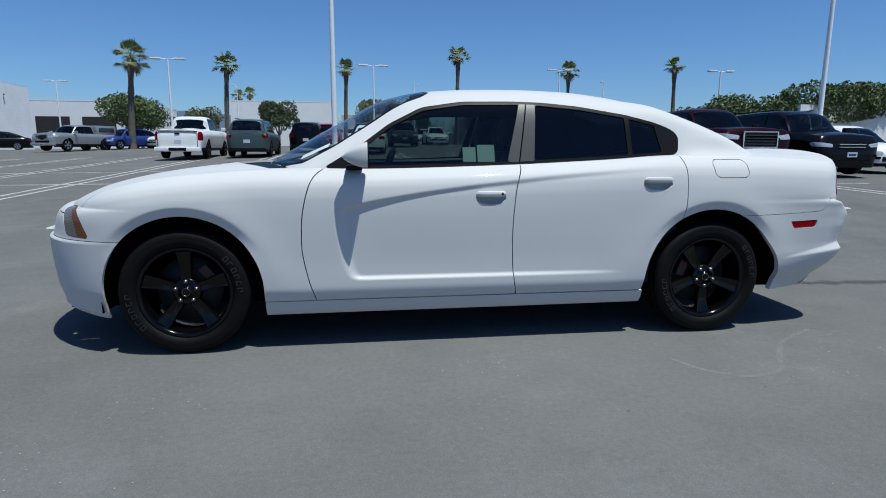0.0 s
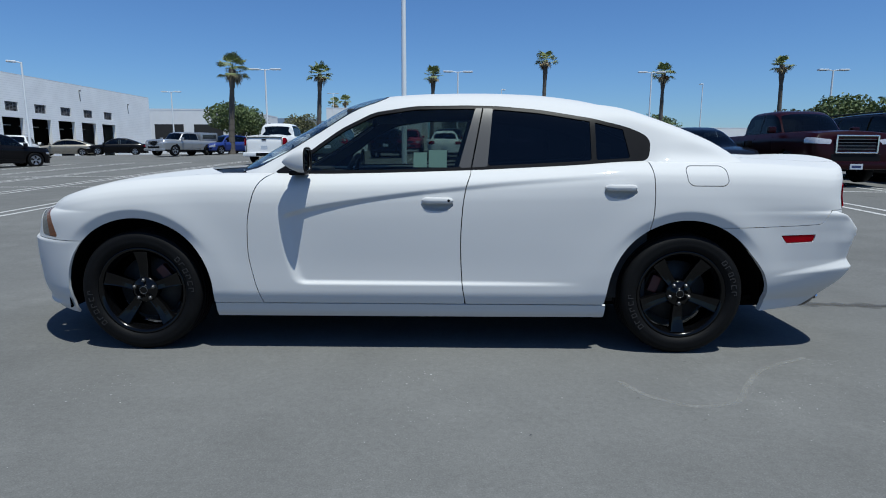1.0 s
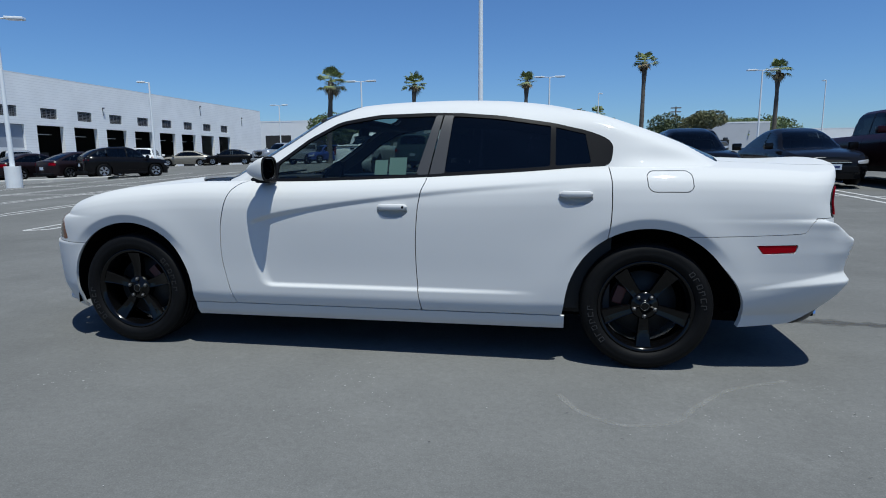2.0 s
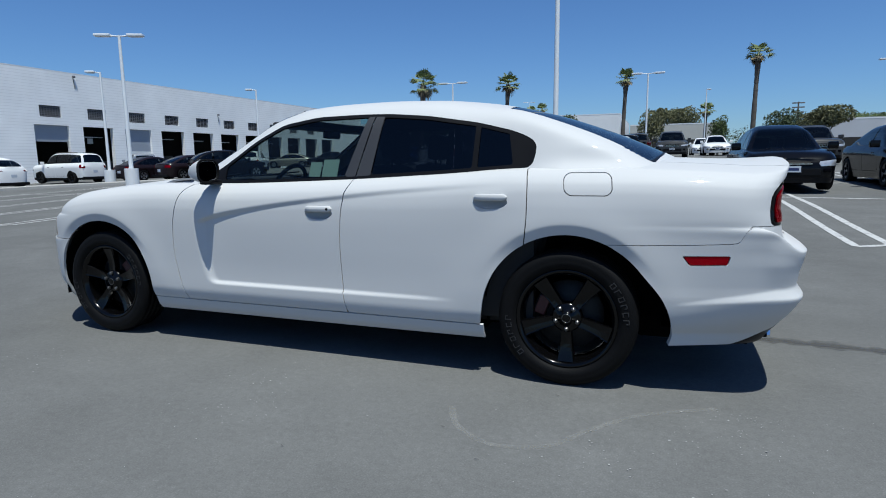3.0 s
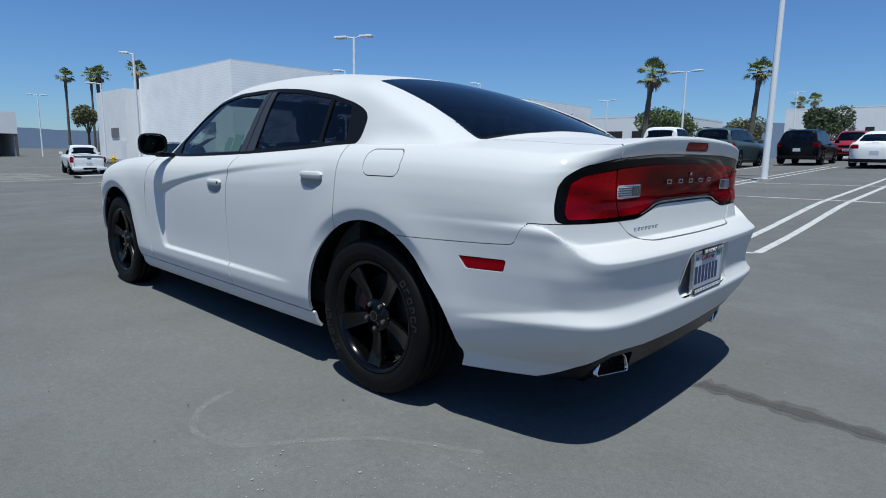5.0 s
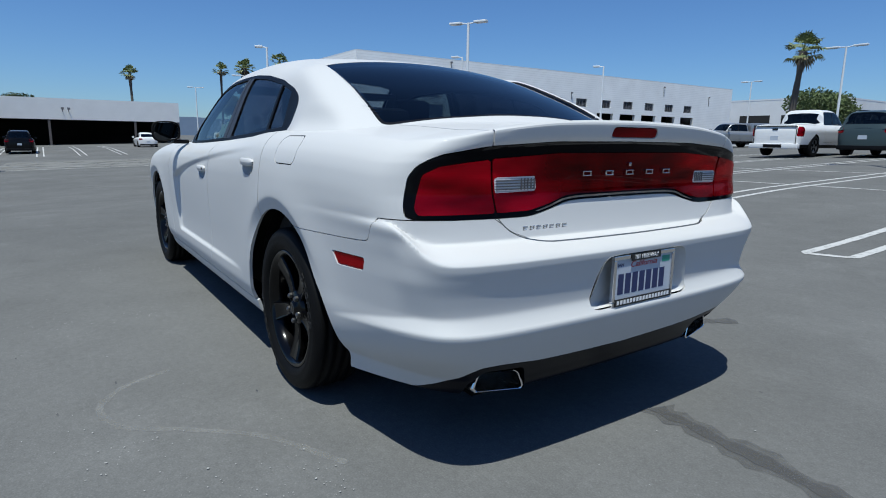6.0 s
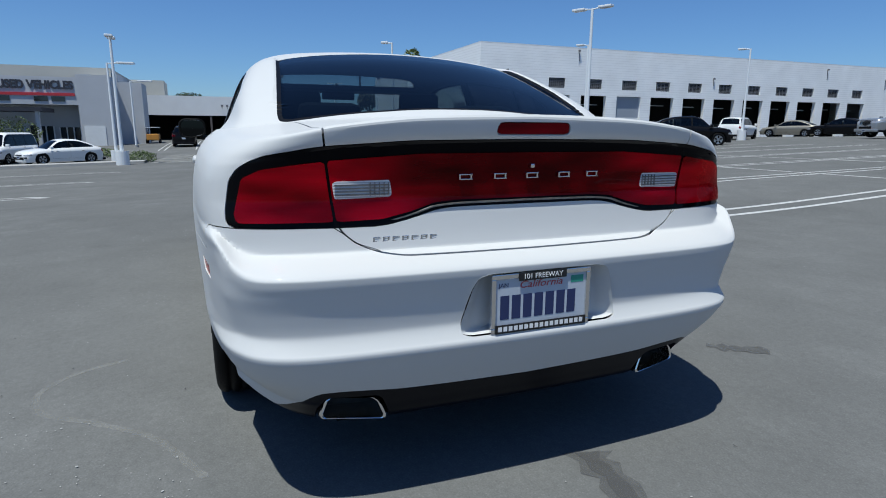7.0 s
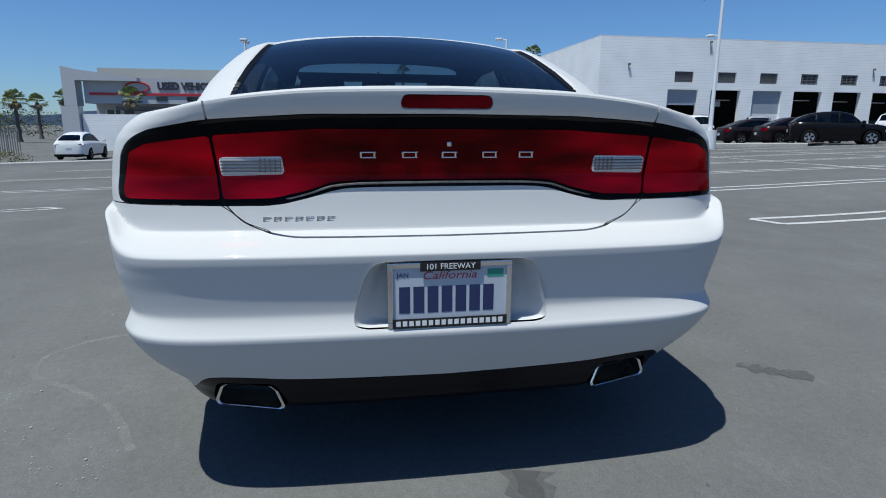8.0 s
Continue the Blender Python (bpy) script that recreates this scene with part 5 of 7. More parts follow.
def workshop():
    """The long white workshop with its row of bays."""
    b = thing("workshop_building", "long white painted block workshop with a row of open service bays", "building")
    x0, x1, y0, y1, top = -38.0, -56.0, 18.7, 71.1, 7.62
    centres = [25.6 + 3.63 * k for k in range(11)]
    half, lintel = 1.27, 3.92
    z0 = -1.2
    edge = y0
    for c in centres + [None]:
        nxt = c - half if c else y1
        part("pier", a_box(x0 - 0.35, x0, edge, nxt, z0, lintel), BLOCK, b)
        edge = c + half if c else None
    # band with vent openings, then the plain upper wall
    part("lintel_wall", a_box(x0 - 0.35, x0, y0, y1, lintel, 4.46), BLOCK, b)
    edge = y0
    for c in centres + [None]:
        nxt = c - 0.78 if c else y1
        part("band_wall", a_box(x0 - 0.35, x0, edge, nxt, 4.46, 5.25), BLOCK, b)
        edge = c + 0.78 if c else None
    part("upper_wall", a_box(x0 - 0.35, x0, y0, y1, 5.25, top), BLOCK, b)
    part("end_wall", a_box(x1, x0 - 0.35, y0, y0 + 0.35, z0, top), BLOCK, b)
    part("end_wall", a_box(x1, x0 - 0.35, y1 - 0.35, y1, z0, top), BLOCK, b)
    part("rear_wall", a_box(x1, x1 + 0.35, y0 + 0.35, y1 - 0.35, z0, top), BLOCK, b)
    part("roof", a_box(x1 + 0.35, x0 - 0.35, y0 + 0.35, y1 - 0.35, 6.9, 7.1), ROOF_GREY, b)
    part("parapet_cap", a_box(x0 - 0.40, x0 + 0.004, y0 - 0.004, y1 + 0.004, top, top + 0.07), METAL_WHITE, b)
    part("parapet_cap", a_box(x1, x0 - 0.40, y0 - 0.004, y0 + 0.40, top, top + 0.07), METAL_WHITE, b)
    # inner wall and ceiling carry the bays' shade in their colour
    part("inner_wall", a_box(-47.2, -47.0, y0 + 0.4, y1 - 0.4, z0, 5.6), INSIDE_SHADE, b, "near-black wall for the shade inside the workshop")
    part("inner_ceiling", a_box(-47.0, x0 - 0.36, y0 + 0.4, y1 - 0.4, 5.5, 5.6), INSIDE_SHADE, b)
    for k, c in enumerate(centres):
        # near-black backing puts the shade behind the slats into colour
        v = part("vent", a_box(x0 - 0.22, x0 - 0.18, c - 0.78, c + 0.78, 4.46, 5.25), INSIDE_SHADE, b, "dark vent grille")
        for z in np.linspace(4.55, 5.16, 6):
            part("slat", a_box(x0 - 0.17, x0 - 0.08, c - 0.78, c + 0.78, z - 0.022, z + 0.022), LOUVRE, v)
        for y in np.linspace(c - 0.6, c + 0.6, 7 if k < 3 else 4):
            part("bar", a_box(x0 - 0.075, x0 - 0.05, y - 0.025, y + 0.025, 4.46, 5.25), LOUVRE, v)
        g = gz(x0, c)
        if k == 0:
            part("roller_door", a_box(x0 - 0.25, x0 - 0.2, c - half, c + half, lintel - 1.15, lintel), DOOR_GREY, b, "half-raised grey roller door")
        if k == 2:
            part("roller_door", a_box(x0 - 0.25, x0 - 0.2, c - half, c + half, lintel - 1.75, lintel), DOOR_GREY, b, "grey glazed upper door")
            part("roller_door", a_box(x0 - 0.25, x0 - 0.2, c - half, c + half, g - 0.3, lintel - 1.75), METAL_WHITE, b, "closed white lower door")
        else:
            lamp = part("bay_rail", a_box(-39.3, -39.2, c - half, c + half, 3.25 - 0.05 * (k % 3), 3.31 - 0.05 * (k % 3)), METAL_WHITE, b, "pale rail inside the bay")
            part("bay_shelf", a_box(-46.5, -46.0, c - 1.0, c + 0.4 + 0.1 * (k % 4), g, g + 1.2 + 0.15 * (k % 3)), LOUVRE, b, "grey shelf inside the bay")
        if k == 1:
            for q in (-0.6, 0.35):
                part("hanging_panel", a_box(-39.75, -39.7, c + q, c + q + 0.45, 2.75, 3.15), METAL_WHITE, b, "pale panel hanging in the bay")
    for y, z, drop in ((21.0, 5.55, 0.35), (27.55, 7.3, 0.7), (42.2, 5.6, 0.5), (66.0, 6.3, 0.9), (57.0, 7.0, 0.9)):
        bm = bmesh.new()
        tube(bm, (x0, y, z), (x0 + 0.08, y, z + 0.1), 0.035)
        box(bm, x0 + 0.05, x0 + 0.18, y - 0.09, y + 0.09, z + 0.05, z + 0.2, bevel=0.03)
        # slanting rod added for the dark streak below the lamp
        tube(bm, (x0 + 0.03, y + 0.10 * drop, z - drop), (x0 + 0.03, y, z), 0.03)
        part("wall_lamp", bm, LOUVRE, b, "small grey wall lamp")
    # side door and lower annexe
    part("side_door", a_box(-42.9, -41.0, y0 - 0.06, y0 - 0.005, -0.6, 2.3), METAL_WHITE, b, "white side door")
    part("side_vent", a_box(-43.1, -40.8, y0 - 0.08, y0 - 0.005, 2.45, 3.27), LOUVRE, b, "grey side louvre")
    part("annexe", a_box(-64, x1, 17.3, 40, z0, 6.65), STUCCO, b, "lower stucco annexe")
    part("annexe_door", a_box(-57.4, -56.1, 17.22, 17.295, -0.8, 1.9), METAL_WHITE, b)
    part("annexe_vent", a_box(-60.0, -58.0, 17.22, 17.295, 2.2, 3.1), LOUVRE, b)
    for x in (-46.5, -50, -53):
        bm = a_box(x - 1.2, x + 1.2, y0 - 0.25, y0 - 0.005, 1.5, 1.62)
        part("pipe_rack", bm, LOUVRE, b)
    return b


POST_BROWN = plain("dull_brown_steel", (0.11, 0.095, 0.09), 0.6, vary=0.15)


def shed():
    """A low open-fronted service shed."""
    b = thing("service_shed", "low white service shed with a wide dark open front", "building")
    x, y0, y1 = -83.0, -11.5, 14.0
    part("fascia", a_box(x - 0.4, x, y0, y1, 2.75, 5.3), STUCCO, b)
    part("roof", a_box(x - 16, x - 0.4, y0, y1, 4.5, 4.7), ROOF_GREY, b)
    # rear wall and ceiling lining hold the shed's shade in their colour
    part("rear_wall", a_box(x - 16.3, x - 16, y0, y1, -2, 4.5), INSIDE_SHADE, b)
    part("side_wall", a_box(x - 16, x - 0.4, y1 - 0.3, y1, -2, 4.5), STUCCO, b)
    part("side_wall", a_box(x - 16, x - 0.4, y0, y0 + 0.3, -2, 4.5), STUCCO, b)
    part("ceiling_lining", a_box(x - 16, x - 0.45, y0 + 0.3, y1 - 0.3, 2.95, 3.05), INSIDE_SHADE, b)
    for y in (y0 + 0.15, -0.8, 8.6, y1 - 0.15):
        part("post", a_box(x - 0.35, x - 0.05, y - 0.13, y + 0.13, -2, 2.75), POST_BROWN, b, "dull brown steel post")
    for y in (0.7, 1.35):
        bm = bmesh.new()
        tube(bm, (x, y, 3.75), (x + 0.5, y, 4.0), 0.05)
        box(bm, x + 0.35, x + 0.7, y - 0.15, y + 0.15, 3.95, 4.2)
        part("flood_lamp", bm, LOUVRE, b, "dark flood lamp")
    return b


def showroom():
    """The used-car showroom with its sign band."""
    b = thing("showroom", "grey panelled used-car showroom with a red stripe and dark sign letters", "building")
    x = -62.0
    part("sign_wall", a_box(x - 0.5, x, -26.0, -12.6, 3.2, 5.75), GREY_WALL, b)
    part("front_wall", a_box(x - 3.0, x - 2.7, -26.0, -12.6, -2, 3.2), GREY_WALL, b)
    part("soffit", a_box(x - 2.7, x - 0.5, -26.0, -12.6, 3.2, 3.35), GREY_WALL, b)
    part("red_stripe", a_box(x, x + 0.08, -25.5, -12.8, 4.02, 4.28), SIGN_RED, b, "red stripe under the sign")
    part("corner_wall", a_box(x - 4, x + 0.1, -12.6, -9.9, -2, 6.05), GREY_WALL, b)
    part("corner_wall", a_box(x - 14, x - 4, -9.95, -9.6, -2, 6.5), GREY_WALL, b)
    part("inner_corner", a_box(x - 9, x - 4, -9.6, -7.4, -2, 5.7), GREY_WALL, b)
    part("upper_storey", a_box(x - 24, x - 4, -26.0, -10.1, 5.0, 7.05), BEIGE_WALL, b, "beige upper storey")
    part("back_block", a_box(x - 24, x - 4.2, -26.0, -9.7, -2, 5.0), GREY_WALL, b)
    part("plant_room", a_box(-93.0, -86.0, -11.2, -6.5, 4.705, 7.4), BEIGE_WALL, b, "beige plant room on the flat roof")
    bm = bmesh.new()
    p = [(-27.6, 2.9), (-26.4, 2.9), (-26.4, 5.4), (-20.6, 5.4), (-20.6, 5.75), (-26.2, 6.45), (-27.6, 6.75)]
    f = bm.faces.new([bm.verts.new((x + 0.9, y, z)) for y, z in p])
    r = bmesh.ops.extrude_face_region(bm, geom=[f])["geom"]
    bmesh.ops.translate(bm, vec=(-1.6, 0, 0), verts=[v for v in r if isinstance(v, bmesh.types.BMVert)])
    bmesh.ops.recalc_face_normals(bm, faces=bm.faces)
    part("fin_wall", bm, GREY_WALL, b, "slanted grey fin wall")
    words("sign_lettering", "USED VEHICLES", 1.02, pose(x + 0.02, -15.9, 4.98) @ BACKWARD, SIGN_DARK, b, "dark sign letters", 0.86, 0.06, bold=0.045)
    bm = bmesh.new()
    for t in np.linspace(0, 2 * math.pi, 24, endpoint=False):
        q = t + 2 * math.pi / 24
        tube(bm, (x + 0.06, -20.9 + 1.15 * math.cos(t), 4.85 + 0.5 * math.sin(t)), (x + 0.06, -20.9 + 1.15 * math.cos(q), 4.85 + 0.5 * math.sin(q)), 0.09, seg=6)
    part("sign_ring", bm, SIGN_RED, b, "red oval sign ring")
    part("canopy", a_box(x + 0.2, x + 5.0, -21.4, -14.6, 2.45, 2.8), SIGN_DARK, b, "dark flat canopy")
    for y in (-21.0, -15.0):
        part("canopy_post", a_box(x + 4.4, x + 4.7, y - 0.15, y + 0.15, -2, 2.45), GREY_WALL, b)
    for y0, y1, z0, z1 in ((-17.4, -15.4, -1.2, 1.2), (-25, -22.5, 0.5, 2.6), (-14.9, -13.1, -0.3, 1.1)):
        w = part("shop_window", a_box(x - 2.7, x - 2.62, y0, y1, z0, z1), WINDOW_DARK, b, "dark shop window")
        for y in np.linspace(y0, y1, 4):
            part("mullion", a_box(x - 2.62, x - 2.55, y - 0.05, y + 0.05, z0, z1), METAL_WHITE, w)
    part("entrance_door", a_box(x + 0.1, x + 0.16, -12.3, -10.5, -1.2, 1.2), METAL_WHITE, b, "pale double door")
    for y in (-15.6, -14.2, -18.6):
        part("upper_window", a_box(x + 0.0, x + 0.05, y - 0.55, y + 0.55, 3.5, 3.95), WINDOW_DARK, b)
    wall = part("yard_wall", a_box(-50.2, -49.8, -21.6, -17.0, -2, 1.92), BLOCK, None)
    tagged(wall, "low white painted block yard wall", "wall", kind="structure")
    gate = part("yard_block", a_box(-50.4, -49.4, -23.0, -21.7, -2, 2.55), GREY_WALL, None)
    tagged(gate, "short grey wall block beside the yard wall", "wall", kind="structure")
    return b


def far_hall(name, label, x0, x1, y0, y1, top, mat, openings=()):
    b = thing(name, label, "building")
    part("wall", a_box(x0, x1, y0, y1, -1, top), mat, b)
    part("roof_edge", a_box(x0 - 0.02, x1 + 0.02, y0 - 0.02, y1 + 0.02, top, top + 0.2), METAL_WHITE, b)
    # near-black panels on the solid wall stand for shaded openings
    for xa, xb, za, zb in openings:
        part("opening", a_box(xa, xb, y0 - 0.06, y0 - 0.01, za, zb), INSIDE_SHADE, b, "dark panel in place of a shaded opening")
    return b


workshop()
shed()
showroom()
far_hall("far_hall", "white far hall with dark openings under a canopy", -47.0, -31.5, 85, 105, 7.1, STUCCO, ((-44.4, -40.0, 1.2, 5.0), (-38.4, -34.0, 1.2, 5.0)))
far_hall("far_warehouse", "long pale warehouse beyond the lot", -25.5, -5.5, 120, 160, 9.9, STUCCO, ((-13.2, -11.9, 4.2, 6.6),))
far_hall("far_warehouse", "lower pale building beyond the lot", -3.5, 13.5, 120, 150, 7.5, BEIGE_WALL, ((-2.5, 12.5, 3.2, 4.6),))
far_hall("far_warehouse", "small grey building beyond the lot", 23.0, 33.0, 90, 110, 6.0, GREY_WALL, ((24, 27.5, 2.2, 3.6),))
far_hall("far_warehouse", "low pale building beyond the trees", 45.0, 95.0, 130, 150, 6.6, STUCCO, ())
bm = bmesh.new()
vs = []
for a in np.linspace(math.radians(20), math.radians(235), 130):
    h = 70 + 55 * noise.noise(Vector((a * 3.0, 1.3, 0))) + 25 * noise.noise(Vector((a * 11, 4.1, 0))) + 125 * math.exp(-((math.degrees(a) - 104) / 8) ** 2)
    d = 3200
    vs.append((bm.verts.new((d * math.cos(a), d * math.sin(a), -30)), bm.verts.new((d * math.cos(a), d * math.sin(a), max(h, 12)))))
for p, q in zip(vs, vs[1:]):
    bm.faces.new((p[0], q[0], q[1], p[1]))
# blue-grey base colour already has the haze of distance mixed in
HILL = plain("hazy_hills", (0.19, 0.25, 0.34), 1.0, vary=0.06, scale=0.004, fine=0.03)
tagged(part("backdrop", bm, HILL, smooth=True), "hazy blue-grey hills on the horizon", "hills", kind="structure")

# ---- lamps, palms and trees ----
LEAF = plain("tree_leaves", (0.082, 0.115, 0.036), 0.7, vary=0.35, scale=2.0, fine=8)
LEAF_DARK = plain("dark_tree_leaves", (0.060, 0.082, 0.032), 0.7, vary=0.35, scale=2.0, fine=8)
LEAF_DRY = plain("olive_tree_leaves", (0.13, 0.13, 0.06), 0.8, vary=0.35, scale=2.0, fine=8)
PALM_LEAF = plain("palm_fronds", (0.15, 0.18, 0.06), 0.6, vary=0.3, scale=3.0, fine=10)
PALM_DEAD = plain("dry_palm_fronds", (0.24, 0.19, 0.11), 0.8, vary=0.3, scale=3.0, fine=10)
BARK = plain("palm_bark", (0.10, 0.085, 0.07), 0.9, vary=0.3, scale=4, bump=0.5, fine=25)
POLE_WHITE = plain("white_lamp_pole", (0.74, 0.76, 0.77), 0.4, vary=0.04)


def street_lamp(x, y, top, heads, arm, base_z=None, r=0.075, plinth=0.0, label="white steel lot lamp with two flat heads"):
    """A lot lamp: plinth, tapered pole and flat heads at the angles given."""
    g = gz(x, y) if base_z is None else base_z
    lamp = thing("street_lamp", label, "lamp", "lot lamps", pose(x, y, g))
    h = top - g
    bm = bmesh.new()
    tube(bm, (0, 0, -0.3), (0, 0, h), r * 1.25, r * 0.75, 12)
    part("pole", bm, POLE_WHITE, lamp, smooth=True)
    bm = bmesh.new()
    tube(bm, (0, 0, -0.3), (0, 0, max(plinth, 0.06)), 0.30 if plinth else 0.2, seg=20)
    part("plinth", bm, CONCRETE if not plinth else METAL_WHITE, lamp)
    for a in heads:
        m = pose(0, 0, h, 0, 0, a)
        bm = bmesh.new()
        tube(bm, m @ Vector((0, 0, -0.05)), m @ Vector((arm * 0.4, 0, 0.0)), 0.035, seg=8)
        part("arm", bm, POLE_WHITE, lamp)
        bm = a_box(arm * 0.35, arm, -0.17, 0.17, -0.05, 0.06, bevel=0.03, m=m)
        head = part("lamp_head", bm, POLE_WHITE, lamp)
        part("lens", a_box(arm * 0.45, arm * 0.93, -0.13, 0.13, -0.062, -0.052, m=m), CLEAR, head, "clear lamp lens")
    return lamp


def fan_palm(x, y, top, crown=1.35, lean=0.0, seed=1, label="tall fan palm with a shaggy brown trunk", base_z=None):
    crown *= 0.88
    g = gz(x, y) if base_z is None else base_z
    rg = random.Random(seed)
    palm = thing("palm_tree", label, "palm tree", "palms", pose(x, y, g))
    h = top - g - crown * 0.75
    bm = bmesh.new()
    n = 14
    pts = [Vector((lean * (k / n) ** 1.5, 0.3 * lean * math.sin(2 * k / n), h * k / n - 0.3 * (k == 0))) for k in range(n + 1)]
    rad = [0.245 * (1 - 0.3 * k / n) + rg.uniform(-0.015, 0.015) + (0.10 if k == 0 else 0) + (0.07 if k > n - 3 else 0) for k in range(n + 1)]
    for k in range(n):
        tube(bm, pts[k], pts[k + 1], rad[k] * 1.06, rad[k + 1], 10, caps=(k == n - 1))
    part("trunk", bm, BARK, palm, smooth=True)
    V, F, VD, FD = [], [], [], []
    c = pts[-1]
    for k in range(36):
        dead = k >= 28
        az = rg.uniform(0, 2 * math.pi)
        el = rg.uniform(-0.35, 1.35) if not dead else rg.uniform(-1.35, -0.6)
        d = Vector((math.cos(az) * math.cos(el), math.sin(az) * math.cos(el), math.sin(el)))
        stem = crown * (rg.uniform(0.42, 0.6) if not dead else rg.uniform(0.15, 0.3))
        blade = crown * (rg.uniform(0.42, 0.62) if not dead else rg.uniform(0.4, 0.6))
        p = c + d * stem + Vector((0, 0, -0.10 * crown * math.cos(el)))
        side = d.cross(Vector((0, 0, 1)))
        side = side.normalized() if side.length > 0.05 else Vector((1, 0, 0))
        up = side.cross(d).normalized()
        vv, ff = (VD, FD) if dead else (V, F)
        b0 = len(vv)
        w = side * 0.022 * crown
        vv += [c - w, c + w, p + w * 0.7, p - w * 0.7]
        ff.append((b0, b0 + 1, b0 + 2, b0 + 3))
        for j in range(9):
            t = (j - 4) / 4 * 1.25
            q = (d * math.cos(t) + side * math.sin(t)).normalized()
            wid = (side * math.cos(t) - d * math.sin(t)) * 0.047 * crown
            mid = p + q * blade * 0.6 + up * 0.03
            tip = p + q * blade * (1 - 0.12 * abs(t)) + Vector((0, 0, -0.22 * blade * rg.uniform(0.5, 1.4)))
            b0 = len(vv)
            vv += [p, mid - wid, tip, mid + wid]
            ff.append((b0, b0 + 1, b0 + 2, b0 + 3))
    put("crown", V, F, PALM_LEAF, palm, smooth=False)
    put("dead_fronds", VD, FD, PALM_DEAD, palm, "hanging dry fronds", smooth=False)
    return palm


def leaf_cloud(blobs, count, size, rg):
    """Many small leaf tufts spread through overlapping rounded masses."""
    V, F = [], []
    weight = [b[3] * b[4] * b[5] for b in blobs]
    for _ in range(count):
        bx, by, bz, sx, sy, sz = rg.choices(blobs, weight)[0]
        while True:
            p = Vector((rg.uniform(-1, 1), rg.uniform(-1, 1), rg.uniform(-1, 1)))
            if 0.25 < p.length < 1:
                break
        p = p.normalized() * (p.length ** 0.4) * (1 + 0.25 * noise.noise(p * 2.3 + Vector((bx, by, bz))))
        c = Vector((bx + p.x * sx, by + p.y * sy, bz + p.z * sz))
        n = Vector((rg.gauss(0, 1), rg.gauss(0, 1), rg.gauss(0.5, 1))).normalized()
        a = n.orthogonal().normalized()
        b = n.cross(a)
        s = size * rg.uniform(0.5, 1.3)
        t = rg.uniform(0, math.pi)
        a, b = a * math.cos(t) + b * math.sin(t), b * math.cos(t) - a * math.sin(t)
        i = len(V)
        V += [c - a * s, c - b * s * 0.45 + n * s * 0.2, c + a * s, c + b * s * 0.45 + n * s * 0.2]
        F.append((i, i + 1, i + 2, i + 3))
    return V, F


def broad_tree(x, y, wide, low, top, mat=LEAF, count=1300, seed=3, size=0.28, label="broad green tree beyond the lot", deep=None, base_z=None):
    g = gz(x, y) if base_z is None else base_z
    rg = random.Random(seed)
    tree = thing("tree", label, "tree", "lot trees", pose(x, y, g))
    low, top = low - g, top - g
    bm = bmesh.new()
    tube(bm, (0, 0, -0.3), (0.05, 0, low + 0.3 * (top - low)), 0.18, 0.10, 9)
    for k in range(5):
        a = 2 * math.pi * k / 5 + rg.uniform(-0.3, 0.3)
        tube(bm, (0.03, 0, max(low * 0.8, 0.2)), (0.3 * wide * math.cos(a), 0.3 * wide * math.sin(a), low + 0.6 * (top - low)), 0.08, 0.025, 7)
    part("trunk", bm, BARK, tree, smooth=True)
    deep = deep or wide
    blobs = []
    for k in range(9):
        s = rg.uniform(0.34, 0.55)
        blobs.append((rg.uniform(-0.55, 0.55) * wide / 2, rg.uniform(-0.55, 0.55) * deep / 2, low + (top - low) * rg.uniform(0.32, 0.70), s * wide / 2 * 1.1, s * deep / 2 * 1.1, s * (top - low) * 0.62))
    V, F = leaf_cloud(blobs, int(count * 3.2), size * 0.70, rg)
    put("crown", V, F, mat, tree, smooth=False)
    return tree


def hedge(name, x0, x1, y0, y1, z0, z1, mat, count, size, seed, label):
    rg = random.Random(seed)
    n = max(3, int((x1 - x0 + y1 - y0) / 1.6))
    blobs = []
    for k in range(n):
        f = (k + 0.5) / n
        h = z1 - z0
        blobs.append((x0 + (x1 - x0) * f, y0 + (y1 - y0) * rg.random(), z0 + h * rg.uniform(0.42, 0.55), (x1 - x0) / n * 1.1 + 0.5, (y1 - y0) / 2 + 0.4, h * rg.uniform(0.40, 0.56)))
    V, F = leaf_cloud(blobs, count, size, rg)
    ob = put(name, V, F, mat, smooth=False)
    return tagged(ob, label, "hedge", kind="stuff")


DOUBLE = "white steel lot lamp with two flat heads"
SINGLE = "white steel lot lamp with a single flat head"
for x, y, top, heads, arm in ((-14.3, 43.0, 7.45, (0, 180), 1.25), (0.95, 46.2, 7.75, (3, 183), 1.25), (18.8, 51.0, 8.4, (0, 180), 1.25), (28.0, 39.5, 7.1, (0, 180), 1.1),
                              (-1.3, 15.9, 10.6, (0, 180), 1.2), (15.6, 14.6, 10.6, (0, 180), 1.2), (-31.0, 62.5, 7.6, (0, 180), 1.1), (7.1, 74, 9.2, (60,), 0.9), (35, 78, 10.5, (90,), 0.9), (-24.0, 120, 13.0, (0, 180), 1.2)):
    street_lamp(x, y, top, heads, arm, plinth=0.75 if (x, y) == (0.95, 46.2) else 0.0, label=DOUBLE if len(heads) == 2 else SINGLE)
street_lamp(-21.0, 16.7, 6.85, (25, 205), 1.05, base_z=0.22, plinth=0.72, r=0.085, label="white steel lamp on a round concrete plinth, two flat heads")
street_lamp(-28.2, 21.6, 6.35, (215,), 0.75, base_z=0.1, plinth=0.72, label="white steel lamp on a round concrete plinth, one flat head")
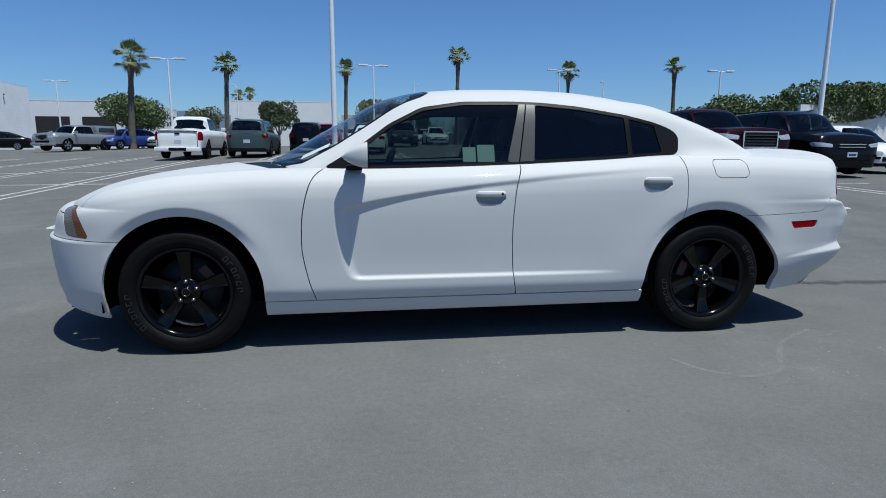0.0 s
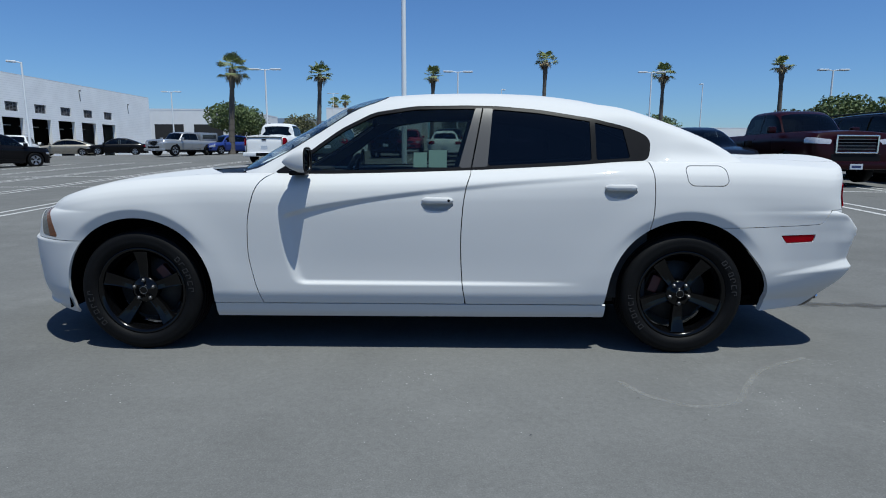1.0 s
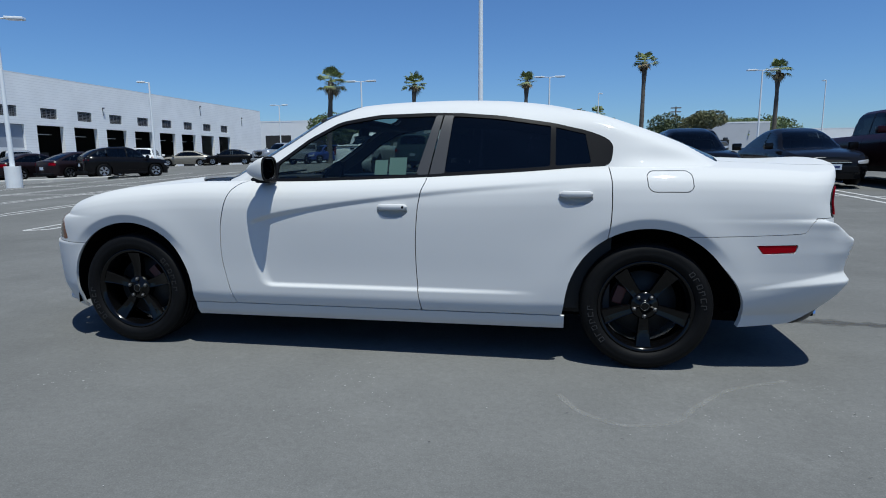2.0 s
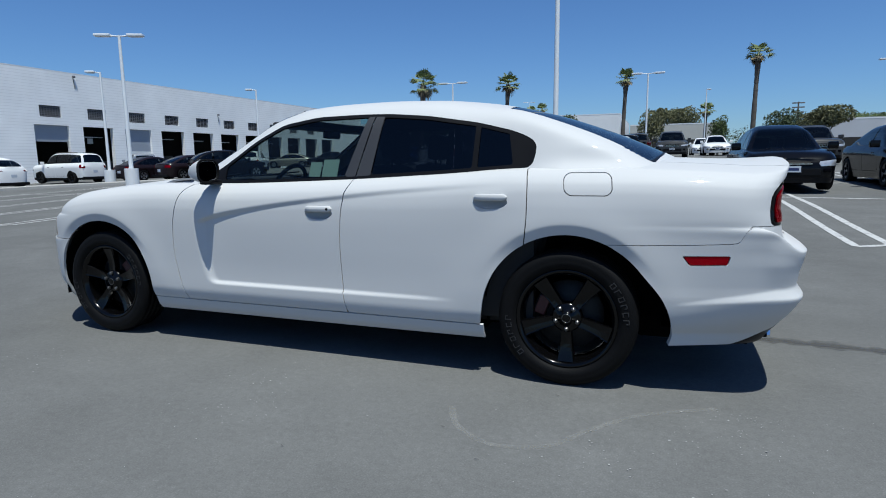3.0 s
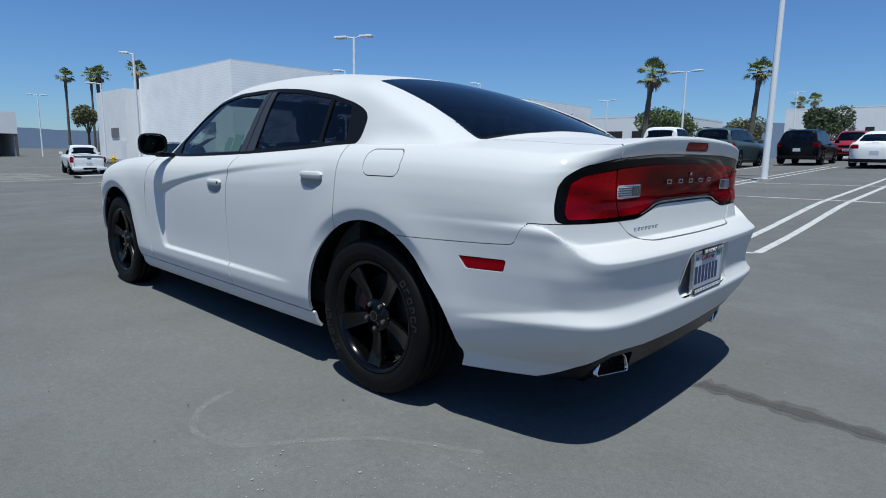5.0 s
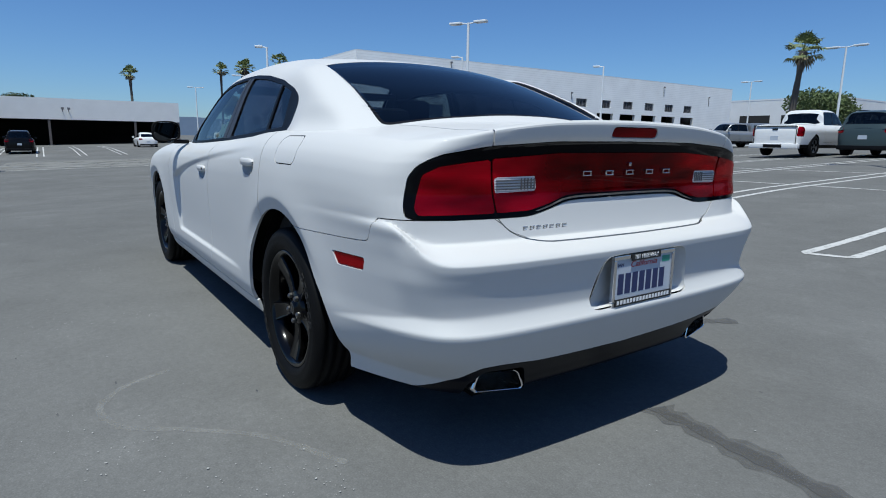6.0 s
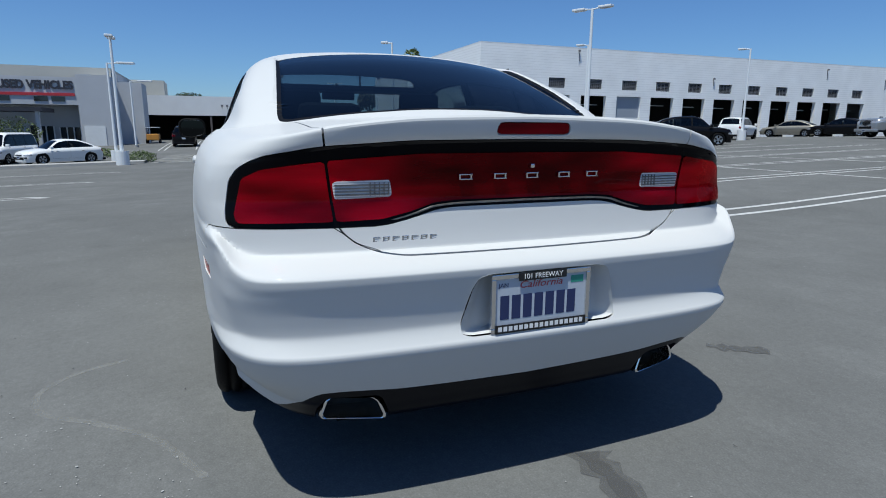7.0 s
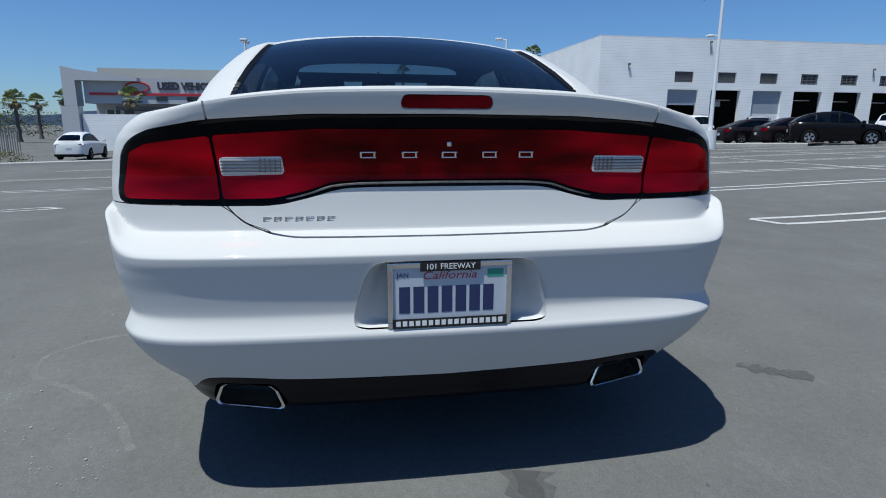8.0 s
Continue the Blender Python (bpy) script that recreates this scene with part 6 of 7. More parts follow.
street_lamp(-27.7, 34.8, 6.75, (210,), 0.8, plinth=0.72, label="white steel lamp on a round concrete plinth, one flat head")
street_lamp(-30.6, 9.45, 6.1, (245,), 0.65, base_z=-0.35, plinth=0.72, label="white steel lamp on a round concrete plinth, one flat head")
street_lamp(-53.0, 14.5, 6.6, (245,), 1.1, base_z=-0.4, label=SINGLE)
street_lamp(-28.2, -5.0, 5.25, (0, 180), 0.55, base_z=-0.75, plinth=0.72, label="white steel lamp on a round concrete plinth, two small heads")
street_lamp(-36.0, -6.3, 4.8, (80,), 1.5, base_z=-0.75, plinth=0.5, label=SINGLE)
street_lamp(-55.6, -7.3, 5.15, (80,), 1.8, base_z=-0.5, label=SINGLE)
street_lamp(-78, 15.3, 7.15, (80, 260), 1.0, base_z=-0.5, label=DOUBLE)
for k, (x, y, top, c, lean) in enumerate(((-16.9, 42.0, 8.35, 1.6, 0.35), (-13.0, 55.6, 9.75, 1.55, 0.3), (-1.7, 61.5, 10.35, 1.45, 0.2), (10.4, 60.0, 11.75, 1.5, 0.1), (25.6, 67.0, 11.5, 1.7, 0.0), (34.4, 57.5, 10.9, 1.35, -0.2),
                                       (-26.0, 131.0, 13.2, 2.0, 0.2), (-24.0, 134.0, 13.9, 1.9, 0.1), (-105, 11.4, 12.0, 1.8, -1.0), (-122.8, 29.5, 15.5, 2.0, 0.3), (-131, 36.1, 17.1, 2.2, 0.3),
                                       (-69, 18.7, 9.9, 1.45, 0.8), (-91, 30.6, 14.1, 2.0, 0.5), (-77, -39.8, 5.2, 1.9, 0.1), (-96, -46, 5.6, 1.9, 0.1), (-116, -50.6, 7.4, 2.3, 0.1), (8.3, 92, 9.1, 1.6, 0.1), (-110, -60, 7.0, 2.2, 0.2))):
    fan_palm(x, y, top, c, lean, seed=11 + k, base_z=-0.8 if x < -60 else None)
fan_palm(-52.5, -18.6, 4.3, 1.5, 0.2, seed=71, label="short fan palm before the showroom", base_z=-1.1)
for k, (x, y, wide, low, top, mat, count, size) in enumerate(((-23.3, 63.0, 8.4, 2.2, 6.5, LEAF, 2200, 0.27), (-10.4, 74, 5.0, 2.6, 7.0, LEAF_DARK, 1500, 0.26), (0.9, 78, 3.4, 2.6, 7.3, LEAF_DRY, 700, 0.24),
                                                            (-23.8, 90, 6.0, 2.6, 7.6, LEAF_DRY, 900, 0.3), (7.5, 160, 11.0, 7.0, 14.2, LEAF_DRY, 1300, 0.45), (10.2, 92, 2.6, 3.0, 7.7, LEAF, 700, 0.26), (17.5, 88, 7.0, 2.0, 8.0, LEAF_DARK, 1300, 0.30), (16.85, 62, 4.4, 3.3, 6.1, LEAF_DRY, 1300, 0.22),
                                                            (2.2, 100, 4.2, 6.2, 9.4, LEAF_DRY, 900, 0.28), (33.5, 54, 6.0, 1.6, 4.9, LEAF, 1300, 0.26), (41, 56, 8.0, 1.6, 6.2, LEAF_DRY, 1500, 0.28), (-115, -3.8, 6.0, 3.5, 7.5, LEAF_DARK, 900, 0.3), (-72, 18.6, 3.0, 3.4, 6.0, LEAF_DRY, 700, 0.22), (30, 98, 16.0, 2.0, 8.8, LEAF, 2000, 0.4), (38, 110, 14, 2, 8.2, LEAF, 1500, 0.4), (48, 44, 9.0, 1.6, 6.4, LEAF_DARK, 1400, 0.28))):
    broad_tree(x, y, wide, low, top, mat, count, seed=31 + k, size=size, label={LEAF: "broad green tree beyond the lot", LEAF_DARK: "dark green leafy tree beyond the lot", LEAF_DRY: "olive-coloured tree beyond the lot"}[mat], base_z=-0.6 if x < -60 else None)
hedge("hedge", 25.0, 46.0, 33.0, 36.0, 1.1, 4.7, LEAF, 34000, 0.15, 5, "tall green hedge along the far side of the lot")
hedge("hedge", 29.5, 50.0, 30.4, 33.0, 3.0, 5.6, LEAF, 30000, 0.15, 6, "tall green hedge along the far side of the lot")
hedge("hedge", 22.5, 28.0, 35.0, 37.5, 1.1, 4.3, LEAF_DRY, 3500, 0.14, 7, "sparse olive shrubs along the far side of the lot")
hedge("hedge", -57.0, -55.5, -20.3, -16.6, -0.6, 2.05, LEAF, 1800, 0.12, 8, "clipped green hedge before the showroom")
hedge("shrubs", -32.4, -31.4, -4.9, -4.4, -0.80, -0.1, LEAF, 1100, 0.055, 9, "low green shrubs in a planter")
hedge("shrubs", -44.0, -40.5, -8.6, -7.4, -0.9, -0.35, LEAF, 500, 0.09, 21, "low green shrubs in a planter")
hedge("shrubs", -46.9, -46.2, 12.1, 12.9, -0.45, 0.15, LEAF, 500, 0.07, 22, "low green shrubs beside the hydrant")
hedge("dry_grass", -36.5, -31.2, -27.5, -20.6, -1.2, -0.35, LEAF_DRY, 4500, 0.08, 12, "dry yellow grasses in a planter")
hedge("dry_grass", -36.0, -31.4, -26.5, -20.9, -1.2, -0.25, PALM_DEAD, 1600, 0.08, 13, "olive grasses in a planter")
hedge("far_trees", -140, -70, 128, 140, 1.0, 8.0, LEAF_DARK, 9000, 0.26, 14, "far dark trees along the horizon")
hedge("far_trees", -130, -85, -75, -60, -1.0, 4.0, LEAF_DARK, 9000, 0.22, 15, "far dark trees along the horizon")
hedge("far_trees", -6, 75, 168, 180, 1.0, 9.0, LEAF_DARK, 12000, 0.26, 16, "far dark trees along the horizon")
wall = part("garden_wall", a_box(28.5, 52.0, 31.2, 31.5, 0.2, 4.0), STUCCO, None)
tagged(wall, "plain pale rendered wall under the tall hedge", "wall", kind="structure")
# yard fence, hydrant and utility pole
for k in range(14):
    y = -24.2 - 0.9 * k
    f = part("fence_panel", a_box(-45.05, -44.95, y - 0.9, y, 0.55, 0.62), LOUVRE, None)
    for q in np.linspace(y - 0.85, y - 0.05, 6):
        part("picket", a_box(-45.03, -44.97, q - 0.02, q + 0.02, -1.3, 0.75), LOUVRE, f)
    tagged(f, "grey steel picket fence panel behind the planter", "fence", "fence panels")
HYDRANT_YELLOW = plain("hydrant_yellow", (0.62, 0.40, 0.03), 0.5, vary=0.08)
hyd = thing("fire_hydrant", "yellow fire hydrant on the pavement", "fire hydrant", m=pose(-47.0, 13.2, gz(-47.0, 13.2)))
bm = bmesh.new()
tube(bm, (0, 0, 0), (0, 0, 0.62), 0.13, 0.12, 14)
tube(bm, (0, 0, 0.62), (0, 0, 0.82), 0.15, 0.05, 14)
part("body", bm, HYDRANT_YELLOW, hyd, smooth=True)
bm = bmesh.new()
tube(bm, (0, -0.24, 0.5), (0, 0.24, 0.5), 0.07, seg=12)
part("outlet", bm, HYDRANT_YELLOW, hyd)
mast = thing("utility_pole", "dark wooden utility pole with crossarms far off", "utility pole", m=pose(23.3, 108.0, 1.2))
bm = bmesh.new()
tube(bm, (0, 0, 0), (0, 0, 8.8), 0.16, 0.11, 10)
part("pole", bm, BARK, mast)
for z in (7.0, 7.8, 8.5):
    part("crossarm", a_box(-0.9, 0.9, -0.1, 0.1, z, z + 0.18), BARK, mast)

# ---- parked vehicles ----
FORMS = {
    # shoulder line, roof ridge, side pillars, open bed; x in lengths from the middle (front negative), z in heights
    "sedan": dict(shoulder=[(-0.5, 0.44), (-0.44, 0.52), (-0.22, 0.61), (0.25, 0.655), (0.44, 0.66), (0.5, 0.62)], ridge=[(-0.28, 0.58), (-0.24, 0.63), (-0.08, 0.93), (0.04, 1.0), (0.16, 0.985), (0.26, 0.90), (0.41, 0.69), (0.45, 0.60)], posts=(0.035,), bed=None),
    "hatch": dict(shoulder=[(-0.5, 0.44), (-0.45, 0.53), (-0.24, 0.60), (0.25, 0.64), (0.5, 0.62)], ridge=[(-0.31, 0.56), (-0.27, 0.62), (-0.12, 0.93), (0.02, 1.0), (0.24, 0.98), (0.38, 0.90), (0.475, 0.64), (0.49, 0.56)], posts=(0.0, 0.24), bed=None),
    "suv": dict(shoulder=[(-0.5, 0.47), (-0.475, 0.57), (-0.26, 0.625), (0.3, 0.65), (0.5, 0.66)], ridge=[(-0.30, 0.58), (-0.25, 0.65), (-0.145, 0.93), (-0.05, 0.995), (0.1, 1.0), (0.30, 0.985), (0.435, 0.945), (0.487, 0.68), (0.496, 0.58)], posts=(-0.01, 0.24), bed=None),
    "cross": dict(shoulder=[(-0.5, 0.45), (-0.465, 0.55), (-0.25, 0.62), (0.3, 0.67), (0.5, 0.67)], ridge=[(-0.30, 0.57), (-0.25, 0.64), (-0.10, 0.94), (0.02, 1.0), (0.18, 0.985), (0.34, 0.90), (0.45, 0.74), (0.48, 0.66), (0.49, 0.58)], posts=(0.01, 0.24), bed=None),
    "pickup": dict(shoulder=[(-0.5, 0.58), (-0.485, 0.64), (-0.27, 0.665), (-0.1, 0.66), (0.5, 0.64)], ridge=[(-0.26, 0.60), (-0.225, 0.66), (-0.135, 0.935), (-0.095, 0.985), (-0.03, 1.0), (0.09, 0.995), (0.118, 0.965), (0.137, 0.69), (0.144, 0.58)], posts=(-0.02,), bed=(0.16, 0.475)),
    "van": dict(shoulder=[(-0.5, 0.42), (-0.47, 0.50), (-0.36, 0.56), (0.5, 0.57)], ridge=[(-0.40, 0.52), (-0.36, 0.58), (-0.22, 0.93), (-0.12, 1.0), (0.44, 0.995), (0.485, 0.90), (0.495, 0.52)], posts=(-0.05, 0.2), bed=None),
}
HEADLAMP_FAR = plain("bright_headlamp", (0.46, 0.47, 0.49), 0.15, 0.4, coat=0.4, vary=0.25, scale=14)
TYRE_FAR, RIM_FAR = RUBBER, plain("silver_alloy", (0.42, 0.42, 0.43), 0.35, 0.8, vary=0.1)
GLASS_CAR = pane("parked_car_glass", (0.10, 0.12, 0.13))
P_WHITE = paint("parked_white", (0.74, 0.74, 0.73))
P_SILVER = paint("parked_silver", (0.36, 0.37, 0.38), 0.35, 0.6)
P_TEAL = paint("parked_grey_green", (0.06, 0.085, 0.09), 0.3, 0.3)
P_BLACK = paint("parked_black", (0.005, 0.005, 0.006), 0.2)
P_NAVY = paint("parked_dark_navy", (0.003, 0.0032, 0.0045), 0.2)
P_MAROON = paint("parked_maroon", (0.015, 0.0015, 0.003))
P_RED = paint("parked_red", (0.30, 0.015, 0.03))
P_BLUE = paint("parked_blue", (0.02, 0.04, 0.18))
P_TAN = paint("parked_tan", (0.26, 0.24, 0.20), 0.35, 0.4)
P_BROWN = paint("parked_dark_brown", (0.011, 0.007, 0.009))
P_GREY = paint("parked_dark_grey", (0.04, 0.042, 0.045))
FAR_MESHES = {}


def far_wheel(car, x, y, r, w, s, rim):
    key = (round(r, 2), round(w, 2))
    if key not in FAR_MESHES:
        t = lathe([(r * 0.62, w / 2), (r * 0.9, w / 2), (r, w * 0.4), (r, -w * 0.4), (r * 0.93, -w / 2), (r * 0.66, -w / 2), (r * 0.62, -w * 0.40)], 24)
        hub = lathe([(0.001, -w * 0.36), (r * 0.14, -w * 0.37), (r * 0.2, -w * 0.30), (r * 0.56, -w * 0.36), (r * 0.64, -w * 0.44), (r * 0.66, -w * 0.3)], 24)
        FAR_MESHES[key] = (t, hub)
    t, hub = FAR_MESHES[key]
    tyre = put("wheel", *t, TYRE_FAR, car, "black tyre")
    tyre.matrix_basis = pose(x, s * y, r, 0, 0, 0 if s < 0 else 180)
    face = put("rim", *hub, rim, tyre, "wheel rim")
    # dark bars on the rim face stand for the shaded gaps between spokes
    for k in range(5):
        bm = a_box(-0.10 * r, 0.10 * r, -w * 0.43, -w * 0.34, 0.2 * r, 0.58 * r, m=pose(0, 0, 0, 0, 72 * k, 0))
        part("spoke", bm, WELL, tyre, "dark bar standing for the shaded gap between spokes")


def parked(kind, name, label, coat, x, y, heading, L, W, H, rim=None, glass=None, base=None, plate=True):
    """A parked vehicle: lofted lower body, cabin with real panes, wheels, lamps and grille. heading: degrees, 0 faces -x, 90 faces -y."""
    form, rim, glass = FORMS[kind], rim or RIM_FAR, glass or GLASS_CAR
    g = gz(x, y) if base is None else base
    car = thing(name, label, {"pickup": "pickup truck", "van": "van", "suv": "car", "cross": "car", "hatch": "car", "sedan": "car"}[kind], "parked vehicles", pose(x, y, g, 0, 0, heading))
    r = {"sedan": 0.325, "hatch": 0.32, "suv": 0.375, "cross": 0.365, "pickup": 0.41, "van": 0.34}[kind]
    lift = {"sedan": 0.17, "hatch": 0.18, "suv": 0.23, "cross": 0.21, "pickup": 0.34, "van": 0.22}[kind]
    wx0, wx1 = -0.5 * L + 0.19 * L, 0.5 * L - {"pickup": 0.22, "suv": 0.20}.get(kind, 0.205) * L
    arch = r * 1.18
    b = W / 2
    sh = pchip([(p * L, q * H) for p, q in form["shoulder"]])
    # lower body
    n = {"pickup": 9.0, "van": 7.0, "suv": 5.5}.get(kind, 4.2)
    c = np.linspace(0, 1, 40)
    x0 = 0.28 * L
    t = np.linspace(0, math.pi / 2, 15)
    ca, sa = np.abs(np.cos(t)) ** (2 / n), np.abs(np.sin(t)) ** (2 / n)
    side = np.linspace(-x0, x0, 34)[1:-1]
    bx = np.concatenate([-x0 - ca * (0.5 * L - x0), side, x0 + (ca * (0.5 * L - x0))[::-1]])
    ky = np.concatenate([sa, np.ones(32), sa[::-1]])
    ky[0] = ky[-1] = 0
    zs = sh(bx)
    rows = []
    for v in np.linspace(0, 1, 12):
        z = lift + (zs - lift) * v
        wide = b * (0.93 + 0.07 * math.sin(math.pi * min(v * 1.15, 1.0) * 0.62)) - b * 0.10 * max(0, v - 0.86) / 0.14
        shrink = 1 - 0.012 * (1 - math.sin(math.pi * min(0.15 + v * 0.85, 1))) - (0.02 * max(0, v - 0.8) / 0.2)
        ridge = 0.012 * math.exp(-((v - 0.72) / 0.06) ** 2)
        rows.append(np.stack([bx * shrink, -ky * (wide + ridge), z], axis=1))
    top = rows[-1]
    for s in np.linspace(0, 1, 8)[1:]:
        rows.append(np.stack([top[:, 0], top[:, 1] * (1 - s), top[:, 2] + 0.05 * H * (1 - (1 - s) ** 2) * 0.6], axis=1))
    V, F = grid(np.array(rows))
    shell = mirrored(V, F)

    def arches(px, py, pz):
        d = np.full(len(px), 9.0)
        for xc in (wx0, wx1):
            d = np.minimum(d, np.hypot(px - xc, np.maximum(pz - r, 0)) - arch)
        return d
    _, shell = split(shell, arches)
    rd, lo = form["ridge"], lift
    hole = [(rd[0][0] * L + 0.18, -b * 0.82), (rd[-1][0] * L - 0.12, -b * 0.82), (rd[-1][0] * L - 0.12, b * 0.82), (rd[0][0] * L + 0.18, b * 0.82)]
    _, shell = split(shell, lambda px, py, pz: np.maximum(sdf(hole, px, py), 0.50 * H - pz))
    if form["bed"]:
        p0, p1 = form["bed"][0] * L, form["bed"][1] * L
        well = [(p0, -b * 0.83), (p1, -b * 0.83), (p1, b * 0.83), (p0, b * 0.83)]
        _, shell = split(shell, lambda px, py, pz: np.maximum(sdf(well, px, py), 0.50 * H - pz))
        bm = bmesh.new()
        box(bm, p0, p1, -b * 0.83, b * 0.83, 0.36 * H, 0.37 * H)
        for q in (-1, 1):
            box(bm, p0, p1, q * b * 0.83 - 0.01, q * b * 0.83 + 0.01, 0.37 * H, 0.62 * H)
        box(bm, p1 - 0.01, p1 + 0.01, -b * 0.83, b * 0.83, 0.37 * H, 0.62 * H)
        part("bed_liner", bm, BLACK_TRIM, car, "black bed liner")
    # lamps, grille, sill band taken from the shell
    e0, e1 = sh(np.array([-0.49 * L]))[0], sh(np.array([0.49 * L]))[0]
    truck = kind == "pickup"
    lamp_h, grille_h, grille_w, grille_c = (0.040, 0.105, 0.48, 0.80) if truck else (0.046 if kind == "hatch" else 0.034, 0.032 if kind in ("hatch", "sedan") else 0.05, 0.44, 0.84)
    front_lamp, shell = split(shell, lambda px, py, pz: np.maximum(np.maximum(np.abs(pz - 0.86 * e0 - 0.05 * H * (np.abs(py) / b - 0.75)) - lamp_h * H * (0.75 + 0.5 * (np.abs(py) / b - 0.5)), 0.54 * b - np.abs(py)), px + 0.425 * L), 0.004)
    grill, shell = split(shell, lambda px, py, pz: np.maximum(np.maximum(np.abs(pz - grille_c * e0) - grille_h * H, np.abs(py) - grille_w * b), px + 0.46 * L), 0.004)
    tall = {"suv": 0.06, "cross": 0.025, "van": 0.10, "pickup": 0.10}.get(kind, 0.055)
    zc = e1 - (0.13 if kind == "pickup" else 0.11) * H * (1.0 if kind != "sedan" else 0.8)
    inner = {"pickup": 0.84, "van": 0.84, "suv": 0.68}.get(kind, 0.58)
    back_lamp, shell = split(shell, lambda px, py, pz: np.maximum(np.maximum(np.abs(pz - zc) - tall * H, inner * b - np.abs(py)), 0.445 * L - px), 0.004)
    band, shell = split(shell, lambda px, py, pz: np.maximum(pz - lift - 0.07 * H, np.abs(px) * 0 - 1))
    for name_, mesh, mat, lab in (("headlight", front_lamp, HEADLAMP_FAR, "clear headlight"), ("tail_lamp", back_lamp, RED, "red tail lamp")):
        for m in split(mesh, lambda px, py, pz: py):
            panel(name_, m, mat, car, lab, 0.02)
    panel("grille", grill, BLACK_TRIM, car, "dark grille", 0.02)
    gzc = grille_c * e0
    for z in (np.linspace(-0.06, 0.06, 4) if truck else (0.0,) if kind in ("hatch", "sedan") else (-0.02, 0.02)):
        part("grille_bar", a_box(-0.5 * L - 0.004, -0.5 * L + 0.05, -(grille_w - 0.04) * b, (grille_w - 0.04) * b, gzc + z * H - 0.009, gzc + z * H + 0.009), STEEL if truck else CHROME, car, "bright grille bar")
    if truck:
        bm = bmesh.new()
        w_, h_ = grille_w * b, grille_h * H
        for q in (-1, 1):
            box(bm, -0.5 * L - 0.03, -0.5 * L + 0.06, q * w_ - 0.02, q * w_ + 0.02, gzc - h_, gzc + h_, bevel=0.012)
            box(bm, -0.5 * L - 0.03, -0.5 * L + 0.06, -w_ - 0.02, w_ + 0.02, gzc + q * h_ - 0.018, gzc + q * h_ + 0.018, bevel=0.012)
        part("grille_frame", bm, CHROME, car, "chrome grille frame")
        part("front_bumper", a_box(-0.5 * L - 0.06, -0.5 * L + 0.18, -0.97 * b, 0.97 * b, lift + 0.01, lift + 0.11 * H, bevel=0.05), coat, car, smooth=True)
        part("rear_bumper", a_box(0.5 * L - 0.12, 0.5 * L + 0.10, -0.96 * b, 0.96 * b, lift - 0.03, lift + 0.085 * H, bevel=0.04), CHROME if coat is not P_WHITE else coat, car, smooth=True)
        part("step_pad", a_box(0.5 * L + 0.09, 0.5 * L + 0.104, -0.36 * b, 0.36 * b, lift + 0.0, lift + 0.07 * H), BLACK_TRIM, car, "dark plate recess")
        part("tailgate_handle", a_box(0.5 * L - 0.03, 0.5 * L + 0.004, -0.10, 0.10, 0.545 * H, 0.575 * H), BLACK_TRIM, car, "dark tailgate handle")
        part("tailgate_cap", a_box(0.5 * L - 0.10, 0.5 * L - 0.005, -0.80 * b, 0.80 * b, 0.618 * H, 0.630 * H), BLACK_TRIM, car, "dark tailgate cap")
        for q in (-1, 1):
            part("gate_seam", a_box(0.5 * L - 0.06, 0.5 * L + 0.001, q * 0.82 * b - 0.006, q * 0.82 * b + 0.006, lift + 0.09 * H, 0.62 * H), GAP, car)
    if kind in ("suv", "cross", "sedan"):
        part("lower_bumper", a_box(0.5 * L - 0.16, 0.5 * L + 0.015, -0.86 * b, 0.86 * b, lift + 0.01, lift + 0.10 * H, bevel=0.03), BLACK_TRIM, car, "black lower bumper", smooth=True)
        for q in (-1, 1):
            bm = bmesh.new()
            xs_ = np.linspace(-0.06 * L, 0.36 * L, 6)
            for u, v in zip(xs_, xs_[1:]):
                tube(bm, (u, q * 0.60 * b, 0.995 * H + 0.015 - 0.10 * H * max(0, u / L - 0.26)), (v, q * 0.60 * b, 0.995 * H + 0.015 - 0.10 * H * max(0, v / L - 0.26)), 0.018, seg=6)
            if kind == "suv":
                part("roof_rail", bm, BLACK_TRIM, car, "dark roof rail")
    # bumper opening under the grille, fog lamp pockets, bumper and door seams
    mouth = lift + 0.155 * H
    part("air_intake", a_box(-0.5 * L - 0.003, -0.5 * L + 0.16, -0.58 * b, 0.58 * b, mouth - 0.055 * H, mouth + 0.045 * H, bevel=0.015), BLACK_TRIM, car, "dark lower air intake")
    for q in (-1, 1):
        part("fog_lamp", a_box(-0.5 * L + 0.02, -0.5 * L + 0.20, q * 0.72 * b - 0.07, q * 0.72 * b + 0.07, mouth - 0.01, mouth + 0.07, bevel=0.02), BLACK_GLOSS, car, "dark fog lamp pocket")
    panel("sill_band", band, BLACK_TRIM if kind != "sedan" else coat, car, "", 0.02)
    # doors cut out of the flank
    posts_x = [p * L for p in form["posts"][:1]]
    edges = [rd[1][0] * L + 0.05 * L, *posts_x, (wx1 - 0.45 * arch) if not truck else form["bed"][0] * L - 0.06]
    for u, v in zip(edges, edges[1:]):
        leaf, shell = split(shell, lambda px, py, pz, u=u, v=v: np.maximum(np.maximum(u - px, px - v), np.maximum(lift + 0.12 * H - pz, 0.6 * b - np.abs(py))), 0.009)
        for half in split(leaf, lambda px, py, pz: py):
            panel("door", half, coat, car, "", 0.02)
    panel("body", shell, coat, car, "", 0.02)
    bm = a_box(-0.47 * L, 0.47 * L, -b * 0.62, b * 0.62, lift + 0.02, lift + 0.10)
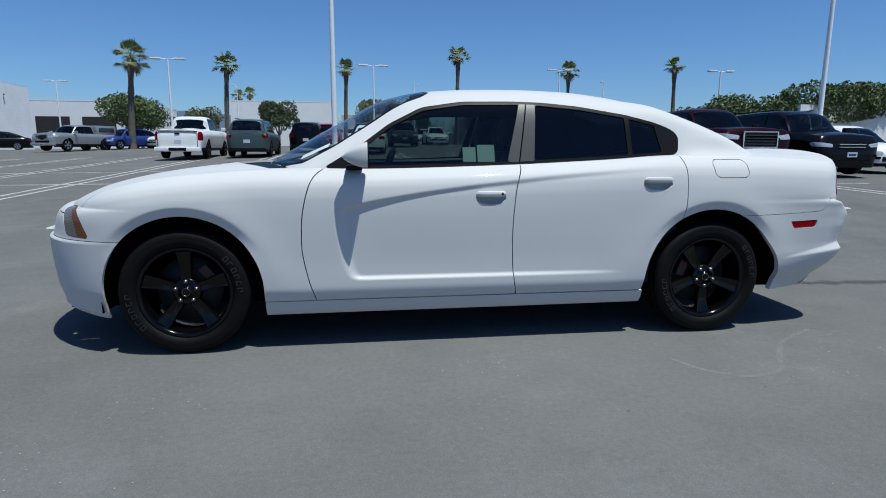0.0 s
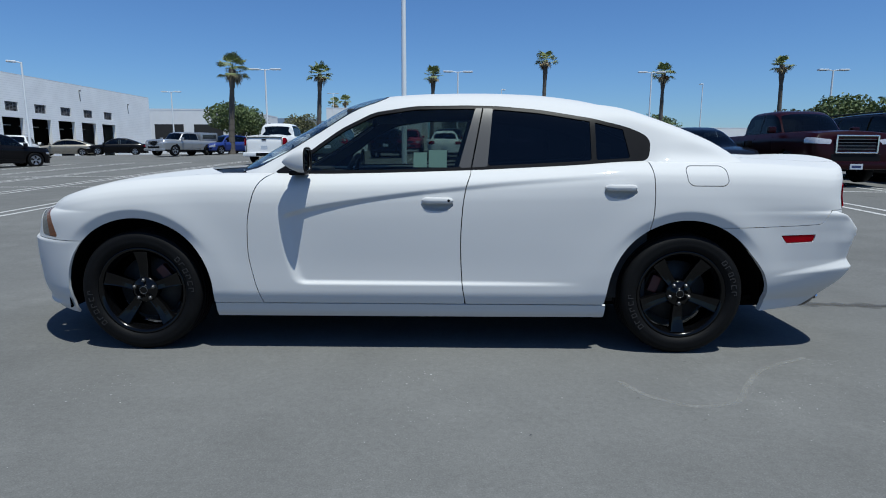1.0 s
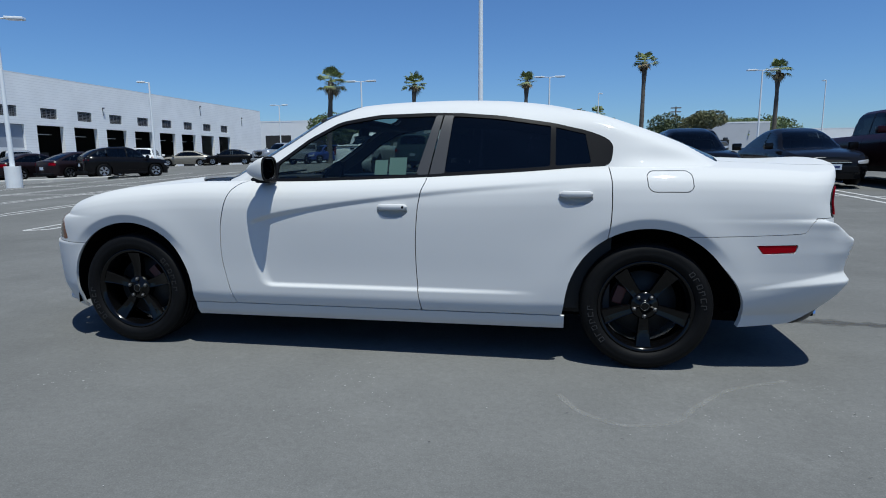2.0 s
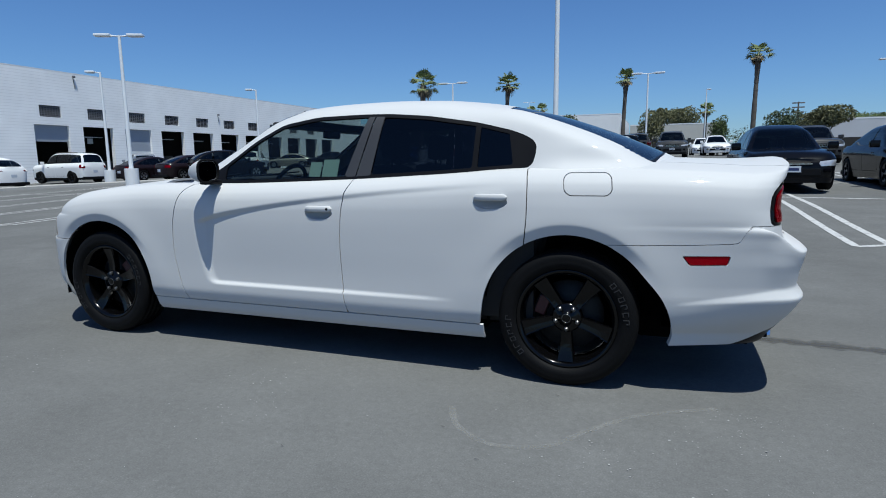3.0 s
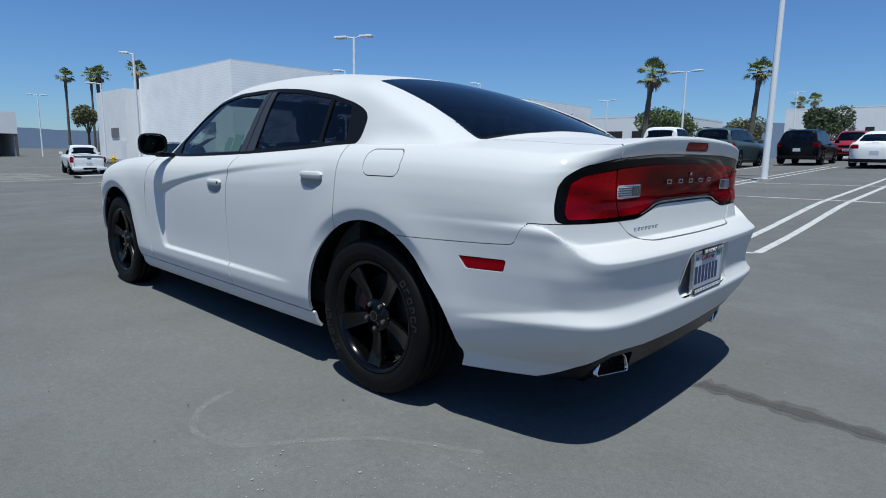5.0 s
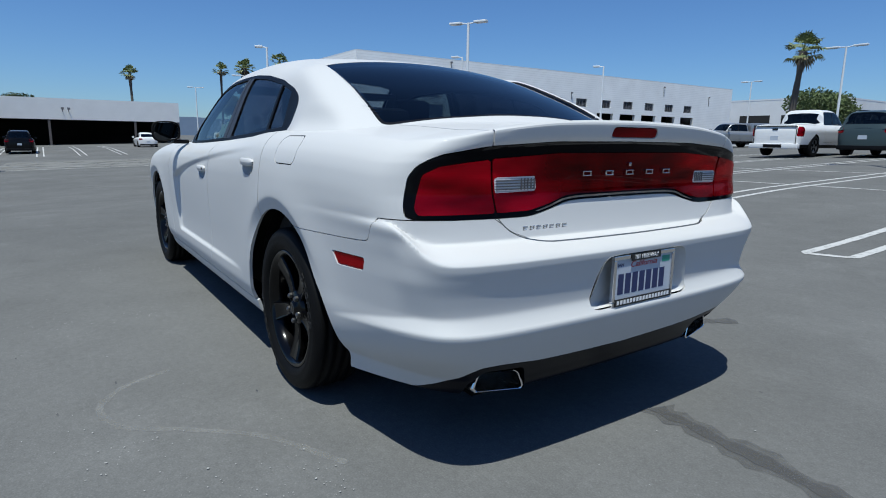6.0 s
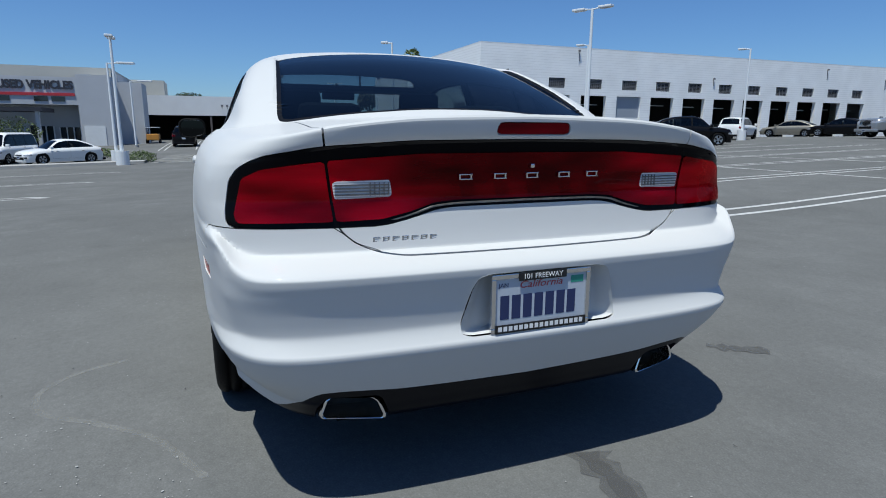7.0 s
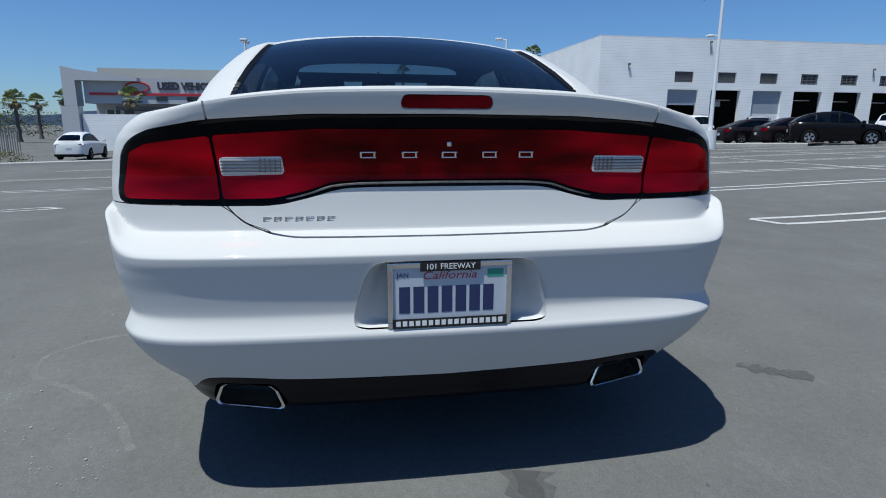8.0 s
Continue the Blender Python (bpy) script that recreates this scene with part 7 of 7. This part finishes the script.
    box(bm, wx0 + arch, wx1 - arch, -b * 0.85, b * 0.85, lift + 0.02, lift + 0.10)
    for xc in (wx0, wx1):
        for q in (-1, 1):
            box(bm, xc - arch, xc + arch, q * b * 0.56 - 0.02, q * b * 0.56 + 0.02, lift + 0.02, r + arch)
            box(bm, xc - arch, xc + arch, q * b * 0.75 - b * 0.17, q * b * 0.75 + b * 0.17, r + arch, r + arch + 0.02)
            for e in (-1, 1):
                box(bm, xc + e * arch - 0.01, xc + e * arch + 0.01, q * b * 0.75 - b * 0.17, q * b * 0.75 + b * 0.17, lift + 0.03, r + arch)
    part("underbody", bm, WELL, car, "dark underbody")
    # cabin
    ridge = pchip([(p * L, q * H) for p, q in rd])
    z0 = 0.545 * H
    xs = np.linspace(rd[0][0] * L + 0.01, rd[-1][0] * L - 0.01, 44)
    a = np.concatenate([np.linspace(0, 0.75, 13)[:-1], np.linspace(0.75, math.pi / 2, 11)])
    X, A = np.meshgrid(xs, a, indexing="ij")
    tumble = {"pickup": 0.20, "suv": 0.26, "van": 0.22}.get(kind, 0.40)
    belt_y = b * 0.90 - 0.01

    def excess(q):
        yy, zz = q * np.cos(A), z0 + q * np.sin(A)
        s = -0.16 * (1 - step(X, -0.08 * L, 0.0)) + 0.10 * step(X, 0.1 * L, 0.2 * L)
        roof = np.maximum(ridge(X + s * yy * yy) - 0.03 * (yy / b) ** 2 - z0, 0.01)
        return np.maximum(yy / (belt_y - tumble * (zz - z0)), 0) ** 9 + ((zz - z0) / roof) ** 9 - 1
    lo_, hi_ = np.zeros_like(X), np.full_like(X, 2.2)
    for _ in range(34):
        mid = (lo_ + hi_) / 2
        out = excess(mid) > 0
        lo_, hi_ = np.where(out, lo_, mid), np.where(out, mid, hi_)
    q = (lo_ + hi_) / 2
    V, F = grid(np.stack([X, -q * np.cos(A), z0 + q * np.sin(A)], axis=2), flip=True)
    cabin = mirrored(V, F)
    belt_z = lambda px: sh(px) + 0.02
    edge = [(p, float(ridge(np.array(p)))) for p in np.linspace(rd[0][0] * L, rd[-1][0] * L, 40)]
    outline = np.array(edge + [(edge[-1][0], z0 - 0.1), (edge[0][0], z0 - 0.1)])
    wall_at = lambda pz: belt_y - tumble * (pz - z0)
    side_f = lambda px, py, pz: np.maximum(np.maximum(sdf(outline, px, pz) + 0.105, belt_z(px) - pz), 0.80 * wall_at(pz) - np.abs(py))
    panes, cabin = split(cabin, side_f)
    roof_front = [p for p, q_ in rd if q_ >= 0.9][0] * L
    roof_back = [p for p, q_ in rd if q_ >= 0.89][-1] * L
    front_f = lambda px, py, pz: np.maximum(np.maximum(np.abs(py) - wall_at(pz) + 0.10, px - roof_front - 0.05), belt_z(px) - 0.03 - pz)
    back_f = lambda px, py, pz: np.maximum(np.maximum(np.abs(py) - wall_at(pz) + 0.11, roof_back + 0.03 - px), belt_z(px) + 0.02 - pz)
    screen, cabin = split(cabin, front_f)
    rear_g, cabin = split(cabin, back_f)
    panel("roof", cabin, coat, car, "", 0.02)
    panel("windscreen", screen, glass, car, "dark windscreen", 0.004)
    panel("rear_window", rear_g, glass, car, "dark rear window", 0.004)
    cuts = [p * L for p in form["posts"]]
    bounds = [-9.0, *cuts, 9.0]
    for i in range(len(bounds) - 1):
        m, _ = split(panes, lambda px, py, pz, i=i: np.maximum(bounds[i] + 0.035 - px, px - bounds[i + 1] + 0.035))
        for half in split(m, lambda px, py, pz: py):
            panel("side_window", half, glass, car, "dark side window", 0.004)
    for p in cuts:
        m, _ = split(panes, lambda px, py, pz, p=p: np.abs(px - p) - 0.035)
        for half in split(m, lambda px, py, pz: py):
            panel("pillar", half, BLACK_TRIM, car, "", 0.01)
    bm = a_box(rd[0][0] * L + 0.35, rd[-1][0] * L - 0.3, -b * 0.8, b * 0.8, lift + 0.1, z0 - 0.02)
    for q_ in (-1, 1):
        for sx in ((-0.03, 0.17) if not form["bed"] else (-0.04,)):
            box(bm, sx * L - 0.08, sx * L + 0.08, q_ * b * 0.42 - 0.22, q_ * b * 0.42 + 0.22, z0 - 0.1, 0.80 * H, bevel=0.05)
    part("cabin_trim", bm, CABIN, car, "dark cabin trim and seating")
    for q_ in (-1, 1):
        bm = a_box(rd[1][0] * L + 0.10, rd[1][0] * L + 0.24, q_ * (b + 0.08) - 0.10, q_ * (b + 0.08) + 0.10, belt_z(np.array(rd[1][0] * L)) - 0.02, belt_z(np.array(rd[1][0] * L)) + 0.15, bevel=0.03)
        part("door_mirror", bm, coat, car, smooth=True)
        for px in [rd[1][0] * L + 0.10 * L, *[c_ + 0.14 * L for c_ in cuts[:1]]]:
            part("door_handle", a_box(px, px + 0.16, q_ * b * 0.995 - 0.012, q_ * b * 0.995 + 0.012, 0.52 * H, 0.535 * H, bevel=0.004), BLACK_TRIM, car)
        for xc in (wx0, wx1):
            far_wheel(car, xc, b - 0.115, r, 0.23, q_, rim)
    if plate:
        part("number_plate", a_box(0.5 * L - 0.012, 0.5 * L + 0.006, -0.15, 0.15, e1 - 0.30 * H, e1 - 0.30 * H + 0.15), PLATE, car, "pale number plate")
        plate_z = lift + (0.02 if truck else 0.15 * H)
        front = part("number_plate", a_box(-0.5 * L - (0.072 if truck else 0.022), -0.5 * L + 0.03, -0.15, 0.15, plate_z, plate_z + 0.13), PLATE, car, "pale number plate")
        part("plate_mark", a_box(-0.5 * L - (0.074 if truck else 0.024), -0.5 * L - (0.071 if truck else 0.021), -0.11, 0.11, plate_z + 0.035, plate_z + 0.09), NAVY, front, "dark blue mark")
    return car


N, S = -90, 90
parked("pickup", "pickup_truck", "white crew-cab pickup parked with its tailgate to the aisle", P_WHITE, -8.25, 25.6, N, 5.75, 2.0, 1.92)
parked("suv", "suv", "grey-green SUV parked with its tailgate to the aisle", P_TEAL, -5.55, 26.2, N, 4.85, 1.95, 1.76)
parked("suv", "suv", "dark navy SUV parked with its tailgate to the aisle", P_NAVY, -3.3, 30.8, N, 4.6, 1.85, 1.66)
parked("suv", "suv", "red SUV facing the aisle", P_RED, -2.6, 38.5, S, 4.6, 1.85, 1.68)
parked("sedan", "sedan_parked", "white sedan parked with its tail to the aisle", P_WHITE, 0.02, 27.6, N, 4.65, 1.78, 1.46)
parked("suv", "suv", "black SUV parked beside a lamp plinth", P_BLACK, 0.0, 37.8, N, 4.6, 1.85, 1.62)
parked("suv", "suv", "dark grey SUV parked behind another", P_GREY, 0.5, 44.0, N, 4.7, 1.9, 1.75)
parked("suv", "suv", "dark grey SUV facing the aisle", P_GREY, 2.75, 38.6, S, 4.8, 1.93, 1.75)
parked("sedan", "sedan_parked", "white sedan facing the aisle", P_WHITE, 5.9, 44.5, S, 4.6, 1.8, 1.45)
parked("sedan", "sedan_parked", "white sedan facing the aisle", P_WHITE, 5.4, 50.5, S, 4.6, 1.8, 1.45)
parked("hatch", "hatchback", "dark navy hatchback facing the aisle", P_NAVY, 4.60, 12.5, S, 4.3, 1.78, 1.49)
parked("sedan", "sedan_parked", "black sedan facing the aisle", P_BLACK, 7.6, 13.4, S, 4.7, 1.82, 1.47)
parked("pickup", "pickup_truck", "maroon crew-cab pickup with a chrome grille facing the aisle", P_MAROON, 9.95, 12.9, S, 5.8, 2.04, 1.90)
parked("suv", "suv", "black full-size SUV facing the aisle", P_BLACK, 12.75, 12.6, S, 5.15, 2.04, 1.88)
parked("hatch", "hatchback", "white hatchback facing the aisle", P_WHITE, 15.7, 13.6, S, 4.3, 1.76, 1.48)
parked("sedan", "coupe", "black two-door coupe facing the aisle", P_BLACK, 10.6, 22.0, S, 4.75, 1.88, 1.42)
parked("suv", "suv", "dark grey SUV parked far down the lot", P_GREY, 8.4, 27.5, S, 4.7, 1.9, 1.7)
capped = parked("pickup", "pickup_truck", "silver pickup with a pale bed cap", P_SILVER, -19.6, 39.6, 68, 5.4, 1.9, 1.74)
shell_cap = part("bed_cap", a_box(0.85, 2.62, -0.86, 0.86, 1.08, 1.74, bevel=0.10), P_SILVER, capped, "pale bed cap with dark windows", smooth=True)
for q in (-1, 1):
    part("cap_window", a_box(1.05, 2.4, q * 0.862 - 0.006, q * 0.862 + 0.006, 1.28, 1.58, bevel=0.004), WINDOW_DARK, shell_cap, "dark cap window")
parked("hatch", "hatchback", "bright blue hatchback parked beside a silver pickup", P_BLUE, -17.4, 42.6, 60, 4.4, 1.78, 1.5)
parked("sedan", "sedan_parked", "small white sedan behind the blue hatchback", P_WHITE, -14.6, 44.5, 60, 4.4, 1.76, 1.45)
parked("sedan", "sedan_parked", "black sedan parked along the workshop", P_BLACK, -28.2, 46.0, 24, 4.6, 1.8, 1.43)
parked("sedan", "sedan_parked", "tan sedan parked along the workshop", P_TAN, -33.0, 46.5, 20, 4.7, 1.8, 1.43)
parked("sedan", "sedan_parked", "dark grey sedan far along the workshop", P_GREY, -26.3, 56.0, 24, 4.6, 1.8, 1.40)
parked("suv", "suv", "white SUV parked with its tail to the lot", P_WHITE, -29.7, 36.6, -62, 4.7, 1.85, 1.66)
parked("cross", "suv", "black compact SUV parked at the edge of the lot", P_BLACK, -21.9, 24.3, -122, 4.3, 1.82, 1.64)
parked("sedan", "sedan_parked", "dark brown sedan parked at the edge of the lot", P_BROWN, -24.6, 24.6, -105, 4.7, 1.82, 1.45)
parked("sedan", "sedan_parked", "dark brown sedan parked at the edge of the lot", P_BROWN, -27.4, 24.2, -100, 4.7, 1.82, 1.45)
parked("pickup", "pickup_truck", "grey pickup before a workshop bay", P_SILVER, -33.2, 28.6, -30, 5.4, 1.9, 1.75)
parked("suv", "suv", "white off-road SUV nosed towards the workshop", P_WHITE, -33.6, 23.2, 0, 4.6, 1.9, 1.92, rim=BLACK_RIM)
parked("cross", "suv", "white crossover nosed towards the workshop", P_WHITE, -33.0, 17.9, 0, 4.35, 1.85, 1.78, rim=P_GREY)
parked("suv", "suv", "black off-road SUV nosed towards the workshop", P_BLACK, -34.4, 13.1, 0, 4.8, 1.9, 1.82)
parked("pickup", "pickup_truck", "white pickup with its tailgate to the lot", P_WHITE, -38.4, 8.75, -8, 5.3, 1.9, 1.8)
parked("suv", "suv", "black SUV with its tailgate to the lot", P_BLACK, -55.0, -3.2, 0, 4.8, 1.95, 1.82)
parked("sedan", "sedan_parked", "white sedan before the service shed", P_WHITE, -63.0, 7.0, 0, 4.6, 1.8, 1.45)
parked("sedan", "sedan_parked", "white sedan before the showroom", P_WHITE, -37.0, -9.4, 128, 4.5, 1.76, 1.46, base=-1.05)
parked("van", "van", "white van facing the lot", P_WHITE, -39.2, -12.8, 168, 4.8, 1.95, 1.88, base=-1.12)
parked("cross", "suv", "white crossover parked before the yard wall", P_WHITE, -37.6, -17.0, 4, 4.7, 1.9, 1.72, base=-1.12)
CART_ORANGE = plain("cart_orange", (0.50, 0.22, 0.035), 0.5, vary=0.1)
cart = thing("service_cart", "small orange service cart before the shed", "cart", m=pose(-66.0, -6.7, gz(-66.0, -6.7)))
part("body", a_box(-0.9, 0.9, -0.6, 0.6, 0.35, 1.0, bevel=0.08), CART_ORANGE, cart)
part("roof", a_box(-0.8, 0.8, -0.65, 0.65, 1.65, 1.72), METAL_WHITE, cart)
for px in (-0.7, 0.7):
    for py in (-0.5, 0.5):
        part("roof_post", a_box(px - 0.03, px + 0.03, py - 0.03, py + 0.03, 1.0, 1.65), BLACK_TRIM, cart)
        far_wheel(cart, px * 0.8, 0.62, 0.24, 0.16, 1 if py > 0 else -1, RIM_FAR)
